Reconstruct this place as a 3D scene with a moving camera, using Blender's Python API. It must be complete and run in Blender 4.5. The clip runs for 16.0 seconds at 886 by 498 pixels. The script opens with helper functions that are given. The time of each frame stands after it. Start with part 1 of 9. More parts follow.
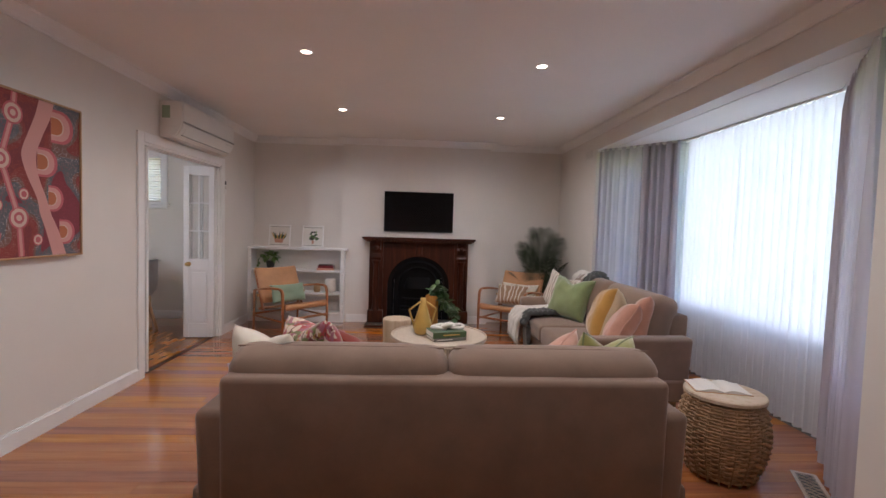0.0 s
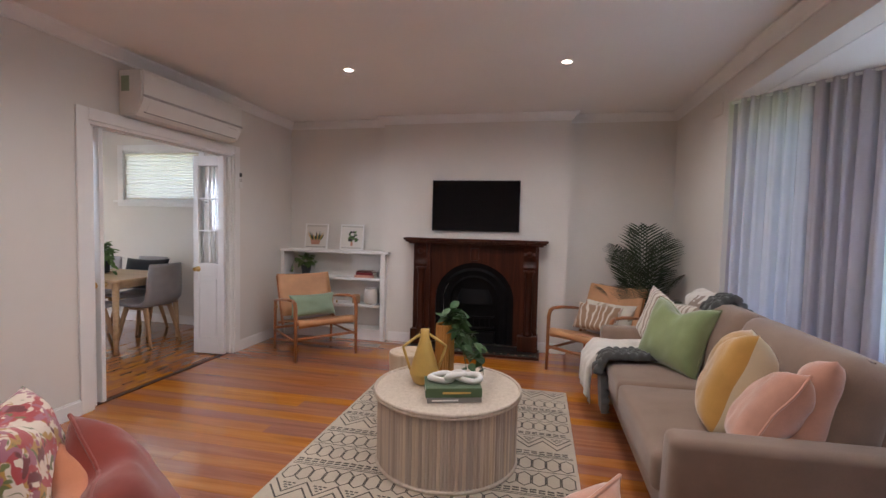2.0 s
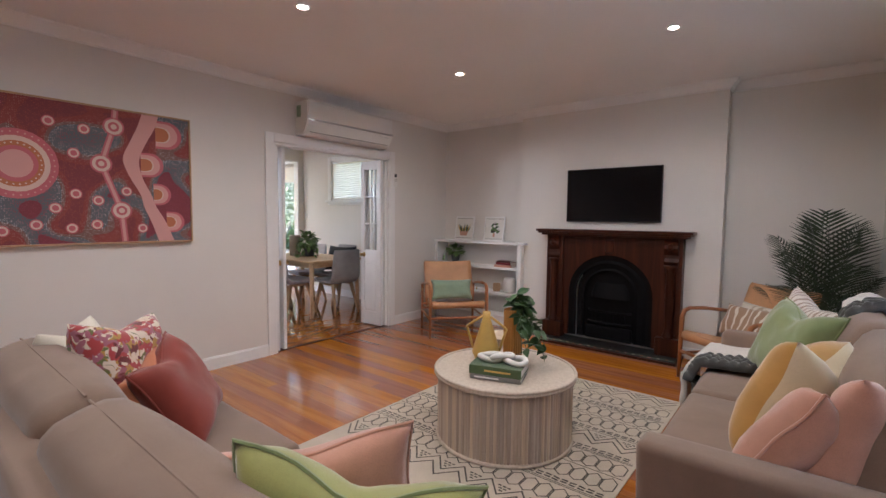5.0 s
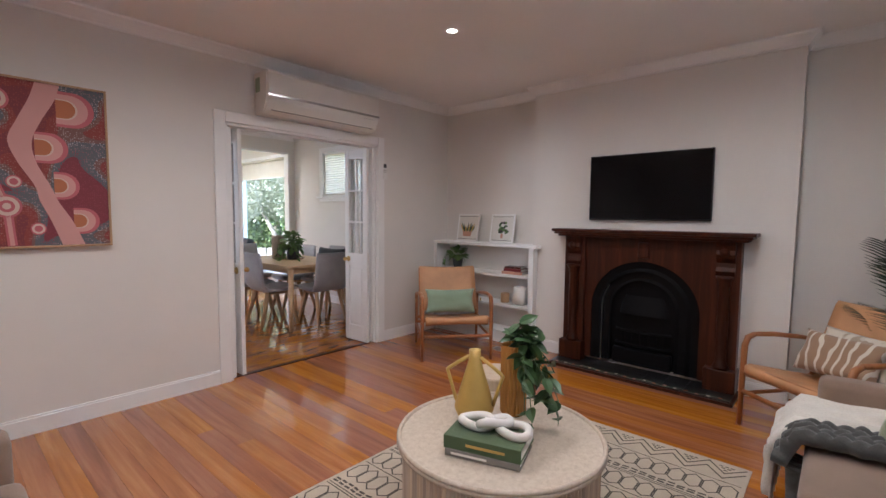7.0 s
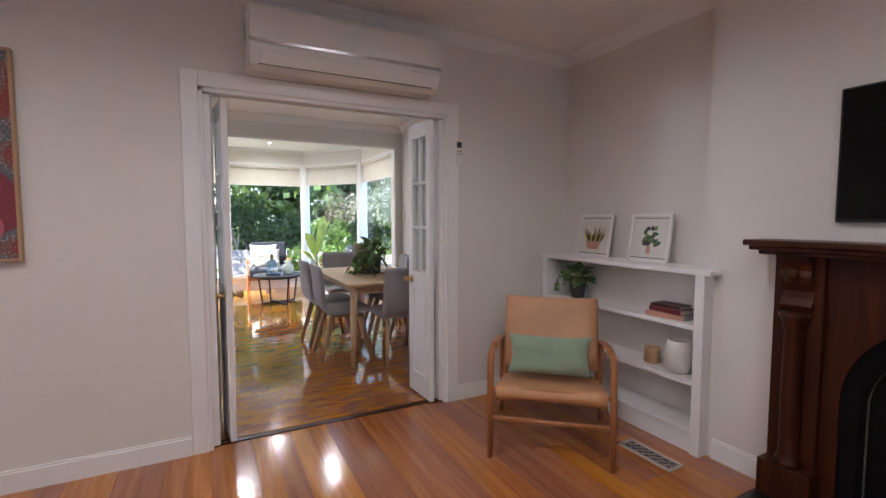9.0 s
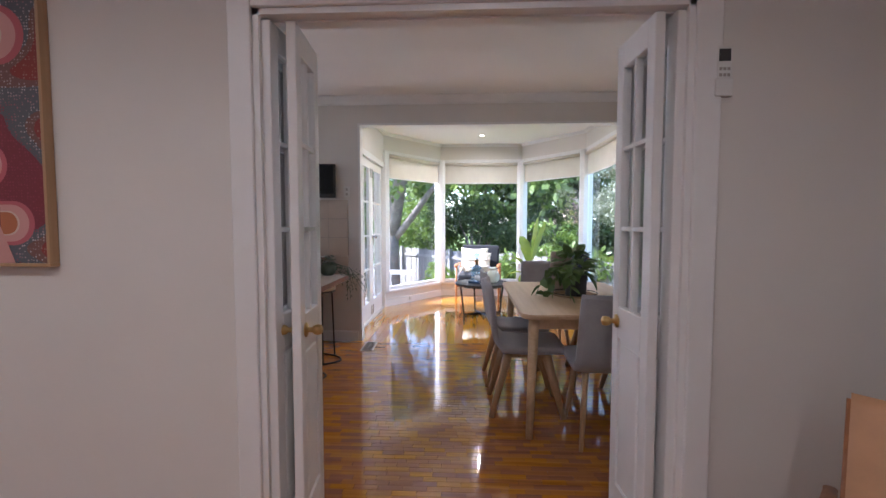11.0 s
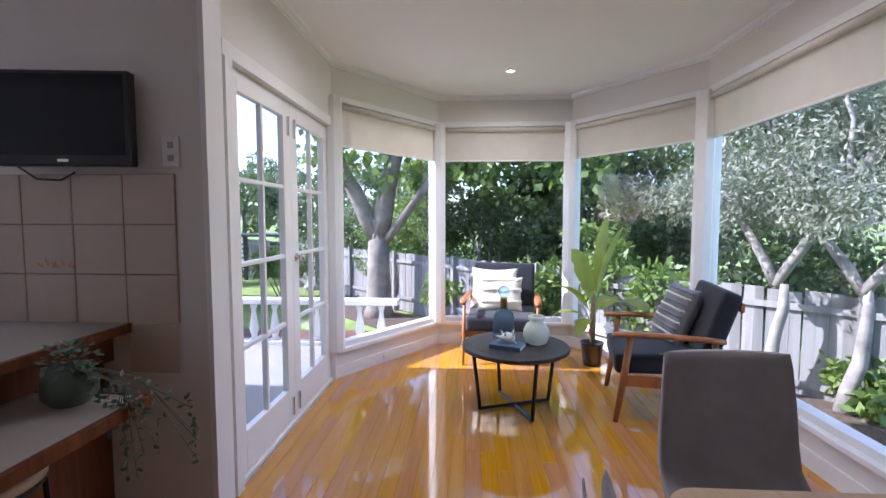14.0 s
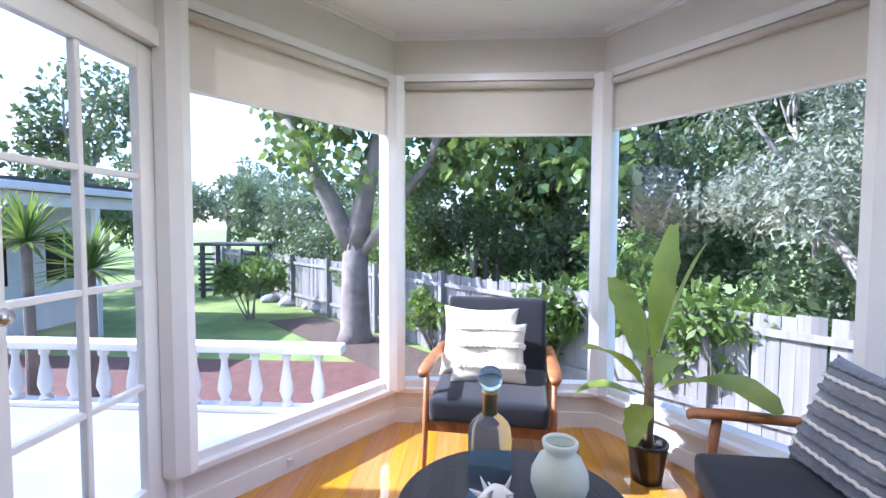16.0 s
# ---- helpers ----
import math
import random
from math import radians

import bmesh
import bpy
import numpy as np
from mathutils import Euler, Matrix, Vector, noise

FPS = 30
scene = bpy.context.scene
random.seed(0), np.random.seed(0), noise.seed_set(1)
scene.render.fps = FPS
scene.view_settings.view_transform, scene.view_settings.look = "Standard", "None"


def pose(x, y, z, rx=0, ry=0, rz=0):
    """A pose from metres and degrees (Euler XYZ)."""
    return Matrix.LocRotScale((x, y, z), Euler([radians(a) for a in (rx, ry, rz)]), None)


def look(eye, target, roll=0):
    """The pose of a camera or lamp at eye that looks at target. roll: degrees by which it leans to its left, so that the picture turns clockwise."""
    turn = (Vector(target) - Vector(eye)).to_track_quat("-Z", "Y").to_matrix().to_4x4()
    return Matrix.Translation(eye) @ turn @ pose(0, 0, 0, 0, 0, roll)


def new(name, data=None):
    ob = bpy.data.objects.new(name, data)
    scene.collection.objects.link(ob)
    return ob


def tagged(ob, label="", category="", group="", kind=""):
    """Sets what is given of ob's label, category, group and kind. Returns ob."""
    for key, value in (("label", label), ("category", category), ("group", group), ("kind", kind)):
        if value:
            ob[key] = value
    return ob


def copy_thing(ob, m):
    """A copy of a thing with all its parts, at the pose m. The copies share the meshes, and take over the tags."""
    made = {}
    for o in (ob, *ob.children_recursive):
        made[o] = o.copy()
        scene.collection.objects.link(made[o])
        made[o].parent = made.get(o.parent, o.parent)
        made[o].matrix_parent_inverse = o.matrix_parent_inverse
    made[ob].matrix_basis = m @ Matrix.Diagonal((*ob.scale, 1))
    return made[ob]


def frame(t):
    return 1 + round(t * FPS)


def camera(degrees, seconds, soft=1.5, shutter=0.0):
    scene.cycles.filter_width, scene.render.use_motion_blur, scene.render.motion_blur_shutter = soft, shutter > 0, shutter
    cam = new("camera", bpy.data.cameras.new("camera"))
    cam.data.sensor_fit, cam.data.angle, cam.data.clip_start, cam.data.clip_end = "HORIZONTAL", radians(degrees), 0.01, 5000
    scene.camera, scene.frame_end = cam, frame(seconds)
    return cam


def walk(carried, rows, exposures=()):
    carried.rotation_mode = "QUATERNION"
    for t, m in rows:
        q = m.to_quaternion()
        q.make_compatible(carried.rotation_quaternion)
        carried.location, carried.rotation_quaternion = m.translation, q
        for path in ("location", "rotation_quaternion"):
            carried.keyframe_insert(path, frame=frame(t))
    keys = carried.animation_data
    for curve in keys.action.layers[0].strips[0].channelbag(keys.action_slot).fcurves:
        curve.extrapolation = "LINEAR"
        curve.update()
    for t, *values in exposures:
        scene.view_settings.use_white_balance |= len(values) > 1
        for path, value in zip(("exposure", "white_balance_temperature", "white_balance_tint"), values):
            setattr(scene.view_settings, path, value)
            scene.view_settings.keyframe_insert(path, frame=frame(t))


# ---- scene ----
cam = camera(88.6, 16.0)
PATH = [
    (0, (0.211, 0.291, 1.38), (0.317, 2.286, 1.285), 1.7),
    (0.5, (0.316, 0.652, 1.38), (0.388, 2.648, 1.28), 1.6),
    (1, (0.465, 1.052, 1.386), (0.4, 3.049, 1.28), 1.5),
    (1.5, (0.663, 1.408, 1.358), (0.437, 3.393, 1.258), 1.4),
    (2, (0.909, 1.736, 1.361), (0.493, 3.689, 1.258), 1.3),
    (2.5, (1.117, 1.994, 1.361), (0.452, 3.877, 1.254), 1.1),
    (3, (1.382, 2.047, 1.343), (0.362, 3.764, 1.238), 0.9),
    (3.5, (1.639, 1.917, 1.337), (0.483, 3.546, 1.229), 0.7),
    (6, (1.831, 2.033, 1.335), (0.57, 3.578, 1.189), 0.6),
    (6.5, (1.656, 2.372, 1.331), (0.39, 3.914, 1.185), 0.6),
    (7, (1.442, 2.754, 1.332), (0.127, 4.253, 1.184), 0.5),
    (7.5, (1.249, 3.127, 1.333), (-0.138, 4.559, 1.183), 0.4),
    (8, (1.041, 3.526, 1.329), (-0.463, 4.837, 1.184), 0.3),
    (8.5, (0.871, 3.941, 1.312), (-0.764, 5.085, 1.179), 0.1),
    (9, (0.681, 4.331, 1.318), (-1.093, 5.246, 1.185), -0.0),
    (9.5, (0.503, 4.655, 1.312), (-1.398, 5.263, 1.181), -0.2),
    (10, (0.237, 4.889, 1.299), (-1.745, 5.12, 1.176), -0.5),
    (10.2, (0.1, 4.985, 1.294), (-1.894, 5.083, 1.177), -0.5),
    (12.3, (-1.833, 5.073, 1.278), (-3.823, 4.91, 1.157), 0.1),
    (12.5, (-2.051, 5.044, 1.284), (-4.041, 4.884, 1.161), 0.0),
    (13, (-2.596, 4.988, 1.285), (-4.587, 4.847, 1.167), -0.1),
    (13.5, (-3.1, 4.961, 1.298), (-5.093, 4.837, 1.18), 0.0),
    (14, (-3.604, 4.955, 1.338), (-5.596, 4.837, 1.206), 0.0),
    (14.5, (-4.07, 4.926, 1.343), (-6.064, 4.832, 1.218), 0.0),
    (15, (-4.557, 4.966, 1.363), (-6.551, 4.896, 1.233), 0.1),
    (15.5, (-4.980, 5.043, 1.348), (-6.976, 4.968, 1.236), 0.1),
    (16, (-5.374, 5.137, 1.338), (-7.369, 5.016, 1.241), 0.2),
]
EXPOSURES = [(0, 3.05, 5650, 16), (3.5, 3.15, 5550, 14), (7, 3.15, 5500, 14), (9, 2.95, 5500, 15), (10.2, 2.7, 5450, 17), (12.3, 2.4, 5400, 21), (13.5, 2.05, 5350, 22), (14.5, 2.05, 5350, 22), (16, 2.2, 5150, 21)]
walk(cam, [(t, look(eye, target, roll)) for t, eye, target, roll in PATH], EXPOSURES)

# ---------------------------------------------------------------- light
world = bpy.data.worlds.new("sky")
scene.world = world
world.use_nodes = True
SUN_AZ, SUN_EL = 273.0, 40.0      # heading from which the sun shines (degrees from +x, anticlockwise), height
_n = world.node_tree.nodes
_sky = _n.new("ShaderNodeTexSky")
_sky.sky_type = "NISHITA"
_sky.sun_disc = False
_sky.sun_elevation = radians(SUN_EL)
_sky.sun_rotation = radians(90.0 - SUN_AZ)
_n["Background"].inputs[1].default_value = 0.125
world.node_tree.links.new(_sky.outputs[0], _n["Background"].inputs[0])


def lamp(name, kind, m, energy, color, **kw):
    data = bpy.data.lights.new(name, kind)
    data.energy, data.color = energy, color
    for k, v in kw.items():
        if k == "size":
            data.shape, data.size, data.size_y = "RECTANGLE", v[0], v[1]
        elif k == "angle":
            data.angle = radians(v)
        elif k == "spot":
            data.spot_size, data.spot_blend = radians(v), 0.8
        elif k == "radius":
            data.shadow_soft_size = v
    ob = new(name, data)
    ob.matrix_world = m
    return ob


_az, _el = radians(SUN_AZ), radians(SUN_EL)
_dir = Vector((math.cos(_az) * math.cos(_el), math.sin(_az) * math.cos(_el), math.sin(_el)))
lamp("sun", "SUN", look(_dir * 30, (0, 0, 0)), 2.7, (1.0, 0.95, 0.86), angle=0.5)
# daylight that falls through the living room's bay window
lamp("window_light", "AREA", look((2.955, 3.92, 1.50), (0.0, 3.92, 1.5)), 4.6, (0.90, 0.95, 1.0), size=(1.72, 1.60))
# daylight through the end sash of the kitchen window
lamp("kitchen_window_light", "AREA", look((-5.98, 0.26, 1.65), (0.0, 1.2, 1.2)), 10.0, (0.92, 0.96, 1.0), size=(0.52, 1.2))
# daylight behind the pleated blind of the small high window
lamp("blind_window_light", "AREA", look((-3.94, 6.99, 1.93), (-3.94, 0.0, 1.5)), 0.35, (0.96, 0.97, 1.0), size=(1.1, 0.58))

# ---------------------------------------------------------------- materials
def _mat(name):
    m = bpy.data.materials.new(name)
    m.use_nodes = True
    return m, m.node_tree.nodes, m.node_tree.links, m.node_tree.nodes["Principled BSDF"]


def _coords(nodes, links, scale, jitter=False):
    """World position, stretched; with jitter each object gets its own stretch of the pattern."""
    geo = nodes.new("ShaderNodeNewGeometry")
    mp = nodes.new("ShaderNodeVectorMath")
    mp.operation = "MULTIPLY"
    mp.inputs[1].default_value = scale
    links.new(geo.outputs["Position"], mp.inputs[0])
    if not jitter:
        return mp.outputs[0]
    info = nodes.new("ShaderNodeObjectInfo")
    mul = nodes.new("ShaderNodeMath")
    mul.operation = "MULTIPLY"
    mul.inputs[1].default_value = 57.0
    links.new(info.outputs["Random"], mul.inputs[0])
    add = nodes.new("ShaderNodeVectorMath")
    links.new(mp.outputs[0], add.inputs[0])
    links.new(mul.outputs[0], add.inputs[1])
    return add.outputs[0]


def _noise(nodes, links, vec, scale, detail=4.0, rough=0.55, dist=0.0):
    n = nodes.new("ShaderNodeTexNoise")
    n.inputs["Scale"].default_value = scale
    n.inputs["Detail"].default_value = detail
    n.inputs["Roughness"].default_value = rough
    n.inputs["Distortion"].default_value = dist
    links.new(vec, n.inputs["Vector"])
    return n.outputs["Fac"]


def _ramp(nodes, links, fac, stops):
    r = nodes.new("ShaderNodeValToRGB")
    els = r.color_ramp.elements
    while len(els) < len(stops):
        els.new(0.5)
    for e, (p, c) in zip(els, stops):
        e.position, e.color = p, (*c, 1.0)
    links.new(fac, r.inputs[0])
    return r.outputs[0]


def _bump(nodes, links, bsdf, fac, strength, distance=0.002):
    b = nodes.new("ShaderNodeBump")
    b.inputs["Strength"].default_value = strength
    b.inputs["Distance"].default_value = distance
    links.new(fac, b.inputs["Height"])
    links.new(b.outputs[0], bsdf.inputs["Normal"])


def surface(name, color, rough=0.6, vary=0.08, scale=3.0, grain=120.0, bump=0.15, metal=0.0, coat=0.0, sheen=0.0, spec=0.5, emit=None):
    """A plain surface with blotches at one scale and grain at another."""
    m, nodes, links, b = _mat(name)
    vec = _coords(nodes, links, (1, 1, 1))
    big = _noise(nodes, links, vec, scale, 5.0)
    fine = _noise(nodes, links, vec, grain, 3.0)
    lo = tuple(max(0.0, c * (1 - vary)) for c in color)
    hi = tuple(min(1.0, c * (1 + vary)) for c in color)
    col = _ramp(nodes, links, big, [(0.3, lo), (0.7, hi)])
    links.new(col, b.inputs["Base Color"])
    mr = nodes.new("ShaderNodeMapRange")
    mr.inputs["To Min"].default_value, mr.inputs["To Max"].default_value = rough * 0.85, min(1.0, rough * 1.15)
    links.new(big, mr.inputs["Value"])
    links.new(mr.outputs[0], b.inputs["Roughness"])
    b.inputs["Metallic"].default_value = metal
    b.inputs["Coat Weight"].default_value = coat
    b.inputs["Sheen Weight"].default_value = sheen
    b.inputs["Specular IOR Level"].default_value = spec
    if bump:
        _bump(nodes, links, b, fine, bump)
    if emit:
        b.inputs["Emission Color"].default_value = (*emit[0], 1)
        b.inputs["Emission Strength"].default_value = emit[1]
    return m


def wood(name, tones, axis="x", rough=0.3, coat=0.0, pieces=False, grain=1.0, bump=0.06, spread=(0.75, 1.22), spec=0.5):
    """Timber with grain along an axis; with pieces each board takes its own tone."""
    m, nodes, links, b = _mat(name)
    st = {"x": (1.2, 22, 22), "y": (22, 1.2, 22), "z": (22, 22, 1.2)}[axis]
    vec = _coords(nodes, links, tuple(s * grain for s in st), pieces)
    fig = _noise(nodes, links, vec, 1.0, 6.0, 0.6, 0.6)
    fine = _noise(nodes, links, vec, 6.0, 3.0, 0.6)
    a, c, d = tones
    col = _ramp(nodes, links, fig, [(0.25, a), (0.5, c), (0.78, d)])
    if pieces:
        info = nodes.new("ShaderNodeObjectInfo")
        geo = nodes.new("ShaderNodeNewGeometry")
        s = nodes.new("ShaderNodeMath")
        s.operation = "ADD"
        links.new(info.outputs["Random"], s.inputs[0])
        links.new(geo.outputs["Random Per Island"], s.inputs[1])
        fr = nodes.new("ShaderNodeMath")
        fr.operation = "FRACT"
        links.new(s.outputs[0], fr.inputs[0])
        hsv = nodes.new("ShaderNodeHueSaturation")
        for sock, lo, hi in (("Hue", 0.488, 0.508), ("Value", *spread), ("Saturation", 0.88, 1.1)):
            mr = nodes.new("ShaderNodeMapRange")
            mr.inputs["To Min"].default_value, mr.inputs["To Max"].default_value = lo, hi
            links.new(fr.outputs[0], mr.inputs["Value"])
            links.new(mr.outputs[0], hsv.inputs[sock])
        links.new(col, hsv.inputs["Color"])
        col = hsv.outputs[0]
    links.new(col, b.inputs["Base Color"])
    wear = _noise(nodes, links, _coords(nodes, links, (1, 1, 1)), 1.7, 4.0)
    mr = nodes.new("ShaderNodeMapRange")
    mr.inputs["To Min"].default_value, mr.inputs["To Max"].default_value = rough * 0.75, rough * 1.3
    links.new(wear, mr.inputs["Value"])
    links.new(mr.outputs[0], b.inputs["Roughness"])
    b.inputs["Specular IOR Level"].default_value = spec
    b.inputs["Coat Weight"].default_value = coat
    b.inputs["Coat Roughness"].default_value = 0.05
    _bump(nodes, links, b, fine, bump, 0.001)
    return m


def fabric(name, color, vary=0.12, weave=700.0, rough=0.9, sheen=0.3, second=None, bump=0.5, blot=6.0):
    """Woven cloth: thread relief and soft blotches; second: a slub colour."""
    m, nodes, links, b = _mat(name)
    vec = _coords(nodes, links, (1, 1, 1))
    th = _noise(nodes, links, vec, weave, 2.0)
    big = _noise(nodes, links, vec, blot, 4.0)
    lo = tuple(c * (1 - vary) for c in color)
    hi = tuple(min(1, c * (1 + vary)) for c in color)
    col = _ramp(nodes, links, big, [(0.3, lo), (0.7, hi)])
    mix = nodes.new("ShaderNodeMixRGB")
    mix.inputs[2].default_value = (*(second or tuple(c * 0.6 for c in color)), 1)
    r = nodes.new("ShaderNodeMapRange")
    r.inputs["From Min"].default_value, r.inputs["From Max"].default_value = 0.45, 0.75
    r.inputs["To Max"].default_value = 0.5
    links.new(th, r.inputs["Value"])
    links.new(r.outputs[0], mix.inputs[0])
    links.new(col, mix.inputs[1])
    links.new(mix.outputs[0], b.inputs["Base Color"])
    b.inputs["Roughness"].default_value = rough
    b.inputs["Sheen Weight"].default_value = sheen
    b.inputs["Specular IOR Level"].default_value = 0.2
    _bump(nodes, links, b, th, bump, 0.0012)
    return m


def glass_mat(name, color=(1, 1, 1), rough=0.0):
    """Thin pane: clear, with a weak mirror by Fresnel."""
    m = bpy.data.materials.new(name)
    m.use_nodes = True
    n, l = m.node_tree.nodes, m.node_tree.links
    n.remove(n["Principled BSDF"])
    tr = n.new("ShaderNodeBsdfTransparent")
    tr.inputs[0].default_value = (*color, 1)
    gl = n.new("ShaderNodeBsdfGlossy")
    gl.inputs["Roughness"].default_value = rough
    fr = n.new("ShaderNodeFresnel")
    fr.inputs[0].default_value = 1.35
    mx = n.new("ShaderNodeMixShader")
    l.new(fr.outputs[0], mx.inputs[0])
    l.new(tr.outputs[0], mx.inputs[1])
    l.new(gl.outputs[0], mx.inputs[2])
    l.new(mx.outputs[0], n["Material Output"].inputs[0])
    return m


def cloth_mat(name, color, through_, clear=0.0):
    """Hanging cloth that lets light through: diffuse, translucent and, for a sheer, a share of clear gaps."""
    m = bpy.data.materials.new(name)
    m.use_nodes = True
    n, l = m.node_tree.nodes, m.node_tree.links
    n.remove(n["Principled BSDF"])
    vec = _coords(n, l, (1, 1, 1))
    th = _noise(n, l, vec, 5.0, 4.0)
    col = _ramp(n, l, th, [(0.3, tuple(c * 0.93 for c in color)), (0.7, color)])
    d = n.new("ShaderNodeBsdfDiffuse")
    t = n.new("ShaderNodeBsdfTranslucent")
    l.new(col, d.inputs[0])
    l.new(col, t.inputs[0])
    mx = n.new("ShaderNodeMixShader")
    mx.inputs[0].default_value = through_
    l.new(d.outputs[0], mx.inputs[1])
    l.new(t.outputs[0], mx.inputs[2])
    out = mx.outputs[0]
    if clear:
        c = n.new("ShaderNodeBsdfTransparent")
        m2 = n.new("ShaderNodeMixShader")
        m2.inputs[0].default_value = clear
        l.new(out, m2.inputs[1])
        l.new(c.outputs[0], m2.inputs[2])
        out = m2.outputs[0]
    l.new(out, n["Material Output"].inputs[0])
    return m


M = {
    "wall": surface("cream_wall_paint", (0.745, 0.712, 0.662), 0.75, 0.03, 1.5, 260, 0.12),
    "ceiling": surface("white_ceiling_paint", (0.86, 0.84, 0.815), 0.8, 0.02, 1.2, 200, 0.1),
    "trim": surface("white_gloss_paint", (0.84, 0.83, 0.81), 0.35, 0.03, 4, 90, 0.06),
    "floorboard": wood("polished_hardwood_boards", ((0.27, 0.085, 0.024), (0.42, 0.155, 0.044), (0.55, 0.235, 0.078)), "x", 0.13, 0.5, True, 1.0, 0.04),
    "bayboard": wood("polished_pine_boards", ((0.42, 0.18, 0.032), (0.53, 0.25, 0.050), (0.62, 0.32, 0.078)), "x", 0.07, 0.6, True, 0.8, 0.015, (0.94, 1.06)),
    "parquet": wood("mosaic_parquet", ((0.27, 0.10, 0.028), (0.43, 0.175, 0.048), (0.56, 0.26, 0.078)), "y", 0.09, 0.5, True, 1.3, 0.03, (0.7, 1.2)),
    "subfloor": surface("dark_joint", (0.05, 0.022, 0.01), 0.6, 0.2),
    "glass": glass_mat("window_glass"),
    "black": surface("black_plastic", (0.012, 0.012, 0.013), 0.3, 0.1, 8, 60, 0.03),
    "screen": surface("black_screen_and_dark_pane", (0.005, 0.005, 0.006), 0.12, 0.1, 2, 20, 0.0, 0.0, 0.0, 0.0, 0.25),
    "mahogany": wood("dark_mahogany", ((0.018, 0.005, 0.0025), (0.045, 0.011, 0.0045), (0.095, 0.024, 0.009)), "z", 0.36, 0.05, False, 1.0, 0.06, (0.75, 1.22), 0.28),
    "iron": surface("black_cast_iron", (0.005, 0.005, 0.006), 0.6, 0.25, 10, 80, 0.4, 0.0, 0.0, 0.0, 0.12),
    "oak": wood("pale_oak", ((0.50, 0.33, 0.17), (0.60, 0.42, 0.24), (0.68, 0.50, 0.31)), "x", 0.4, 0.0, False),
    "oakleg": wood("oak_leg", ((0.36, 0.22, 0.11), (0.46, 0.29, 0.15), (0.55, 0.37, 0.21)), "z", 0.4),
    "teak": wood("warm_teak", ((0.25, 0.09, 0.028), (0.37, 0.145, 0.05), (0.46, 0.20, 0.08)), "z", 0.35),
    "leather": surface("tan_leather", (0.55, 0.29, 0.135), 0.5, 0.14, 5, 300, 0.25),
    "sofa": fabric("taupe_sofa_velvet", (0.250, 0.172, 0.125), 0.12, 500, 0.85, 0.3),
    "greyfab": fabric("grey_chair_fabric", (0.36, 0.345, 0.35), 0.12, 500, 0.9, 0.3),
    "darkfab": fabric("charcoal_chair_fabric", (0.024, 0.026, 0.033), 0.15, 500, 0.9, 0.2),
    "curtain": cloth_mat("lilac_grey_curtain", (0.58, 0.53, 0.58), 0.22),
    "sheer": cloth_mat("white_sheer", (0.70, 0.70, 0.72), 0.22, 0.0),
    "pleated": cloth_mat("cream_pleated_paper", (0.78, 0.70, 0.58), 0.28),
    "blind": cloth_mat("cream_roller_blind", (0.82, 0.77, 0.68), 0.25),
    "laminate": surface("grey_laminate", (0.42, 0.38, 0.34), 0.36, 0.06, 6, 200, 0.05),
    "cabinet": wood("kitchen_timber", ((0.075, 0.020, 0.007), (0.135, 0.040, 0.013), (0.21, 0.072, 0.025)), "z", 0.42, 0.0, False, 1.0, 0.06, (0.75, 1.22), 0.25),
    "clay_grout": surface("dull_grout", (0.34, 0.28, 0.23), 0.9, 0.1),
    "tile": surface("cream_wall_tile", (0.58, 0.48, 0.39), 0.25, 0.05, 6, 60, 0.04),
    "steel": surface("brushed_steel", (0.62, 0.62, 0.63), 0.25, 0.05, 8, 300, 0.05, 1.0),
    "brass": surface("aged_brass", (0.60, 0.42, 0.17), 0.3, 0.12, 20, 80, 0.05, 1.0),
    "blackmetal": surface("black_steel", (0.016, 0.016, 0.017), 0.4, 0.1, 12, 120, 0.05, 0.6),
    "whiteplastic": surface("white_plastic", (0.78, 0.77, 0.73), 0.35, 0.02, 5, 60, 0.02),
}

# ---------------------------------------------------------------- building tools
def mesh_of(bm, name, mats, smooth=False):
    me = bpy.data.meshes.new(name)
    bm.normal_update()
    bm.to_mesh(me)
    bm.free()
    for m in mats if isinstance(mats, (list, tuple)) else [mats]:
        me.materials.append(m)
    if smooth:
        me.shade_smooth()
    return me


def thing(name, m=None, label="", category="", group="", kind=""):
    """An Empty at the thing's base, which parents its parts."""
    ob = new(name)
    ob.empty_display_size = 0.1
    if m is not None:
        ob.matrix_basis = m
    return tagged(ob, label, category, group, kind)


MADE = {}
NEST = {"piping": "cover", "seam": "seat_and_back", "rosette": "corbel", "rocker": "plate", "socket": "plate", "stopper": "neck", "title_bar": "cover", "grille": "frame", "lens": "ring",
        "louvre": "casing", "louvre_gap": "casing", "trim_strip": "casing", "indicator": "casing", "energy_label": "casing", "screen": "body", "logo_bar": "body", "display": "handset", "buttons": "handset",
        "bottom_bar": "cloth", "door_panel": "door_frame", "glazing_bar": "door_frame", "door_knob": "door_frame", "hinge": "door_frame", "bolt": "door_frame", "fringe": "cover", "rib": "cover",
        "painted_ring": "canvas", "painted_path": "canvas", "painted_band": "canvas", "painted_arch": "canvas", "painted_dots": "canvas", "painted_leaf": "sheet", "painted_pot": "sheet", "painted_vase": "sheet", "border_line": "sheet",
        "border_flower": "border_stem", "spike": "whorl", "flowers": "foliage", "button": "back_cushion", "keystone": "frieze"}


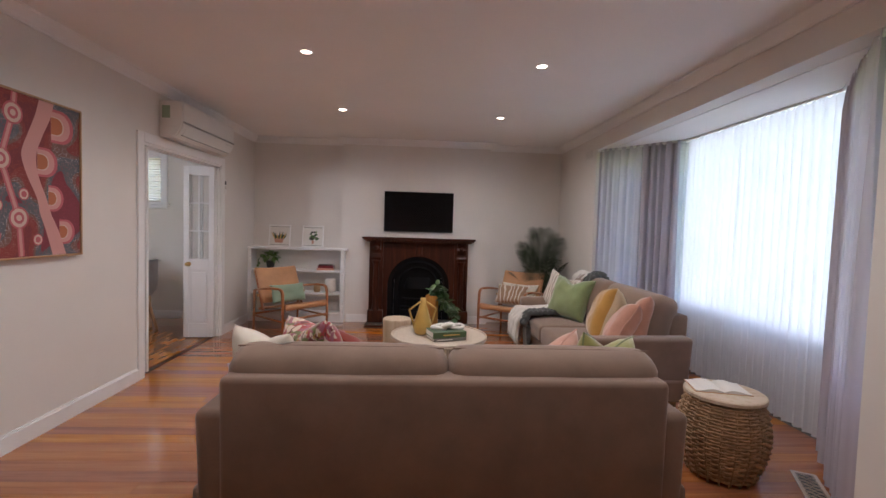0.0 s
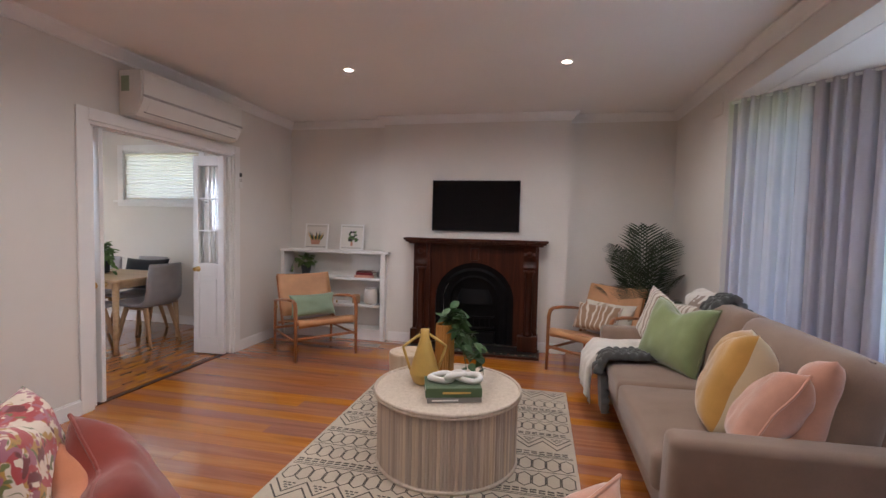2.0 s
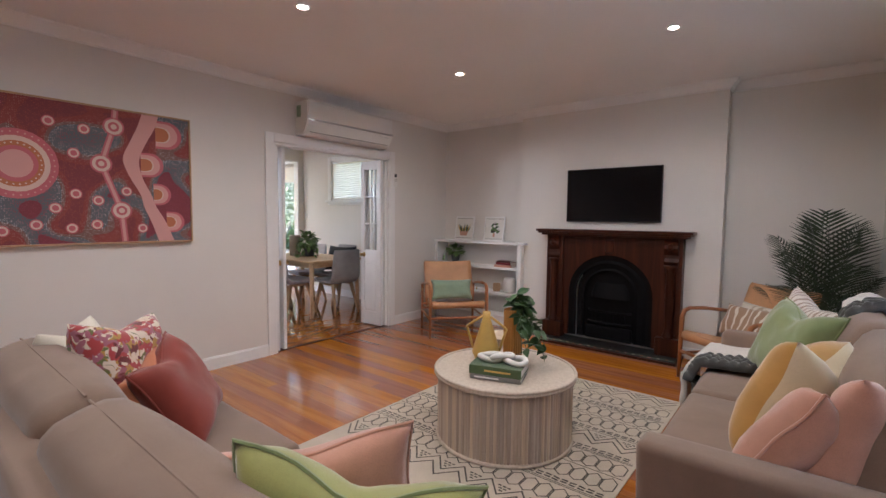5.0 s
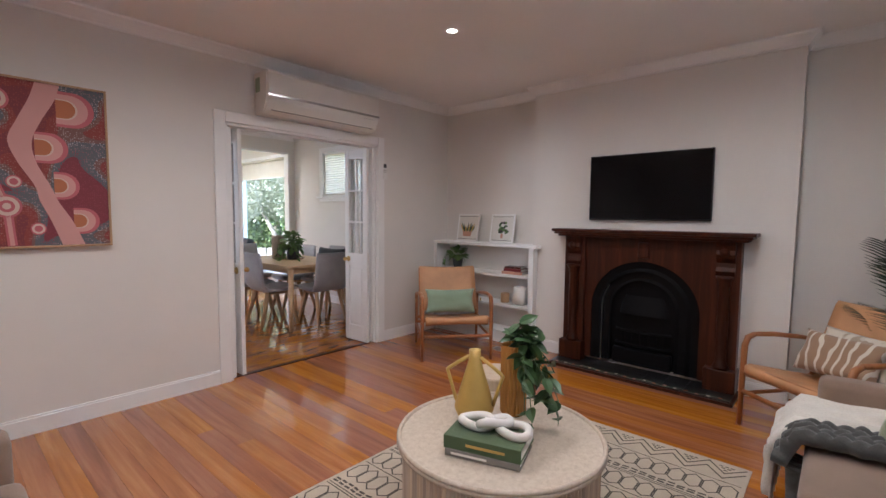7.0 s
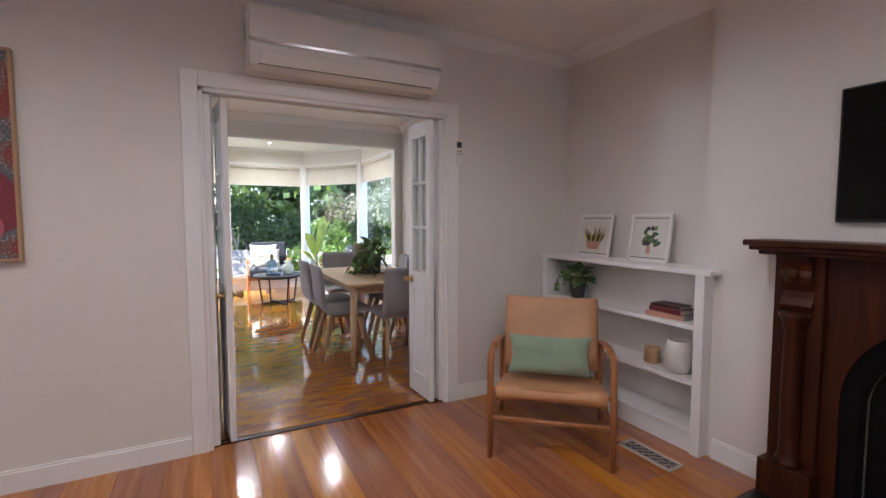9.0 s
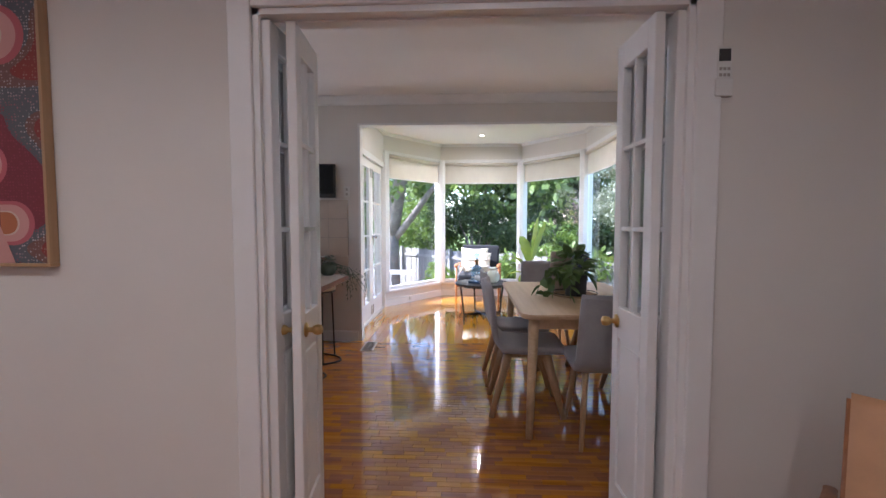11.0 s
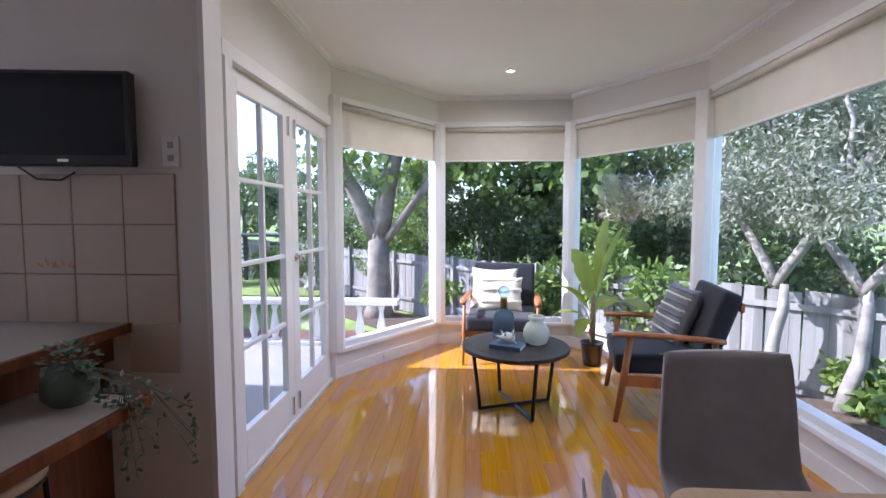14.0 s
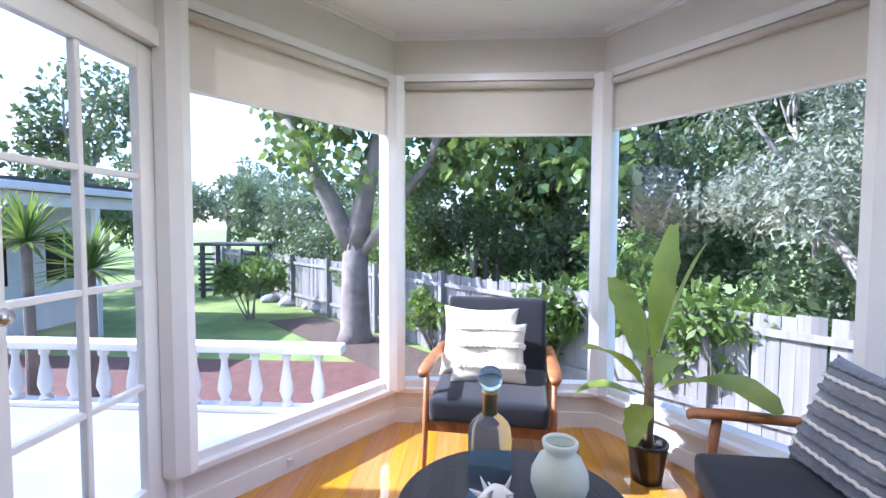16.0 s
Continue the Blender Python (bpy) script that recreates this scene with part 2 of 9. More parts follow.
def part(name, bm, material, parent, label="", smooth=False, m=None):
    ob = new(name, mesh_of(bm, name, material, smooth))
    host = MADE.get((parent.name, NEST.get(name)))
    if host:                      # a piece of a part hangs under that part
        ob.parent = host
        ob.matrix_basis = host.matrix_basis.inverted() @ (m or Matrix.Identity(4))
    else:
        ob.parent = parent
        if m is not None:
            ob.matrix_basis = m
    MADE[(parent.name, name)] = ob
    if label:
        ob["label"] = label
    return ob


def solo(name, bm, material, label="", category="", group="", kind="", m=None, smooth=False):
    ob = new(name, mesh_of(bm, name, material, smooth))
    if m is not None:
        ob.matrix_basis = m
    return tagged(ob, label, category, group, kind)


def box(bm, x0, x1, y0, y1, z0, z1, bevel=0.0, seg=2, m=None):
    """A box between two corners, bevelled; m turns or moves it."""
    g = bmesh.ops.create_cube(bm, size=1.0)["verts"]
    t = Matrix.Translation(((x0 + x1) / 2, (y0 + y1) / 2, (z0 + z1) / 2)) @ Matrix.Diagonal((abs(x1 - x0), abs(y1 - y0), abs(z1 - z0), 1))
    bmesh.ops.transform(bm, matrix=(m @ t) if m is not None else t, verts=g)
    if bevel:
        es = {e for v in g for e in v.link_edges}
        bmesh.ops.bevel(bm, geom=list(es), offset=bevel, segments=seg, profile=0.5, affect="EDGES")
    return bm


def boxes(*specs, bevel=0.0):
    bm = bmesh.new()
    for s in specs:
        box(bm, *s, bevel=bevel)
    return bm


def lathe(bm, profile, n=32, m=None, cap=True):
    """A turned body from (radius, height) pairs."""
    rings = []
    for r, z in profile:
        rings.append([bm.verts.new((m or Matrix()) @ Vector((r * math.cos(2 * math.pi * i / n), r * math.sin(2 * math.pi * i / n), z))) for i in range(n)])
    for a, b in zip(rings, rings[1:]):
        for i in range(n):
            bm.faces.new((a[i], a[(i + 1) % n], b[(i + 1) % n], b[i]))
    if cap:
        bm.faces.new(list(reversed(rings[0])))
        bm.faces.new(rings[-1])
    return bm


def tube(bm, pts, radius, n=8, closed=False, flat=1.0):
    """A round bar along points; radius may be a list; flat squashes it in its second direction."""
    pts = [Vector(p) for p in pts]
    k = len(pts)
    rad = radius if isinstance(radius, (list, tuple)) else [radius] * k
    rings, side = [], None
    for i, p in enumerate(pts):
        if closed:
            d = pts[(i + 1) % k] - pts[i - 1]
        else:
            d = pts[min(i + 1, k - 1)] - pts[max(i - 1, 0)]
        d.normalize()
        if side is None:
            ref = Vector((0, 0, 1)) if abs(d.z) < 0.9 else Vector((1, 0, 0))
            side = d.cross(ref).normalized()
        else:
            side = (side - d * side.dot(d)).normalized()
        up = side.cross(d)
        rings.append([bm.verts.new(p + (side * math.cos(2 * math.pi * j / n) + up * flat * math.sin(2 * math.pi * j / n)) * rad[i]) for j in range(n)])
    pairs = list(zip(rings, rings[1:])) + ([(rings[-1], rings[0])] if closed else [])
    for a, b in pairs:
        for j in range(n):
            bm.faces.new((a[j], b[j], b[(j + 1) % n], a[(j + 1) % n]))
    if not closed:
        bm.faces.new(rings[0])
        bm.faces.new(list(reversed(rings[-1])))
    return bm


def prism(bm, pts, z0, z1):
    """An upright body over a plan outline."""
    lo = [bm.verts.new((x, y, z0)) for x, y in pts]
    hi = [bm.verts.new((x, y, z1)) for x, y in pts]
    n = len(pts)
    for i in range(n):
        bm.faces.new((lo[i], lo[(i + 1) % n], hi[(i + 1) % n], hi[i]))
    bm.faces.new(list(reversed(lo)))
    bm.faces.new(hi)
    bmesh.ops.recalc_face_normals(bm, faces=bm.faces[:])
    return bm


def slab_along(bm, a, b, t0, t1, z0, z1, s0=0.0, s1=None):
    """A box along the plan line a to b, from s0 to s1 metres of it, t0 to t1 to its left-hand side."""
    a, b = Vector((*a, 0)), Vector((*b, 0))
    d = (b - a)
    length = d.length
    d.normalize()
    nrm = Vector((-d.y, d.x, 0))
    s1 = length if s1 is None else s1
    m = Matrix.Translation(a) @ Matrix(((d.x, nrm.x, 0, 0), (d.y, nrm.y, 0, 0), (0, 0, 1, 0), (0, 0, 0, 1)))
    return box(bm, s0, s1, t0, t1, z0, z1, m=m)


def pad(w, d, h, r=0.05, crown=0.0, nx=14, ny=10, piping=0.0):
    """An upholstered cushion lying flat, centred: rounded all round and crowned in the middle."""
    bm = bmesh.new()
    g = bmesh.ops.create_cube(bm, size=1.0)["verts"]
    bmesh.ops.transform(bm, matrix=Matrix.Diagonal((w, d, h, 1)), verts=g)
    bmesh.ops.bevel(bm, geom=bm.edges[:], offset=r, segments=4, profile=0.6, affect="EDGES")
    bmesh.ops.subdivide_edges(bm, edges=[e for e in bm.edges if e.calc_length() > min(w, d) * 0.35], cuts=7, use_grid_fill=True)
    for v in bm.verts:
        u, t = 2 * v.co.x / w, 2 * v.co.y / d
        bulge = crown * max(0.0, 1 - u * u) * max(0.0, 1 - t * t)
        v.co.z += bulge * (1 if v.co.z > 0 else -0.3)
        v.co.z += 0.004 * noise.noise(v.co * 6.0)
    return bm


def pillow(w, h, t, seed=0.0, n=24, pinch=0.10, chop=0.0):
    """A throw pillow in its own x-z plane, standing on its lower edge at z = 0, t thick along y; chop: a dent knocked into its top."""
    bm = bmesh.new()
    for s in (1, -1):
        grid = []
        for j in range(n + 1):
            row = []
            for i in range(n + 1):
                u, v = 2 * i / n - 1, 2 * j / n - 1
                k = 1 - pinch * (1 - v * v) * abs(u) ** 3
                l = 1 - pinch * (1 - u * u) * abs(v) ** 3
                th = ((1 - u ** 4) * (1 - v ** 4)) ** 0.55
                wr = 0.10 * noise.noise(Vector((u * 2.2 + seed, v * 2.2, s + seed)))
                dent = math.exp(-(u / 0.42) ** 2) * max(0.0, v) ** 2
                crease = 0.07 * noise.noise(Vector((u * 5.5 + seed, v * 2.4 + seed, s * 2.0))) * (abs(u) + abs(v)) * (1.0 if chop else 0.4)
                fold = -0.30 * chop / 0.16 * math.exp(-(u / 0.14) ** 2) * max(0.0, v - 0.15)
                ear = 0.06 * noise.noise(Vector((u * 1.3 + seed, v * 1.3, 3.0 + seed)))
                row.append(bm.verts.new((u * w / 2 * k, s * t / 2 * th * (1 + wr + crease + fold) + ear * w * 0.5, (v * l + 1) * h / 2 - chop * h * dent)))
            grid.append(row)
        for j in range(n):
            for i in range(n):
                q = (grid[j][i], grid[j][i + 1], grid[j + 1][i + 1], grid[j + 1][i])
                bm.faces.new(q if s < 0 else tuple(reversed(q))).material_index = int(s > 0)
    bmesh.ops.remove_doubles(bm, verts=bm.verts[:], dist=0.0015)
    return bm


def limb(bm, p, q, a, b, n=10, taper=None):
    """A rounded bar from p to q, a wide, thinning to b."""
    return tube(bm, [p, tuple((u + v) / 2 for u, v in zip(p, q)), q], [a, (a + b) / 2, b], n)


def leaf(bm, m, length, width, fold=0.25, droop=0.3, n=5):
    """A bent leaf blade that grows along +y of m."""
    rows = []
    for i in range(n + 1):
        s = i / n
        w = width * math.sin(math.pi * min(1.0, 0.08 + 0.92 * s) ** 0.8) * 0.5 + 0.0005
        y = length * (s - 0.12 * droop * s * s)
        z = -droop * length * s * s * 0.6
        rows.append([bm.verts.new(m @ Vector((x * w, y, z + abs(x) * w * fold))) for x in (-1, 0, 1)])
    for a, b in zip(rows, rows[1:]):
        for k in (0, 1):
            bm.faces.new((a[k], a[k + 1], b[k + 1], b[k]))
    return bm

# ---------------------------------------------------------------- plan
LX0, LX1, LY0, LY1 = -2.15, 2.27, -1.2, 6.92      # living room
DX0, DX1, DY0, DY1 = -5.335, -2.27, -0.6, 6.78     # dining room and kitchen
CEIL = 2.59
BAY = [(-5.455, 3.83), (-7.29, 3.83), (-8.42, 4.62), (-8.42, 6.00), (-7.29, 6.79), (-5.455, 6.79)]
BAY_CEIL = 2.61
HEAD, SILL = 2.30, 0.24
WT = 0.12
OPEN_Y = (4.30, 5.82)                               # wide opening between living and dining
OPEN_Z = 2.03


def wall_with(name, axis, at, thick, a0, a1, z1, holes, mat="wall", z0=0.0):
    """A wall on x = at or y = at (thick outwards), from a0 to a1, with rectangular holes (a, b, z, z)."""
    bm = bmesh.new()
    cuts = sorted({a0, a1, *[h[0] for h in holes], *[h[1] for h in holes]})
    for p, q in zip(cuts, cuts[1:]):
        spans = [(z0, z1)]
        for h in holes:
            if h[0] < (p + q) / 2 < h[1]:
                spans = [s for lo, hi in spans for s in ((lo, min(hi, h[2])), (max(lo, h[3]), hi)) if s[1] - s[0] > 1e-4]
        for lo, hi in spans:
            if axis == "x":
                box(bm, min(at, at + thick), max(at, at + thick), p, q, lo, hi)
            else:
                box(bm, p, q, min(at, at + thick), max(at, at + thick), lo, hi)
    bmesh.ops.remove_doubles(bm, verts=bm.verts[:], dist=1e-5)
    return solo(name, bm, M[mat], kind="structure")


# walls between and around the rooms
wall_with("wall_middle", "x", LX0, -WT, DY0 - 0.6, LY1, CEIL, [(*OPEN_Y, 0.0, OPEN_Z)])
wall_with("wall_fireplace", "y", LY1, 0.15, LX0 - WT, LX1 + 0.15, CEIL, [])
wall_with("wall_window", "x", LX1, 0.15, LY0, LY1, CEIL, [(2.25, 5.58, 0.0, 2.34)])
wall_with("wall_back", "y", LY0, -0.15, LX0 - WT, LX1 + 0.15, CEIL, [])
bm = bmesh.new()
box(bm, -0.88, 1.20, 6.77, LY1 - 0.002, 0, CEIL)
solo("wall_chimney_breast", bm, M["wall"], kind="structure")
HW = (-4.53, -3.35, 1.60, 2.25)                     # small high window in the dining room
wall_with("wall_dining_side", "y", DY1, 0.15, DX0 - WT, DX1, CEIL, [HW])
KW = (-0.05, 2.93, 0.95, 2.32)                       # kitchen window recess
wall_with("wall_garden", "x", DX0, -WT, DY0, DY1, CEIL, [(3.92, 6.68, 0.0, 2.31), KW])
wall_with("wall_kitchen_end", "y", DY0, -0.15, DX0 - WT, DX1, CEIL, [])

# floors
bm = bmesh.new()
box(bm, LX0 - WT, LX1 + 0.8, LY0 - 0.15, LY1 + 0.1, -0.06, -0.012)
solo("floor_living", bm, M["subfloor"], kind="structure")
bm = bmesh.new()
box(bm, DX0 - 0.02, LX0 - WT, DY0 - 0.1, DY1 + 0.1, -0.06, -0.012)
solo("floor_dining", bm, M["subfloor"], kind="structure")
bm = prism(bmesh.new(), [(DX0 - 0.02, 3.83)] + BAY[1:5] + [(DX0 - 0.02, 6.79)], -0.06, -0.012)
solo("floor_sunroom", bm, M["subfloor"], kind="structure")

# ceilings
bm = boxes((LX0 - WT, LX1 + 0.15, LY0 - 0.15, LY1 + 0.15, CEIL, CEIL + 0.08))
solo("ceiling_living", bm, M["ceiling"], kind="structure")
bm = boxes((DX0 - WT, LX0 - WT, DY0 - 0.15, DY1 + 0.15, CEIL, CEIL + 0.08))
solo("ceiling_dining", bm, M["ceiling"], kind="structure")
bm = prism(bmesh.new(), [(DX0 - WT, 3.65), (-7.33, 3.65), (-8.6, 4.5), (-8.6, 6.1), (-7.33, 7.0), (DX0 - WT, 7.0)], BAY_CEIL, BAY_CEIL + 0.1)
solo("ceiling_sunroom", bm, M["ceiling"], kind="structure")


def cornice(bm, pts, z, drop=0.085, out=0.085, closed=False):
    """A cove moulding along the inside of a run of walls; the room lies to the left of the run."""
    prof = [(0.0, -drop), (0.012, -drop), (0.014, -drop + 0.014), (0.03, -drop * 0.62), (out * 0.62, -0.03), (out - 0.016, -0.016), (out - 0.014, -0.004), (out, 0.0)]
    k = len(pts)
    rings = []
    for i in range(k):
        p = Vector(pts[i])
        d0 = (p - Vector(pts[i - 1])) if (i or closed) else None
        d1 = (Vector(pts[(i + 1) % k]) - p) if (i < k - 1 or closed) else None
        d0 = (d0 or d1).normalized()
        d1 = (d1 or d0).normalized()
        n0, n1 = Vector((-d0.y, d0.x)), Vector((-d1.y, d1.x))
        mit = (n0 + n1).normalized()
        mit /= max(0.3, mit.dot(n0))
        rings.append([bm.verts.new((p.x + mit.x * o, p.y + mit.y * o, z + dz)) for o, dz in prof])
    pairs = list(zip(rings, rings[1:])) + ([(rings[-1], rings[0])] if closed else [])
    for a, b in pairs:
        for j in range(len(prof) - 1):
            bm.faces.new((a[j], b[j], b[j + 1], a[j + 1]))
    return bm


run = [(LX0, LY0), (LX1, LY0), (LX1, LY1), (1.20, LY1), (1.20, 6.77), (-0.88, 6.77), (-0.88, LY1), (LX0, LY1)]
solo("trim_cornice_living", cornice(bmesh.new(), run, CEIL - 0.001, closed=True), M["trim"], kind="structure")
run = [(DX0, DY0), (DX1, DY0), (DX1, DY1), (DX0, DY1)]
solo("trim_cornice_dining", cornice(bmesh.new(), run, CEIL - 0.001, closed=True), M["trim"], kind="structure")
run = [(p[0], p[1]) for p in [BAY[0], BAY[5], BAY[4], BAY[3], BAY[2], BAY[1]]]
solo("trim_cornice_sunroom", cornice(bmesh.new(), run, BAY_CEIL - 0.001, 0.045, 0.05, closed=True), M["trim"], kind="structure")


def skirting(name, a, b, h=0.11, t=0.016):
    """A skirting board on the left-hand side of the line a to b."""
    bm = slab_along(bmesh.new(), a, b, 0.0, t, 0.0, h - 0.012)
    slab_along(bm, a, b, 0.0, t * 0.55, h - 0.012, h)
    return solo(name, bm, M["trim"], kind="structure")


for a, b in [((LX0, OPEN_Y[0] - 0.085), (LX0, LY0)), ((LX0, 6.68), (LX0, OPEN_Y[1] + 0.085)), ((LX1, 5.6), (LX1, LY1)), ((LX1, LY1), (1.20, LY1)), ((1.20, LY1), (1.20, 6.77)),
             ((1.20, 6.77), (0.92, 6.77)), ((-0.46, 6.77), (-0.80, 6.77)), ((LX0, LY0), (LX1, LY0)), ((LX1, LY0), (LX1, 2.2)),
             ((DX1, DY1), (DX0, DY1)), ((DX0, 3.90), (DX0, 3.50)), ((DX1, OPEN_Y[1] + 0.09), (DX1, DY1)), ((DX1, DY0), (DX1, OPEN_Y[0] - 0.09)), ((DX0, DY1), (DX0, 6.70))]:
    skirting("baseboard", a, b)

# lining and architrave of the wide opening
bm = boxes((LX0 - WT - 0.004, LX0 + 0.004, OPEN_Y[0], OPEN_Y[0] + 0.022, 0, OPEN_Z), (LX0 - WT - 0.004, LX0 + 0.004, OPEN_Y[1] - 0.022, OPEN_Y[1], 0, OPEN_Z),
           (LX0 - WT - 0.004, LX0 + 0.004, OPEN_Y[0], OPEN_Y[1], OPEN_Z - 0.022, OPEN_Z))
for x, s in ((LX0, 1), (LX0 - WT, -1)):
    for y0, y1, z0, z1 in ((OPEN_Y[0] - 0.085, OPEN_Y[0], 0, OPEN_Z + 0.085), (OPEN_Y[1], OPEN_Y[1] + 0.085, 0, OPEN_Z + 0.085), (OPEN_Y[0], OPEN_Y[1], OPEN_Z, OPEN_Z + 0.085)):
        box(bm, x, x + s * 0.018, y0, y1, z0, z1, bevel=0.004, seg=1)
box(bm, LX0 - WT / 2 - 0.012, LX0 - WT / 2 + 0.012, OPEN_Y[0] + 0.022, OPEN_Y[1] - 0.022, OPEN_Z - 0.03, OPEN_Z - 0.0225)
solo("trim_opening", bm, M["trim"], kind="structure")
bm = boxes((LX0 - WT / 2 - 0.02, LX0 - WT / 2 + 0.02, OPEN_Y[0] + 0.022, OPEN_Y[1] - 0.022, -0.004, 0.006))
solo("trim_threshold", bm, M["mahogany"], kind="structure")

# ---------------------------------------------------------------- windows and doors of the setting
def frame_rect(bm, m, w, h, t, d):
    """A rectangular frame in the local x-z plane, t wide, d deep, its outside corner at the origin."""
    for a in ((0, t, -d / 2, d / 2, 0, h), (w - t, w, -d / 2, d / 2, 0, h), (t, w - t, -d / 2, d / 2, 0, t), (t, w - t, -d / 2, d / 2, h - t, h)):
        box(bm, *a, bevel=0.003, seg=1, m=m)
    return bm


def pane(parent, m, x0, x1, z0, z1, turned=False):
    bm = bmesh.new()
    vs = [bm.verts.new(m @ Vector(p)) for p in ((x0, 0, z0), (x1, 0, z0), (x1, 0, z1), (x0, 0, z1))]
    bm.faces.new(list(reversed(vs)) if turned else vs)
    ob = part("pane", bm, M["glass"], parent)
    ob.visible_shadow = False
    return ob


def along(a, b, z=0.0):
    """Local frame: x along a to b, y to the left of it."""
    d = (Vector(b) - Vector(a)).normalized()
    return Matrix(((d.x, -d.y, 0, a[0]), (d.y, d.x, 0, a[1]), (0, 0, 1, z), (0, 0, 0, 1)))


# sunroom: low wall, head, posts, panes and roller blinds of each face, seen from inside
FACES = [(BAY[1], BAY[2], 0.305), (BAY[2], BAY[3], 0.305), (BAY[3], BAY[4], 0.29), (BAY[4], BAY[5], 0.29)]
for i, (a, b, drop) in enumerate(FACES):
    w = (Vector(b) - Vector(a)).length
    m = along(b, a)
    bm = bmesh.new()
    for s in ((-0.03, w + 0.03, -0.10, 0.0, 0.0, SILL - 0.03), (-0.03, w + 0.03, -0.10, 0.0, HEAD + 0.03, BAY_CEIL)):
        box(bm, *s, m=m)
    solo("wall_sunroom_%d" % (i + 1), bm, M["wall"], kind="structure")
    bm = bmesh.new()
    box(bm, 0.0, w, 0.0, 0.016, 0.0, 0.10, m=m)
    solo("baseboard", bm, M["trim"], kind="structure")
    win = thing("window_%d" % (i + 1), kind="structure")
    bm = bmesh.new()
    frame_rect(bm, m @ Matrix.Translation((0, -0.05, SILL)), w, HEAD - SILL, 0.048, 0.085)
    box(bm, 0.0, w, -0.03, 0.016, HEAD - 0.005, HEAD + 0.045, bevel=0.004, m=m)
    part("window_frame", bm, M["trim"], win)
    bm = bmesh.new()
    box(bm, 0.0, w, -0.10, 0.035, SILL - 0.03, SILL + 0.004, bevel=0.005, m=m)
    part("window_sill", bm, M["trim"], win)
    pane(win, m @ Matrix.Translation((0, -0.06, 0)), 0.045, w - 0.045, SILL + 0.045, HEAD - 0.045, True)
    blind = thing("roller_blind", label="cream fabric roller blind rolled most of the way up a window", category="blind", group="sunroom blinds")
    bm = bmesh.new()
    rail = [m @ Vector((s, 0.012, HEAD - 0.035)) for s in (0.05, w / 2, w - 0.05)]
    tube(bm, rail, 0.024, 12)
    part("roller", bm, M["blind"], blind, smooth=True)
    bm = bmesh.new()
    box(bm, 0.055, w - 0.055, -0.014, -0.0125, HEAD - 0.045 - drop, HEAD - 0.035, m=m)
    part("cloth", bm, M["blind"], blind)
    bm = bmesh.new()
    tube(bm, [m @ Vector((s, -0.013, HEAD - 0.05 - drop)) for s in (0.055, w / 2, w - 0.055)], 0.009, 8)
    part("bottom_bar", bm, M["trim"], blind)
    for s in (0.035, w - 0.035):
        bm = bmesh.new()
        box(bm, s - 0.008, s + 0.008, -0.02, 0.04, HEAD - 0.065, HEAD - 0.008, bevel=0.002, seg=1, m=m)
        part("bracket", bm, M["steel"], blind)
for i, p in enumerate(BAY[1:5]):
    bm = bmesh.new()
    c = Vector((-6.85, 5.31))
    q = Vector(p) + (c - Vector(p)).normalized() * 0.012
    lathe(bm, [(0.075, SILL), (0.075, HEAD + 0.02)], 8, Matrix.Translation((q.x, q.y, 0)) @ pose(0, 0, 0, 0, 0, 22.5))
    solo("trim_post_%d" % (i + 1), bm, M["trim"], kind="structure")

# trim round the opening to the sunroom
bm = boxes((DX0 - WT - 0.004, DX0 + 0.004, 3.912, 3.935, 0, 2.315), (DX0 - WT - 0.004, DX0 + 0.004, 6.665, 6.688, 0, 2.315), (DX0 - WT - 0.004, DX0 + 0.004, 3.935, 6.665, 2.292, 2.315))
solo("trim_sunroom_opening", bm, M["trim"], kind="structure")

# wall with the French doors
bm = boxes((-7.29, -5.455, 3.73, 3.83, 2.12, BAY_CEIL), (-5.69, -5.455, 3.73, 3.83, 0, 2.12))
solo("wall_french_doors", bm, M["wall"], kind="structure")
bm = boxes((-7.29, -5.63, 3.72, 3.845, 2.08, 2.15), (-5.715, -5.65, 3.72, 3.845, 0, 2.08), (-7.30, -7.25, 3.72, 3.845, 0, 2.08), (-7.25, -5.715, 3.73, 3.82, -0.012, 0.018))
solo("trim_french_doors", bm, M["trim"], kind="structure")


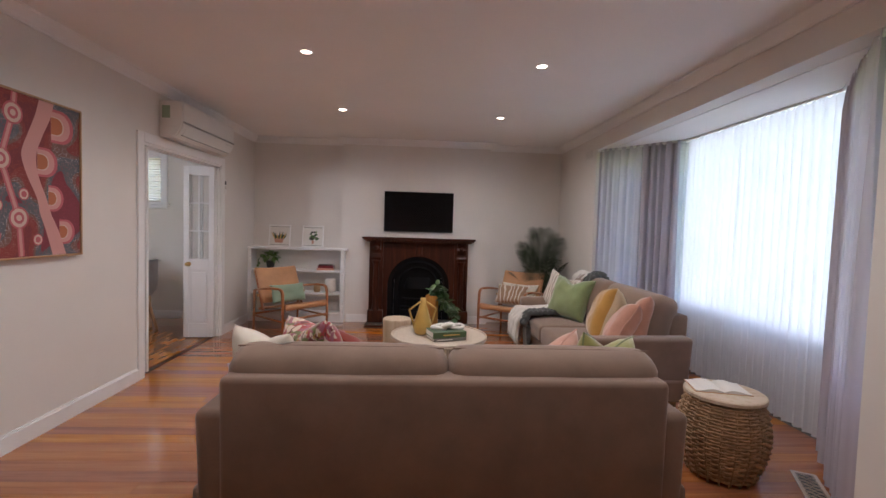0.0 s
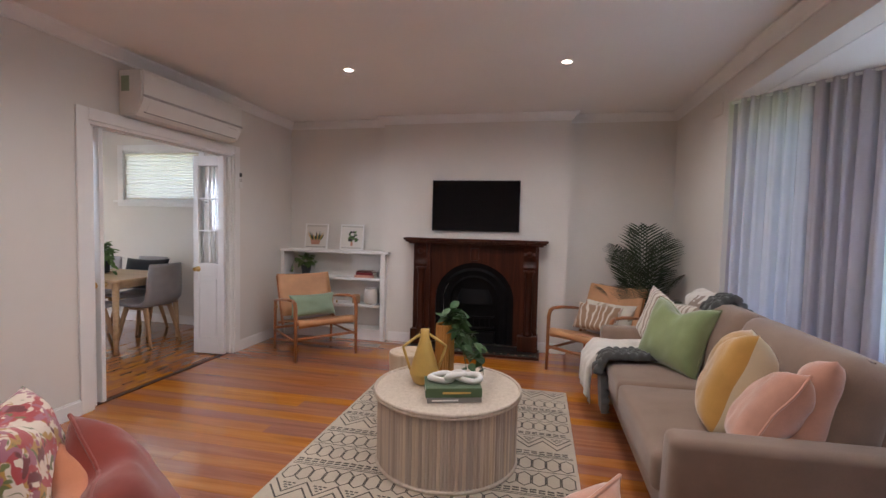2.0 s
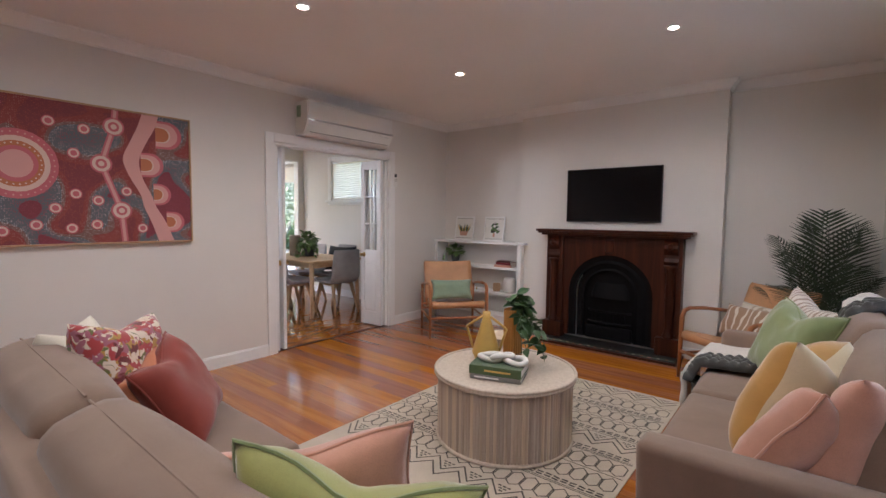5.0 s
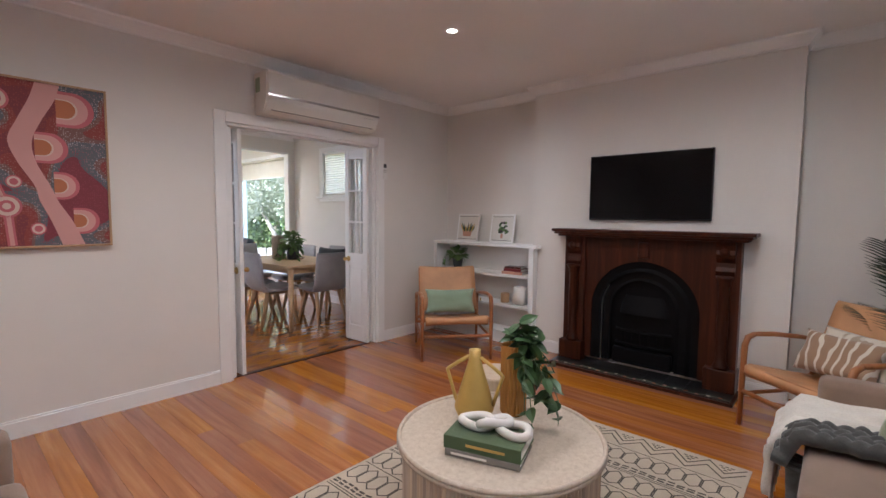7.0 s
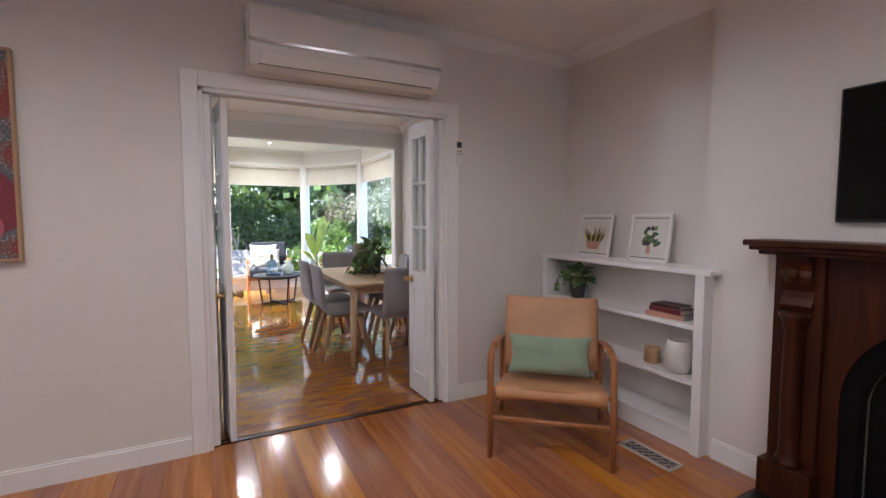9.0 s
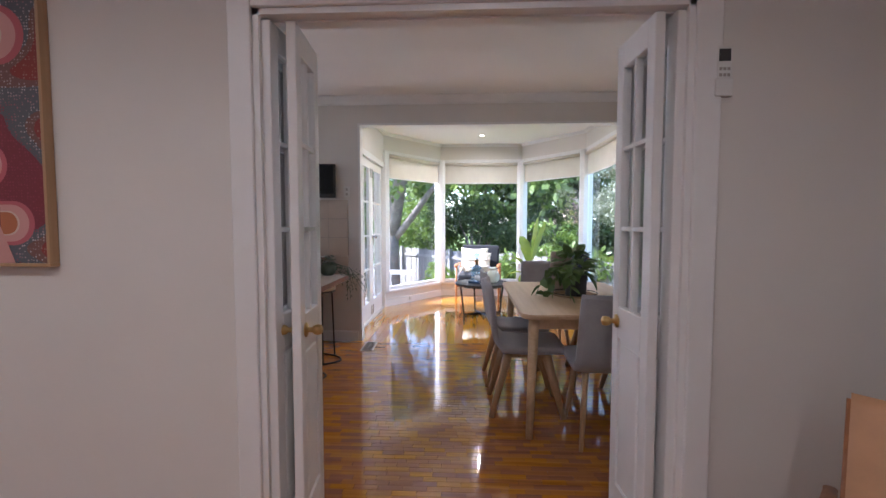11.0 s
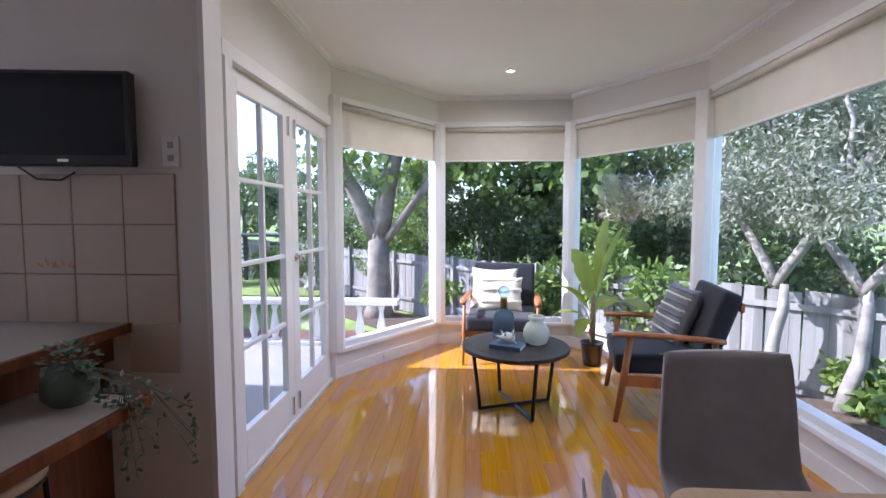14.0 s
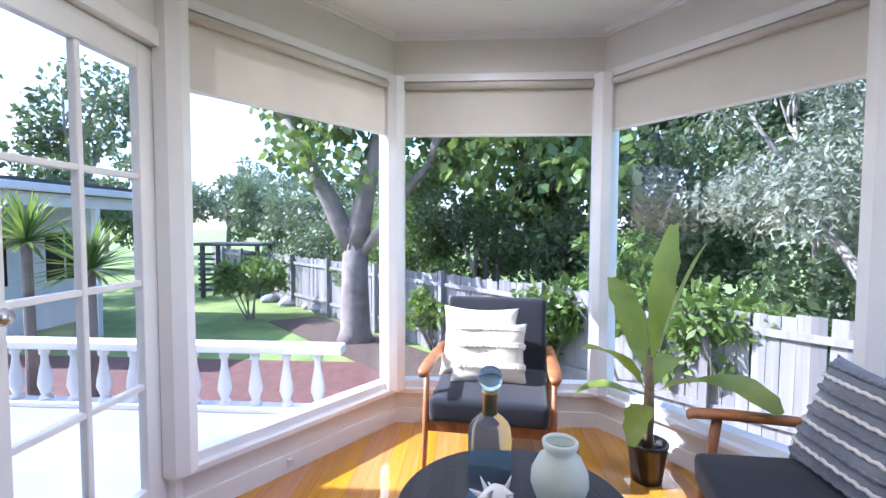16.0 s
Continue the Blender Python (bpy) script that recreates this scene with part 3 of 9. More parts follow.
def french_leaf(name, a, b, rows, cols, z0, z1, stile=0.105, bottom=0.22, thick=0.04):
    """A glazed door leaf between two plan points, seen with its inside to the left."""
    w = (Vector(b) - Vector(a)).length
    m = along(a, b)
    door = thing(name, kind="structure")
    bm = bmesh.new()
    for s in ((0, stile, z0, z1), (w - stile, w, z0, z1), (stile, w - stile, z0, z0 + bottom), (stile, w - stile, z1 - stile, z1)):
        box(bm, s[0], s[1], -thick / 2, thick / 2, s[2], s[3], bevel=0.003, seg=1, m=m)
    part("door_frame", bm, M["trim"], door)
    gx0, gx1, gz0, gz1 = stile, w - stile, z0 + bottom, z1 - stile
    for c in range(1, cols):
        bm = bmesh.new()
        x = gx0 + (gx1 - gx0) * c / cols
        box(bm, x - 0.012, x + 0.012, -thick / 2 + 0.004, thick / 2 - 0.004, gz0, gz1, bevel=0.003, seg=1, m=m)
        part("glazing_bar", bm, M["trim"], door)
    for r in range(1, rows):
        bm = bmesh.new()
        z = gz0 + (gz1 - gz0) * r / rows
        box(bm, gx0, gx1, -thick / 2 + 0.006, thick / 2 - 0.006, z - 0.012, z + 0.012, bevel=0.003, seg=1, m=m)
        part("glazing_bar", bm, M["trim"], door)
    for r in range(rows):
        for c in range(cols):
            pane(door, m, gx0 + (gx1 - gx0) * c / cols, gx0 + (gx1 - gx0) * (c + 1) / cols, gz0 + (gz1 - gz0) * r / rows, gz0 + (gz1 - gz0) * (r + 1) / rows)
    return door, m, w


def knob(parent, m, x, z, side, mat, r=0.026):
    bm = bmesh.new()
    t = m @ Matrix.Translation((x, 0, z)) @ pose(0, 0, 0, -90 * side, 0, 0)
    lathe(bm, [(0.028, 0.021), (0.028, 0.026), (0.010, 0.030), (0.010, 0.045), (r * 0.8, 0.052), (r, 0.066), (r * 0.85, 0.08), (r * 0.3, 0.086)], 20, t)
    part("door_knob", bm, mat, parent, smooth=True)


d1, m1, w1 = french_leaf("door_1", (-5.72, 3.785), (-6.483, 3.785), 4, 2, 0.02, 2.075)
d2, m2, w2 = french_leaf("door_2", (-6.487, 3.785), (-7.247, 3.785), 4, 2, 0.02, 2.075)
knob(d2, m2, 0.052, 1.085, -1, M["steel"])
for dd, mm, xs in ((d1, m1, w1 - 0.05), (d2, m2, 0.05)):
    for z in (0.06, 1.86):
        bm = bmesh.new()
        box(bm, xs - 0.009, xs + 0.009, -0.034, -0.02, z, z + 0.12, bevel=0.003, m=mm)
        part("bolt", bm, M["steel"], dd)
for z in (0.25, 1.0, 1.72):
    bm = bmesh.new()
    tube(bm, [m2 @ Vector((w2 - 0.003, -0.024, z + k)) for k in (0, 0.05, 0.1)], 0.007, 8)
    part("hinge", bm, M["steel"], d2)


# folding doors between living and dining: each side folds into two leaves
def fold_leaf(name, a, b, knob_at=None, side=1):
    w = (Vector(b) - Vector(a)).length
    m = along(a, b)
    door = thing(name, kind="structure")
    z0, z1, st, th = 0.012, 2.0, 0.062, 0.035
    bm = bmesh.new()
    for s in ((0, st, z0, z1), (w - st, w, z0, z1), (st, w - st, z0, z0 + 0.16), (st, w - st, 0.80, 0.93), (st, w - st, z1 - 0.10, z1)):
        box(bm, s[0], s[1], -th / 2, th / 2, s[2], s[3], bevel=0.003, seg=1, m=m)
    part("door_frame", bm, M["trim"], door)
    bm = bmesh.new()
    box(bm, st - 0.004, w - st + 0.004, -0.006, 0.006, z0 + 0.16, 0.80, m=m)
    box(bm, st + 0.022, w - st - 0.022, -0.014, 0.014, z0 + 0.185, 0.775, bevel=0.008, m=m)
    part("door_panel", bm, M["trim"], door)
    gx0, gx1, gz0, gz1 = st, w - st, 0.93, z1 - 0.10
    bm = bmesh.new()
    x = (gx0 + gx1) / 2
    box(bm, x - 0.009, x + 0.009, -th / 2 + 0.004, th / 2 - 0.004, gz0, gz1, bevel=0.002, seg=1, m=m)
    part("glazing_bar", bm, M["trim"], door)
    for r in (1, 2):
        bm = bmesh.new()
        z = gz0 + (gz1 - gz0) * r / 3
        box(bm, gx0, gx1, -th / 2 + 0.005, th / 2 - 0.005, z - 0.009, z + 0.009, bevel=0.002, seg=1, m=m)
        part("glazing_bar", bm, M["trim"], door)
    for r in range(3):
        for c in range(2):
            pane(door, m, gx0 + (gx1 - gx0) * c / 2, gx0 + (gx1 - gx0) * (c + 1) / 2, gz0 + (gz1 - gz0) * r / 3, gz0 + (gz1 - gz0) * (r + 1) / 3)
    if knob_at:
        for s in (1, -1):
            knob(door, m, knob_at, 0.87, s, M["brass"], 0.021)
    return door, m


XT = LX0 - WT / 2
fold_leaf("door_3", (XT + 0.045, 5.785), (XT - 0.30, 5.745))
fold_leaf("door_4", (XT - 0.30, 5.70), (XT + 0.04, 5.715), 0.06)
fold_leaf("door_5", (XT - 0.30, 4.352), (XT + 0.045, 4.338))
fold_leaf("door_6", (XT + 0.03, 4.425), (XT - 0.30, 4.395), 0.05)

# small high window with a pleated blind
hw = thing("window_5", kind="structure")
bm = bmesh.new()
mm = Matrix.Translation((HW[0], DY1 + 0.06, HW[2]))
frame_rect(bm, mm, HW[1] - HW[0], HW[3] - HW[2], 0.045, 0.06)
for a in ((HW[0] - 0.075, HW[0] + 0.009, HW[2] + 0.001, HW[3] + 0.075), (HW[1] - 0.009, HW[1] + 0.075, HW[2] + 0.001, HW[3] + 0.075), (HW[0] + 0.009, HW[1] - 0.009, HW[3] - 0.0015, HW[3] + 0.075)):
    box(bm, a[0], a[1], DY1 - 0.018, DY1 + 0.02, a[2], a[3], bevel=0.004, seg=1)
part("window_frame", bm, M["trim"], hw)
bm = boxes((HW[0] - 0.11, HW[1] + 0.11, DY1 - 0.05, DY1 + 0.05, HW[2] - 0.028, HW[2]), (HW[0] - 0.075, HW[1] + 0.075, DY1 - 0.018, DY1, HW[2] - 0.075, HW[2] - 0.028), bevel=0.004)
part("window_sill", bm, M["trim"], hw)
pane(hw, Matrix.Translation((0, DY1 + 0.075, 0)), HW[0] + 0.045, HW[1] - 0.045, HW[2] + 0.045, HW[3] - 0.045)
pb = thing("pleated_blind", label="cream pleated paper blind drawn over a small high window", category="blind")
bm = bmesh.new()
n = 36
rows = []
for i in range(n + 1):
    z = HW[2] + 0.02 + (HW[3] - HW[2] - 0.05) * i / n
    y = DY1 + (0.012 if i % 2 else 0.024)
    rows.append((bm.verts.new((HW[0] + 0.01, y, z)), bm.verts.new((HW[1] - 0.01, y, z))))
for a, b in zip(rows, rows[1:]):
    bm.faces.new((a[0], a[1], b[1], b[0]))
part("cloth", bm, M["pleated"], pb)
part("head_rail", boxes((HW[0] + 0.005, HW[1] - 0.005, DY1 + 0.004, DY1 + 0.036, HW[3] - 0.03, HW[3] - 0.001), bevel=0.003), M["trim"], pb)
part("bottom_bar", boxes((HW[0] + 0.01, HW[1] - 0.01, DY1 + 0.008, DY1 + 0.028, HW[2] + 0.004, HW[2] + 0.02), bevel=0.003), M["trim"], pb)

# kitchen window: a box recess with two pairs of sashes
KX, KY1 = -6.03, 2.36
y0, y1, z0, z1 = KW[0], KW[1], KW[2], KW[3] + 0.02
plan = [(DX0 - WT, y0 - 0.08), (DX0 - WT, y1 + 0.02), (KX, KY1 + 0.06), (KX, y0 - 0.08)]
solo("ceiling_kitchen_recess", prism(bmesh.new(), plan, z1, z1 + 0.08), M["ceiling"], kind="structure")
solo("wall_kitchen_recess", prism(bmesh.new(), plan, z0 - 0.12, z0 - 0.03), M["wall"], kind="structure")
bm = boxes((KX, DX0 - WT, y0 - 0.08, y0, z0 - 0.03, z1))
solo("wall_kitchen_recess_end", bm, M["wall"], kind="structure")
kw = thing("window_6", kind="structure")
posts = [KY1 - k * 0.90 for k in range(4)]
posts[-1] = y0
bm = bmesh.new()
box(bm, KX, KX + 0.06, y0, KY1, z0 - 0.03, z0 + 0.03)
box(bm, KX, KX + 0.06, y0, KY1, z1 - 0.05, z1)
for y in posts:
    box(bm, KX - 0.005, KX + 0.07, max(y0, y - 0.035), y + 0.035, z0 - 0.03, z1, bevel=0.004, seg=1)
part("window_frame", bm, M["trim"], kw)
for ya, yb in zip(posts[1:], posts):
    part("glazing_bar", boxes((KX + 0.02, KX + 0.045, (ya + yb) / 2 - 0.012, (ya + yb) / 2 + 0.012, z0 + 0.03, z1 - 0.05)), M["trim"], kw)
    for f, t in ((0.25, 0.011), (0.5, 0.022), (0.75, 0.011)):
        z = z0 + (z1 - z0) * f
        part("glazing_bar", boxes((KX + 0.018, KX + 0.047, ya + 0.035, yb - 0.035, z - t, z + t)), M["trim"], kw)
    pane(kw, along((KX + 0.03, yb), (KX + 0.03, ya)), 0.035, yb - ya - 0.035, z0 + 0.03, z1 - 0.05)
a_, b_ = (DX0 - WT + 0.02, y1), (KX + 0.02, KY1)
ws = (Vector(b_) - Vector(a_)).length
mk = along(a_, b_)
bm = frame_rect(bmesh.new(), mk @ Matrix.Translation((0, 0, z0 - 0.03)), ws, z1 - z0 + 0.03, 0.05, 0.06)
box(bm, 0.05, ws - 0.05, -0.02, 0.02, (z0 + z1) / 2 - 0.02, (z0 + z1) / 2 + 0.02, m=mk)
part("side_frame", bm, M["trim"], kw)
pane(kw, mk, 0.05, ws - 0.05, z0 + 0.02, z1 - 0.05)
part("window_sill", prism(bmesh.new(), [(DX0 + 0.03, y0), (DX0 + 0.03, y1 - 0.001), (DX0 - WT, y1 - 0.001), (KX + 0.05, KY1), (KX + 0.05, y0)], z0 - 0.03, z0 - 0.001), M["trim"], kw)

# living room bay window
LB = [(LX1 + 0.15, 2.19), (3.02, 3.02), (3.02, 4.81), (LX1 + 0.15, 5.64)]
bm = prism(bmesh.new(), [(LX1 + 0.152, 2.0), (3.15, 2.95), (3.15, 4.88), (LX1 + 0.152, 5.85)], 2.337, 2.44)
solo("ceiling_window_bay", bm, M["ceiling"], kind="structure")
for i, (a, b) in enumerate(zip(LB, LB[1:])):
    w = (Vector(b) - Vector(a)).length
    m = along(a, b)
    bm = bmesh.new()
    box(bm, -0.02, w + 0.02, -0.1, 0, 0, 0.62, m=m)
    box(bm, -0.02, w + 0.02, -0.1, 0, 2.25, 2.45, m=m)
    solo("wall_window_bay_%d" % (i + 1), bm, M["wall"], kind="structure")
    win = thing("window_%d" % (i + 7), kind="structure")
    bm = frame_rect(bmesh.new(), m @ Matrix.Translation((0, -0.05, 0.62)), w, 1.63, 0.05, 0.08)
    if w > 1.5:
        for s in (w * 0.27, w * 0.73):
            box(bm, s - 0.025, s + 0.025, -0.09, -0.01, 0.67, 2.20, m=m)
    part("window_frame", bm, M["trim"], win)
    pane(win, m @ Matrix.Translation((0, -0.05, 0)), 0.05, w - 0.05, 0.67, 2.2, True)

# ---------------------------------------------------------------- living room: built-in things
M.update({
    "gold": surface("mustard_glaze", (0.55, 0.36, 0.09), 0.4, 0.1, 8, 120, 0.05),
    "ribbedgold": surface("ochre_ribbed_glass", (0.42, 0.20, 0.05), 0.25, 0.1, 8, 80, 0.05),
    "rattan": wood("whitewashed_rattan", ((0.46, 0.38, 0.29), (0.56, 0.47, 0.37), (0.64, 0.56, 0.46)), "z", 0.6, 0, False, 2.0, 0.2),
    "wicker": surface("natural_wicker", (0.38, 0.235, 0.12), 0.6, 0.25, 14, 90, 0.4),
    "log": wood("pale_log", ((0.46, 0.34, 0.22), (0.56, 0.44, 0.31), (0.62, 0.52, 0.39)), "z", 0.7, 0, False, 1.0, 0.3),
    "plaster": surface("chalky_white_ceramic", (0.72, 0.69, 0.64), 0.7, 0.06, 12, 60, 0.2),
    "leaf": surface("deep_green_leaf", (0.045, 0.095, 0.03), 0.4, 0.35, 9, 60, 0.2),
    "leaf2": surface("fresh_green_leaf", (0.12, 0.20, 0.055), 0.58, 0.35, 9, 60, 0.2),
    "palmleaf": surface("dark_palm_leaf", (0.035, 0.055, 0.028), 0.5, 0.3, 9, 60, 0.2),
    "stem": surface("plant_stem", (0.12, 0.13, 0.05), 0.6, 0.2),
    "pot": surface("charcoal_pot", (0.05, 0.05, 0.052), 0.6, 0.15, 10, 60, 0.1),
    "soil": surface("soil", (0.04, 0.025, 0.016), 0.95, 0.3, 30, 120, 0.8),
    "paper": surface("paper", (0.74, 0.71, 0.65), 0.8, 0.03, 10, 200, 0.05),
    "greencloth": fabric("green_book_cloth", (0.085, 0.13, 0.06), 0.1, 900),
    "greybook": surface("grey_book_cover", (0.20, 0.19, 0.17), 0.6, 0.1),
    "redcloth": fabric("dark_red_book_cloth", (0.16, 0.018, 0.022), 0.1, 900),
    "ink": surface("dark_ink", (0.06, 0.05, 0.045), 0.85, 0.15, 8, 200, 0.1),
    "rug": fabric("cream_wool_rug", (0.56, 0.48, 0.37), 0.1, 260, 0.95, 0.3, (0.40, 0.33, 0.25), 0.8),
    "rugline": fabric("charcoal_rug_yarn", (0.075, 0.06, 0.05), 0.2, 260, 0.95, 0.2, None, 0.8),
    "green": fabric("sage_green_velvet", (0.24, 0.29, 0.12), 0.14, 500, 0.75, 0.7),
    "lime": fabric("lime_green_velvet", (0.36, 0.36, 0.11), 0.14, 500, 0.75, 0.7),
    "peach": fabric("dusty_pink_velvet", (0.56, 0.29, 0.20), 0.14, 500, 0.75, 0.7),
    "mustard": fabric("mustard_velvet", (0.50, 0.27, 0.055), 0.16, 500, 0.75, 0.7),
    "rust": fabric("rust_velvet", (0.25, 0.042, 0.026), 0.18, 500, 0.75, 0.35),
    "orange": fabric("burnt_orange_linen", (0.50, 0.19, 0.09), 0.12, 500, 0.85, 0.3),
    "cream": fabric("cream_linen", (0.72, 0.67, 0.56), 0.06, 600, 0.9, 0.2),
    "creamvelvet": fabric("cream_velvet", (0.66, 0.56, 0.36), 0.08, 500, 0.75, 0.6),
    "mint": fabric("mint_linen", (0.30, 0.40, 0.28), 0.1, 600, 0.9, 0.3),
    "whitethrow": fabric("white_knit_throw", (0.74, 0.70, 0.63), 0.08, 160, 0.95, 0.4, None, 1.0),
    "greythrow": fabric("charcoal_knit_throw", (0.085, 0.085, 0.08), 0.2, 140, 0.95, 0.3, None, 1.0),
    "hearth": surface("black_hearth_tile", (0.010, 0.010, 0.011), 0.3, 0.2, 10, 60, 0.05),
})


def patterned(name, base, others, scale, kind="spots", rough=0.9):
    """Printed cloth: blotches or brush strokes of several colours on a ground."""
    m, nodes, links, b = _mat(name)
    tc = nodes.new("ShaderNodeTexCoord")
    vec = tc.outputs["Object"]
    col = None
    rgb = nodes.new("ShaderNodeRGB")
    rgb.outputs[0].default_value = (*base, 1)
    col = rgb.outputs[0]
    for i, (c, lo, sc) in enumerate(others):
        add = nodes.new("ShaderNodeVectorMath")
        add.inputs[1].default_value = (i * 7.3, i * 3.1, i * 5.7)
        links.new(vec, add.inputs[0])
        if kind == "spots":
            f = _noise(nodes, links, add.outputs[0], scale * sc, 2.0, 0.5, 0.8)
        else:
            w = nodes.new("ShaderNodeTexWave")
            w.inputs["Scale"].default_value = scale * sc
            w.inputs["Distortion"].default_value = 6.0
            w.inputs["Detail"].default_value = 1.0
            w.inputs["Detail Scale"].default_value = 1.2
            links.new(add.outputs[0], w.inputs["Vector"])
            f = w.outputs["Fac"]
        r = nodes.new("ShaderNodeMapRange")
        r.inputs["From Min"].default_value, r.inputs["From Max"].default_value = lo, lo + 0.03
        links.new(f, r.inputs["Value"])
        mx = nodes.new("ShaderNodeMixRGB")
        links.new(r.outputs[0], mx.inputs[0])
        links.new(col, mx.inputs[1])
        mx.inputs[2].default_value = (*c, 1)
        col = mx.outputs[0]
    links.new(col, b.inputs["Base Color"])
    b.inputs["Roughness"].default_value = rough
    b.inputs["Sheen Weight"].default_value = 0.3
    _bump(nodes, links, b, _noise(nodes, links, vec, 500, 2.0), 0.4, 0.001)
    return m


M["floral"] = patterned("floral_print", (0.68, 0.58, 0.46), [((0.44, 0.25, 0.05), 0.52, 1.0), ((0.38, 0.05, 0.05), 0.53, 1.3), ((0.15, 0.16, 0.05), 0.55, 1.5), ((0.34, 0.12, 0.16), 0.56, 1.9), ((0.70, 0.60, 0.48), 0.60, 2.2), ((0.14, 0.02, 0.02), 0.60, 1.1)], 11)
M["zebra"] = patterned("brown_white_print", (0.36, 0.23, 0.14), [((0.72, 0.66, 0.56), 0.78, 1.0)], 5.5, "waves")
M["fern"] = patterned("taupe_fern_print", (0.68, 0.62, 0.55), [((0.36, 0.28, 0.22), 0.62, 1.0)], 9, "waves")
M["blockprint"] = patterned("cream_block_print", (0.42, 0.34, 0.24), [((0.70, 0.65, 0.54), 0.42, 0.6)], 9, "spots")

# chimneypiece
fp = thing("fireplace_surround", pose(0.215, 6.765, 0), "dark mahogany chimneypiece with columns round a black arched iron insert", "fireplace")
FW = 0.69
part("mantel_shelf", boxes((-0.785, 0.785, -0.205, 0.0, 1.195, 1.222), (-0.765, 0.765, -0.19, 0.0, 1.175, 1.195), (-0.735, 0.735, -0.165, 0.0, 1.155, 1.175), bevel=0.005), M["mahogany"], fp)
# frieze and spandrels cut by the round arch
bm = bmesh.new()
AR, AZ = 0.435, 0.545
n = 28
outer, inner = [], []
for i in range(n + 1):
    a = math.pi * i / n
    inner.append((-AR * math.cos(a), AZ + AR * 0.95 * math.sin(a)))
pts_in = [(-AR, 0.06)] + inner + [(AR, 0.06)]
for y in (-0.075, -0.01):
    rows = []
    for x, z in pts_in:
        rows.append((bm.verts.new((x, y, z)), bm.verts.new((x, y, 1.155)) if abs(x) < AR - 1e-6 else bm.verts.new((x, y, 1.155))))
    for a, b in zip(rows, rows[1:]):
        if (a[0].co - b[0].co).length > 1e-6 and abs(a[0].co.x - b[0].co.x) > 1e-5:
            bm.faces.new((a[0], b[0], b[1], a[1]) if y < -0.05 else (a[1], b[1], b[0], a[0]))
box(bm, -0.50, -AR, -0.075, -0.01, 0.06, 1.155)
box(bm, AR, 0.50, -0.075, -0.01, 0.06, 1.155)
part("frieze", bm, M["mahogany"], fp)
part("keystone", boxes((-0.045, 0.045, -0.098, -0.07, 0.985, 1.12), bevel=0.012), M["mahogany"], fp)
for s in (-1, 1):
    part("pilaster", boxes((s * 0.50, s * FW, -0.10, -0.002, 0.06, 1.155)), M["mahogany"], fp)
    part("plinth", boxes((s * 0.50 - s * 0.012, s * FW + s * 0.012, -0.165, -0.002, 0.03, 0.20), bevel=0.008), M["mahogany"], fp)
    bm = bmesh.new()
    prof = [(0.052, 0.20), (0.056, 0.215), (0.050, 0.23), (0.040, 0.25), (0.037, 0.30), (0.040, 0.55), (0.036, 0.82), (0.046, 0.835), (0.040, 0.85), (0.050, 0.87), (0.060, 0.885), (0.060, 0.90)]
    lathe(bm, prof, 20, Matrix.Translation((s * 0.595, -0.118, 0)))
    part("column", bm, M["mahogany"], fp, smooth=True)
    bm = bmesh.new()
    prev = None
    for k in range(9):      # scrolled corbel under the shelf
        z = 0.90 + 0.255 * k / 8
        d = 0.105 + 0.06 * (k / 8) ** 2 + 0.014 * math.sin(k * 1.7)
        ring = [bm.verts.new((s * 0.595 + dx, -d if f else -0.09, z)) for dx, f in ((-0.062, 0), (-0.062, 1), (0.062, 1), (0.062, 0))]
        if prev:
            for q in range(3):
                bm.faces.new((prev[q], prev[q + 1], ring[q + 1], ring[q]))
        prev = ring
    bmesh.ops.recalc_face_normals(bm, faces=bm.faces[:])
    part("corbel", bm, M["mahogany"], fp)
    bm = bmesh.new()
    lathe(bm, [(0.001, 0.0), (0.03, 0.0), (0.034, 0.006), (0.018, 0.012), (0.014, 0.02), (0.001, 0.022)], 16, Matrix.Translation((s * 0.595, -0.165, 1.075)) @ pose(0, 0, 0, 90, 0, 0))
    part("rosette", bm, M["mahogany"], fp, smooth=True)
# cast iron insert: stepped arch bands, dark back, hood, grate
for r0, r1, y0, y1 in ((0.435, 0.375, -0.062, -0.05), (0.375, 0.345, -0.05, -0.068), (0.345, 0.285, -0.045, -0.04), (0.285, 0.262, -0.04, -0.058)):
    bm = bmesh.new()
    prev = None
    for i in range(n + 1):
        a = math.pi * i / n
        c, s = -math.cos(a), math.sin(a)
        ring = [bm.verts.new((c * r0, y0, AZ + s * r0 * 0.95)), bm.verts.new((c * r1, y1, AZ + s * r1 * 0.95))]
        if prev:
            bm.faces.new((prev[0], ring[0], ring[1], prev[1]))
        prev = ring
    for s in (-1, 1):
        q = [bm.verts.new(p) for p in ((s * r0, y0, 0.06), (s * r1, y1, 0.06), (s * r1, y1, AZ), (s * r0, y0, AZ))]
        bm.faces.new(q if s < 0 else list(reversed(q)))
    bmesh.ops.remove_doubles(bm, verts=bm.verts[:], dist=1e-4)
    part("arch_band", bm, M["iron"], fp)
bm = boxes((-0.30, 0.30, -0.012, -0.004, 0.06, 0.86))
part("fire_back", bm, M["iron"], fp)
bm = bmesh.new()
for k in range(7):
    a = math.radians(-60 + 20 * k)
    limb(bm, (0.20 * math.sin(a), -0.02 - 0.05 * math.cos(a), 0.24), (0.20 * math.sin(a), -0.025 - 0.06 * math.cos(a), 0.36), 0.007, 0.006, 8)
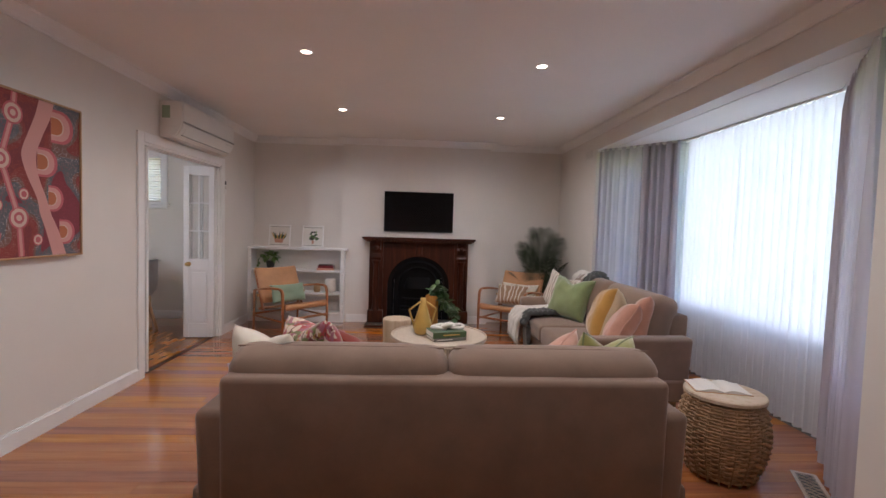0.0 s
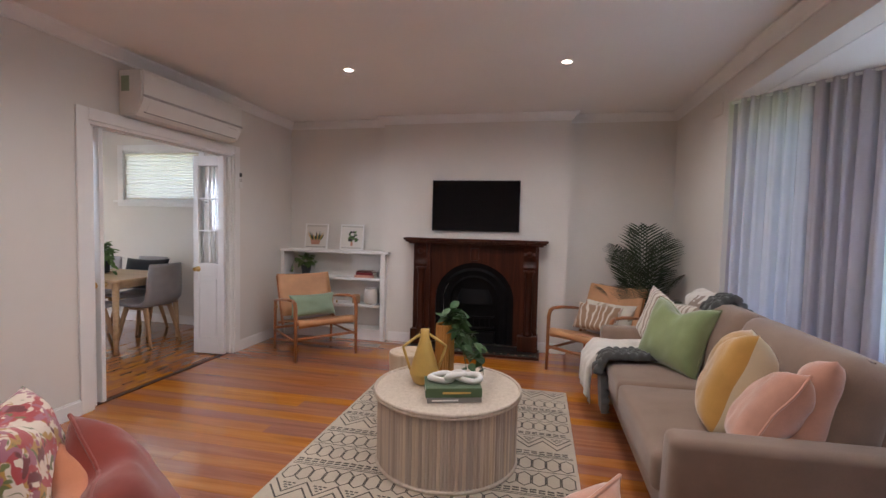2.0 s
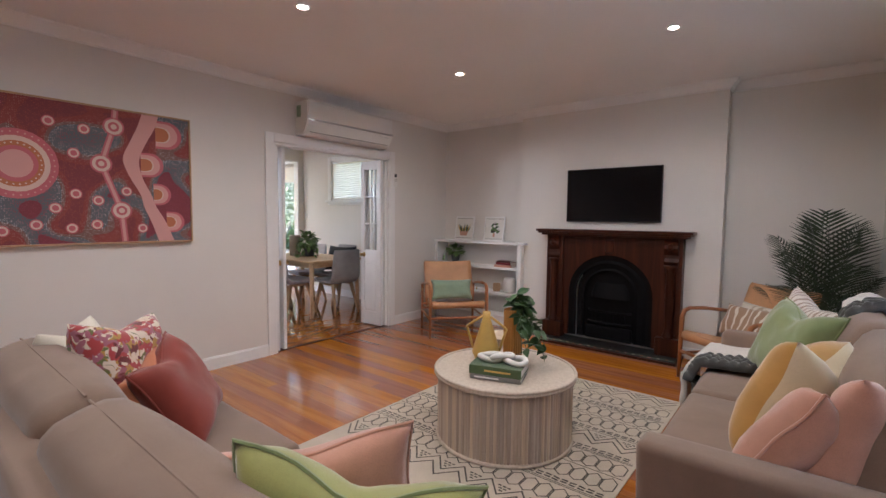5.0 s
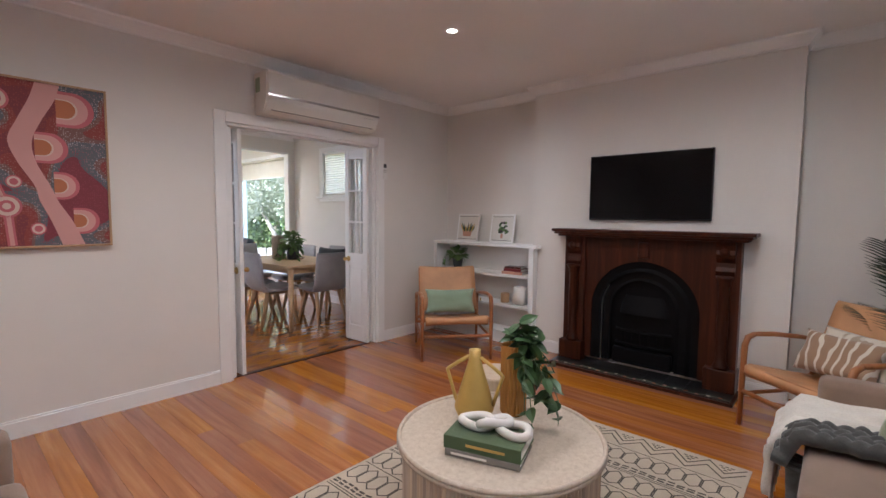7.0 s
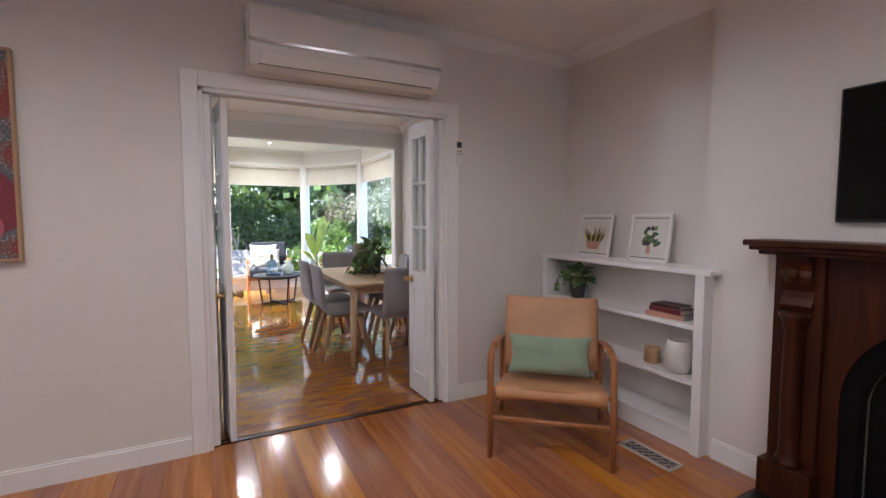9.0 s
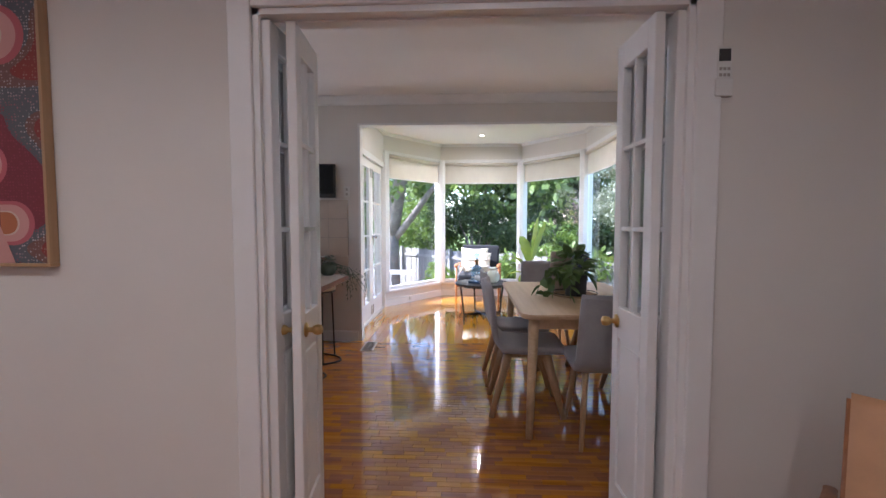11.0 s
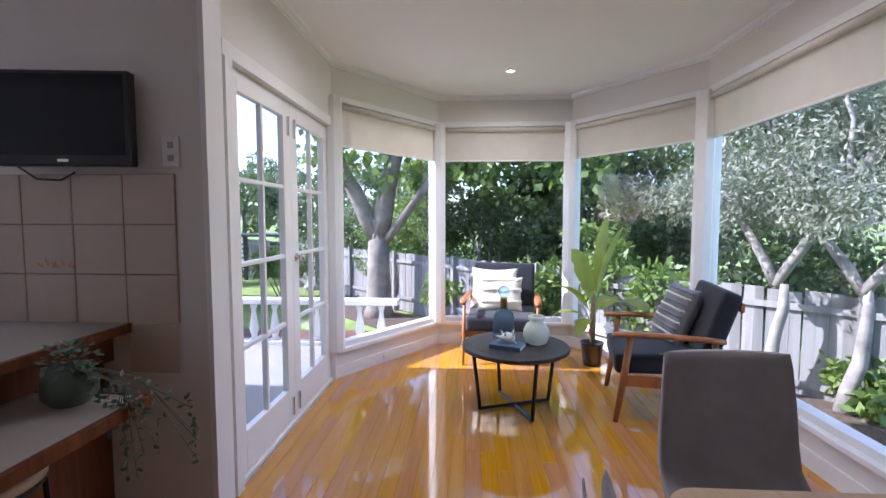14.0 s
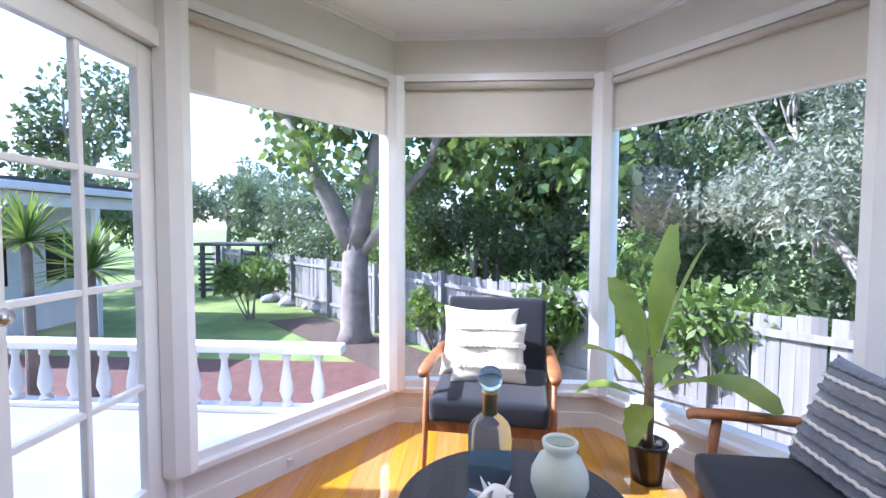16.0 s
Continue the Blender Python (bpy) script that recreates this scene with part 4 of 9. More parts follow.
tube(bm, [(0.22 * math.sin(math.radians(a)), -0.02 - 0.065 * math.cos(math.radians(a)), 0.36) for a in range(-90, 91, 15)], 0.011, 8)
tube(bm, [(0.22 * math.sin(math.radians(a)), -0.02 - 0.06 * math.cos(math.radians(a)), 0.24) for a in range(-90, 91, 15)], 0.013, 8)
part("grate", bm, M["iron"], fp)
bm = bmesh.new()
prev = None
for k in range(7):
    z = 0.50 + 0.16 * k / 6
    w = 0.20 - 0.05 * (k / 6) ** 2
    ring = [bm.verts.new((w * math.sin(math.radians(a)), -0.012 - (0.075 - 0.05 * k / 6) * math.cos(math.radians(a)), z)) for a in range(-90, 91, 18)]
    if prev:
        for a, b, c, d in zip(prev, prev[1:], ring[1:], ring):
            bm.faces.new((a, b, c, d))
    prev = ring
part("hood", bm, M["iron"], fp, smooth=True)
part("ash_front", boxes((-0.24, 0.24, -0.065, -0.02, 0.06, 0.20), bevel=0.012), M["iron"], fp)

hs = thing("hearth_slab", pose(0.215, 6.765, 0), "glossy black tiled hearth with a painted floral border", "hearth")
part("kerb", boxes((-0.72, 0.72, -0.345, -0.002, 0.0, 0.024), bevel=0.003), M["mahogany"], hs)
for i in range(9):
    for j in range(2):
        part("tile", boxes((-0.70 + i * 0.1556, -0.70 + (i + 1) * 0.1556 - 0.003, -0.325 + j * 0.16, -0.325 + (j + 1) * 0.16 - 0.003, 0.024, 0.030), bevel=0.0015), M["hearth"], hs)
rr = random.Random(3)
bm = bmesh.new()
for i in range(26):       # trailing painted flowers along the front
    x = -0.66 + i * 0.0525
    y = -0.295 + 0.016 * math.sin(i * 1.4)
    pts = [(x, y, 0.0315), (x + 0.026, y + 0.012 * math.sin(i * 2.1), 0.0315), (x + 0.0525, -0.295 + 0.016 * math.sin((i + 1) * 1.4), 0.0315)]
    tube(bm, pts, 0.0030, 5, flat=0.4)
part("border_stem", bm, M["mint"], hs)
for i in range(18):
    x, y = -0.64 + i * 0.075, -0.295 + rr.uniform(-0.014, 0.014)
    bm = bmesh.new()
    lathe(bm, [(0.015, 0.0305), (0.014, 0.0325), (0.004, 0.0330)], 8, Matrix.Translation((x, y, 0)))
    part("border_flower", bm, (M["peach"], M["cream"], M["orange"])[i % 3], hs)

# television
tv = thing("television", pose(0.197, 6.765, 1.585), "black flat-screen television mounted on the wall above the mantel", "television")
part("body", boxes((-0.488, 0.488, -0.028, 0.0, -0.282, 0.282), bevel=0.004), M["black"], tv)
part("screen", boxes((-0.479, 0.479, -0.0295, -0.0275, -0.268, 0.274)), M["screen"], tv)

# split-system unit over the opening
ac = thing("air_conditioner", pose(LX0, 5.105, 2.12), "white wall-mounted split air conditioner above the wide doorway", "air conditioner")
bm = bmesh.new()
prof = [(0.0, 0.0), (0.13, 0.0), (0.165, 0.025), (0.205, 0.10), (0.212, 0.14), (0.212, 0.30), (0.20, 0.325), (0.0, 0.325)]
ends = []
for y in (-0.565, 0.565):
    ends.append([bm.verts.new((x, y, z)) for x, z in prof])
k = len(prof)
for i in range(k):
    bm.faces.new((ends[0][i], ends[0][(i + 1) % k], ends[1][(i + 1) % k], ends[1][i]))
bm.faces.new(list(reversed(ends[0])))
bm.faces.new(ends[1])
bmesh.ops.recalc_face_normals(bm, faces=bm.faces[:])
bmesh.ops.bevel(bm, geom=[e for e in bm.edges if abs(e.verts[0].co.y - e.verts[1].co.y) < 0.01], offset=0.012, segments=3, affect="EDGES")
part("casing", bm, M["whiteplastic"], ac)
part("trim_strip", boxes((0.2125, 0.2165, -0.56, 0.56, 0.128, 0.146)), M["steel"], ac, "silver strip")
bm = boxes((-0.002, 0.002, -0.5, 0.5, -0.034, 0.034), bevel=0.0015)
part("louvre", bm, M["whiteplastic"], ac, m=pose(0.190, 0, 0.058, 0, 28, 0))
# solid black bar that paints the shade in the slot below the louvre
part("louvre_gap", boxes((-0.003, 0.003, -0.51, 0.51, -0.003, 0.003)), M["black"], ac, m=pose(0.171, 0, 0.028, 0, 28, 0))
for i in range(5):
    part("indicator", boxes((0.204, 0.2065, 0.38 + i * 0.03, 0.39 + i * 0.03, 0.102, 0.106)), M["black"] if i < 4 else M["steel"], ac)
part("energy_label", boxes((0.03, 0.10, -0.5668, -0.5655, 0.17, 0.28)), M["mint"], ac, "green sticker")

th = thing("remote_holder", pose(LX0, 5.91, 1.70), "white remote control in a holder on the wall", "remote")
part("holder", boxes((0.0, 0.022, -0.03, 0.03, 0.0, 0.06), bevel=0.004), M["whiteplastic"], th)
part("handset", boxes((0.004, 0.019, -0.025, 0.025, 0.012, 0.165), bevel=0.004), M["whiteplastic"], th)
part("display", boxes((0.0192, 0.0202, -0.019, 0.019, 0.115, 0.155)), M["pot"], th)
part("buttons", boxes(*[(0.0192, 0.0205, -0.017 + 0.013 * i, -0.008 + 0.013 * i, 0.085 - 0.02 * j, 0.095 - 0.02 * j) for i in range(3) for j in range(2)]), M["laminate"], th)


# ceiling downlights: ring, lens and a lamp each
M["lens"] = surface("lit_downlight_lens", (0.9, 0.88, 0.8), 0.4, 0.0, 5, 50, 0.0, emit=((1.0, 0.86, 0.66), 8.0))


def downlight(x, y, z, energy, lit=True, group="living room downlights"):
    d = thing("downlight", pose(x, y, z), "small round recessed ceiling downlight, switched on" if lit else "small round recessed ceiling downlight", "downlight", group)
    bm = bmesh.new()
    lathe(bm, [(0.030, -0.001), (0.046, -0.001), (0.046, -0.005), (0.034, -0.007), (0.030, -0.003)], 28, cap=False)
    part("ring", bm, M["trim"], d, smooth=True)
    bm = bmesh.new()
    lathe(bm, [(0.0005, -0.0022), (0.0305, -0.0022)], 24, cap=False)
    part("lens", bm, M["lens"] if lit else M["whiteplastic"], d)
    if energy:
        lamp("downlight_lamp", "SPOT", look((x, y, z - 0.012), (x, y, 0)), energy, (1.0, 0.89, 0.76), spot=172, radius=0.03)


for x, y in ((-0.62, 3.60), (1.08, 3.66), (-0.63, 5.19), (1.06, 5.26), (-0.62, 1.9), (1.08, 1.9)):
    downlight(x, y, CEIL, 5.7)


def floor_vent(m, w, l):
    v = thing("floor_vent", m, "pale metal floor register with a scrolled grille set in the boards", "floor vent", "floor registers")
    # thin black sheet on the boards, painting the dark of the duct below
    part("well", boxes((-l / 2 + 0.012, l / 2 - 0.012, -w / 2 + 0.012, w / 2 - 0.012, 0.0005, 0.002)), M["black"], v)
    part("frame", boxes((-l / 2, l / 2, -w / 2, -w / 2 + 0.018, 0, 0.006), (-l / 2, l / 2, w / 2 - 0.018, w / 2, 0, 0.006), (-l / 2, -l / 2 + 0.018, -w / 2, w / 2, 0, 0.006), (l / 2 - 0.018, l / 2, -w / 2, w / 2, 0, 0.006), bevel=0.001), M["tile"], v)
    bm = bmesh.new()
    k = 7
    for i in range(k):
        x = -l / 2 + 0.018 + (l - 0.036) * (i + 0.5) / k
        for s in (-1, 1):
            c = (x, s * (w / 2 - 0.018) * 0.5)
            r = (w / 2 - 0.018) * 0.46
            tube(bm, [(c[0] + r * math.cos(t) * 0.9, c[1] + r * math.sin(t), 0.0045) for t in [2 * math.pi * q / 12 for q in range(12)]], 0.0017, 5, True)
        tube(bm, [(x - 0.02, -(w / 2 - 0.016), 0.0045), (x, 0, 0.0045), (x + 0.02, w / 2 - 0.016, 0.0045)], 0.0016, 5)
    part("grille", bm, M["tile"], v)
    return v


floor_vent(pose(-0.975, 6.485, 0, 0, 0, 0), 0.125, 0.34)
floor_vent(pose(2.42, 2.63, 0, 0, 0, 62), 0.125, 0.34)

# shelves in the alcove
bs = thing("alcove_shelves", pose(-1.49, 6.92, 0), "low white painted timber shelves built into the alcove", "shelf")
for z, d, o in ((1.012, 0.245, 0.03), (0.70, 0.225, 0), (0.385, 0.225, 0), (0.10, 0.225, 0)):
    part("shelf", boxes((-0.66, 0.625 + o + (0.05 if o else 0), -d, -0.001, z, z + 0.028), bevel=0.003), M["trim"], bs)
part("upright", boxes((0.61, 0.665, -0.232, -0.001, 0, 1.012), bevel=0.003), M["trim"], bs)
part("upright", boxes((-0.66, -0.615, -0.232, -0.001, 0, 1.012), bevel=0.003), M["trim"], bs)
part("kickboard", boxes((-0.615, 0.61, -0.215, -0.195, 0, 0.10)), M["trim"], bs)


def framed_print(m, w, h, kind):
    f = thing("framed_print", m, "white-framed botanical print of potted cactus leaning on the shelf" if kind == "cactus" else "white-framed botanical print of monstera leaves leaning on the shelf", "picture")
    part("frame", boxes((-w / 2, w / 2, -0.018, 0, 0, 0.014), (-w / 2, w / 2, -0.018, 0, h - 0.014, h), (-w / 2, -w / 2 + 0.014, -0.018, 0, 0.014, h - 0.014), (w / 2 - 0.014, w / 2, -0.018, 0, 0.014, h - 0.014), bevel=0.002), M["trim"], f)
    part("sheet", boxes((-w / 2 + 0.013, w / 2 - 0.013, -0.011, -0.002, 0.013, h - 0.013)), M["paper"], f)
    r = random.Random(len(kind))
    for zz in (0.024, h - 0.03):
        part("border_line", boxes((-w / 2 + 0.02, w / 2 - 0.02, -0.0122, -0.011, zz, zz + 0.004)), M["ink"], f)
    if kind == "cactus":
        bm = prism(bmesh.new(), [(-0.06, 0.055), (0.045, 0.055), (0.06, 0.115), (-0.075, 0.115)], 0, 0.0012)
        part("painted_pot", bm, M["peach"], f, m=Matrix.Translation((0, -0.0112, 0)) @ pose(0, 0, 0, 90, 0, 0))
        for i in range(11):
            bm = bmesh.new()
            x = -0.06 + 0.012 * i
            leaf(bm, Matrix.Translation((x, -0.0124 - 0.0002 * i, 0.11)) @ pose(0, 0, 0, 90, 0, 0) @ pose(0, 0, 0, 0, 0, (5 - i) * 6), r.uniform(0.06, 0.13), 0.016, 0.0, 0.0)
            part("painted_leaf", bm, (M["gold"], M["leaf"], M["ink"])[i % 3], f)
    else:
        for i in range(24):
            bm = bmesh.new()
            a = r.uniform(-110, 110)
            leaf(bm, Matrix.Translation((r.uniform(-0.055, 0.055), -0.0122 - 0.0002 * i, 0.13 + r.uniform(-0.035, 0.085))) @ pose(0, 0, 0, 90, 0, 0) @ pose(0, 0, 0, 0, 0, a), r.uniform(0.030, 0.052), 0.026, 0.0, 0.0)
            part("painted_leaf", bm, (M["leaf"], M["ink"], M["leaf2"])[i % 3], f)
        part("painted_vase", boxes((-0.014, 0.014, -0.0125, -0.0112, 0.05, 0.10)), M["peach"], f)


framed_print(pose(-1.765, 6.83, 1.041, -9, 0, 0), 0.30, 0.31, "cactus")
framed_print(pose(-1.30, 6.83, 1.041, -9, 0, 0), 0.30, 0.31, "monstera")


def book(name, m, w, d, h, mat, label, group=""):
    b = thing(name, m, label, "book", group)
    part("pages", boxes((-w / 2 + 0.004, w / 2 - 0.005, -d / 2 + 0.005, d / 2 - 0.005, 0.003, h - 0.003)), M["paper"], b)
    part("cover", boxes((-w / 2, w / 2, -d / 2, d / 2, 0, 0.003), (-w / 2, w / 2, -d / 2, d / 2, h - 0.003, h), (-w / 2, w / 2, -d / 2, -d / 2 + 0.003, 0.003, h - 0.003), bevel=0.001), mat, b)
    return b


book("book", pose(-1.10, 6.80, 0.728, 0, 0, 4), 0.24, 0.15, 0.03, M["peach"], "pale pink hardback lying on an alcove shelf")
book("book", pose(-1.09, 6.80, 0.758, 0, 0, -3), 0.22, 0.14, 0.03, M["redcloth"], "dark red hardback lying on top of another book")
book("book", pose(-1.10, 6.80, 0.788, 0, 0, 2), 0.19, 0.12, 0.018, M["mahogany"], "small brown book on top of a stack")

jar = thing("woven_jar", pose(-1.03, 6.80, 0.413), "white ribbed ceramic jar with a rounded base on the shelf", "jar")
bm = bmesh.new()
lathe(bm, [(0.06, 0.0), (0.085, 0.015), (0.088, 0.09), (0.078, 0.15), (0.07, 0.185), (0.064, 0.188), (0.066, 0.15), (0.06, 0.02)], 28, cap=False)
part("body", bm, M["plaster"], jar, smooth=True)
cup = thing("tea_light_holder", pose(-1.22, 6.80, 0.413), "small tan timber tea light holder on the shelf", "candle holder")
bm = bmesh.new()
lathe(bm, [(0.04, 0.0), (0.047, 0.004), (0.047, 0.096), (0.042, 0.1), (0.04, 0.094), (0.038, 0.05), (0.001, 0.05)], 24, cap=False)
part("body", bm, M["oakleg"], cup, smooth=True)


def bushy(bm, centre, r, count, size, seed, droop=0.4, down=0.0, squash=0.8):
    """Leaves set round a point, each turned outwards."""
    rn = random.Random(seed)
    for _ in range(count):
        a, e = rn.uniform(0, 360), rn.uniform(-30, 80)
        d = Vector((math.cos(radians(a)) * math.cos(radians(e)), math.sin(radians(a)) * math.cos(radians(e)), math.sin(radians(e)) * squash))
        p = Vector(centre) + d * r * rn.uniform(0.35, 1.0)
        p.z -= down * rn.random()
        s = size * rn.uniform(0.7, 1.25)
        m = Matrix.Translation(p) @ pose(0, 0, 0, 0, 0, a - 90 + rn.uniform(-50, 50)) @ pose(0, 0, 0, e * 0.6 + rn.uniform(-35, 25), rn.uniform(-30, 30), 0)
        leaf(bm, m, s, s * 0.62, 0.2, droop)


def trail(bm, p, q, count, size, seed):
    """A hanging stem with leaves."""
    rn = random.Random(seed)
    p, q = Vector(p), Vector(q)
    pts = [p.lerp(q, t) + Vector((0, 0, 0.10 * math.sin(math.pi * t))) for t in [i / 8 for i in range(9)]]
    tube(bm, pts, 0.0025, 5)
    for i in range(count):
        t = (i + 0.5) / count * 8
        c = pts[int(t)].lerp(pts[min(8, int(t) + 1)], t - int(t))
        leaf(bm, Matrix.Translation(c) @ pose(0, 0, 0, rn.uniform(-70, -10), rn.uniform(-40, 40), rn.uniform(0, 360)), size * rn.uniform(0.7, 1.2), size * 0.6, 0.2, 0.3)


pl = thing("potted_plant", pose(-1.87, 6.79, 0.728), "small bushy green plant in a grey pot on the shelf", "plant")
bm = bmesh.new()
lathe(bm, [(0.045, 0.0), (0.062, 0.11), (0.058, 0.112), (0.05, 0.095), (0.001, 0.095)], 24, cap=False)
part("pot", bm, M["pot"], pl, smooth=True)
bm = bmesh.new()
bushy(bm, (0.0, -0.01, 0.16), 0.10, 80, 0.07, 4)
trail(bm, (-0.05, -0.03, 0.16), (-0.16, -0.09, 0.03), 9, 0.06, 7)
part("foliage", bm, M["leaf2"], pl)

# painting on the left wall
art = thing("painting", pose(LX0 + 0.002, 2.95, 1.12), "large red and pink dot painting in a thin timber frame", "painting")
AW, AH = 1.20, 0.975
part("frame", boxes((0, 0.04, -AW / 2, AW / 2, 0, 0.012), (0, 0.04, -AW / 2, AW / 2, AH - 0.012, AH), (0, 0.04, -AW / 2, -AW / 2 + 0.012, 0.012, AH - 0.012), (0, 0.04, AW / 2 - 0.012, AW / 2, 0.012, AH - 0.012), bevel=0.002), M["oakleg"], art)
m, nodes, links, b = _mat("dotted_canvas")
tc = nodes.new("ShaderNodeTexCoord")
patch = _noise(nodes, links, tc.outputs["Object"], 2.9, 0.0, 0.4, 0.6)
ground = _ramp(nodes, links, patch, [(0.0, (0.20, 0.04, 0.048)), (0.40, (0.25, 0.048, 0.042)), (0.485, (0.19, 0.10, 0.085)), (0.535, (0.12, 0.125, 0.14)), (0.63, (0.21, 0.04, 0.055))])
for e in [n for n in nodes if n.type == "VALTORGB"]:
    e.color_ramp.interpolation = "CONSTANT"
dots = _ramp(nodes, links, patch, [(0.0, (0.27, 0.055, 0.06)), (0.40, (0.32, 0.08, 0.055)), (0.485, (0.34, 0.21, 0.17)), (0.535, (0.50, 0.50, 0.52)), (0.615, (0.28, 0.055, 0.08))])
vo = nodes.new("ShaderNodeTexVoronoi")
vo.inputs["Scale"].default_value = 95.0
vo.inputs["Randomness"].default_value = 0.35
links.new(tc.outputs["Object"], vo.inputs["Vector"])
lt = nodes.new("ShaderNodeMath")
lt.operation = "LESS_THAN"
lt.inputs[1].default_value = 0.36
links.new(vo.outputs["Distance"], lt.inputs[0])
mx = nodes.new("ShaderNodeMixRGB")
links.new(lt.outputs[0], mx.inputs[0])
links.new(ground, mx.inputs[1])
links.new(dots, mx.inputs[2])
links.new(mx.outputs[0], b.inputs["Base Color"])
b.inputs["Roughness"].default_value = 0.7
part("canvas", boxes((0.002, 0.03, -AW / 2 + 0.012, AW / 2 - 0.012, 0.012, AH - 0.012)), m, art)
PK, PD, PO, PR = (surface("paint_pink", (0.62, 0.33, 0.30), 0.7, 0.05), surface("paint_rose", (0.50, 0.13, 0.15), 0.7, 0.08), surface("paint_orange", (0.46, 0.16, 0.07), 0.7, 0.06), surface("paint_cream", (0.66, 0.50, 0.42), 0.7, 0.05))


def disc(bm, y, z, ry, rz, x, n=28):
    vs = [bm.verts.new((x, y + ry * math.cos(2 * math.pi * i / n), z + rz * math.sin(2 * math.pi * i / n))) for i in range(n)]
    bm.faces.new(vs)


def rings(y, z, r, n=4):
    for i, mat in enumerate((PD, PR, PD, PR)[:n]):
        bm = bmesh.new()
        k = (1.0, 0.82, 0.52, 0.28)[i]
        disc(bm, y, z, r * k, r * k, 0.0306 + 0.0003 * i)
        part("painted_ring", bm, mat, art)


Y0 = -AW / 2
stem = [(0.694, 0.960), (0.682, 0.841), (0.600, 0.572), (0.713, 0.242), (0.729, 0.016)]
for mat, wide, x in ((PD, 0.021, 0.0304), (PK, 0.010, 0.0306)):
    bm = bmesh.new()
    for (a, c), (d, e) in zip(stem, stem[1:]):
        v = Vector((d - a, e - c)).normalized() * wide
        q = [bm.verts.new((x, Y0 + p[0] + s * v.y, p[1] - s * v.x)) for p, s in (((a, c), 1), ((a, c), -1), ((d, e), -1), ((d, e), 1))]
        bm.faces.new(q)
    part("painted_path", bm, mat, art)
for y, z in stem[1:4]:
    rings(Y0 + y, z, 0.066)
for y, z in ((0.319, 0.826), (0.508, 0.800), (0.446, 0.629), (0.449, 0.352), (0.575, 0.311), (0.336, 0.252), (0.235, 0.139), (0.420, 0.115), (0.562, 0.141), (0.748, 0.383), (0.844, 0.112), (0.06, 0.90), (0.07, 0.10)):
    rings(Y0 + y, z, 0.036, 3)
# the nested arches at the edge, with rows of dots
for i, (k, mat) in enumerate(((1.0, PD), (0.80, PR), (0.66, PO), (0.52, PD), (0.40, PK))):
    bm = bmesh.new()
    disc(bm, Y0 + 0.150, 0.530, 0.215 * k, 0.222 * k, 0.0306 + 0.0003 * i)
    part("painted_ring", bm, mat, art)
for k, mat, n in ((0.90, PK, 34), (0.59, PR, 26)):
    bm = bmesh.new()
    for i in range(n):
        a = 2 * math.pi * i / n
        disc(bm, Y0 + 0.150 + 0.215 * k * math.cos(a), 0.530 + 0.222 * k * math.sin(a), 0.0055, 0.0055, 0.0323, 8)
    part("painted_dots", bm, mat, art)
centre = [(0.916, 0.962, 0.056), (0.885, 0.862, 0.056), (0.825, 0.735, 0.052), (0.783, 0.620, 0.052), (0.808, 0.500, 0.042), (0.872, 0.366, 0.036), (0.900, 0.273, 0.042), (0.952, 0.162, 0.050), (1.006, 0.013, 0.055)]
bm = bmesh.new()
prev = None
for i in range(len(centre) - 1):
    p0, p1, p2, p3 = (Vector(centre[max(0, min(len(centre) - 1, i + o))]) for o in (-1, 0, 1, 2))
    for q in range(6 if i < len(centre) - 2 else 7):
        t = q / 6
        p = 0.5 * (2 * p1 + (p2 - p0) * t + (2 * p0 - 5 * p1 + 4 * p2 - p3) * t * t + (3 * p1 - p0 - 3 * p2 + p3) * t ** 3)
        row = (bm.verts.new((0.0326, Y0 + p.x - p.z, p.y)), bm.verts.new((0.0326, Y0 + p.x + p.z, p.y)))
        if prev:
            bm.faces.new((prev[0], prev[1], row[1], row[0]))
        prev = row
part("painted_band", bm, PK, art)
for y, z, w, h in ((0.95, 0.826, 0.185, 0.105), (0.845, 0.588, 0.155, 0.090), (0.925, 0.369, 0.122, 0.082), (1.01, 0.158, 0.130, 0.080)):
    for i, (k, mat) in enumerate(((1.0, PD), (0.84, PK), (0.56, PR), (0.50, PO))):
        bm = bmesh.new()
        x = 0.0306 + 0.0003 * i
        c = y + w * k - h * k
        vs = [bm.verts.new((x, Y0 + y, z - h * k))] + [bm.verts.new((x, Y0 + max(c, y + 0.01) + min(h, w) * k * math.cos(a), z + h * k * math.sin(a))) for a in [-math.pi / 2 + math.pi * q / 14 for q in range(15)]] + [bm.verts.new((x, Y0 + y, z + h * k))]
        bm.faces.new(vs)
        part("painted_arch", bm, mat, art)

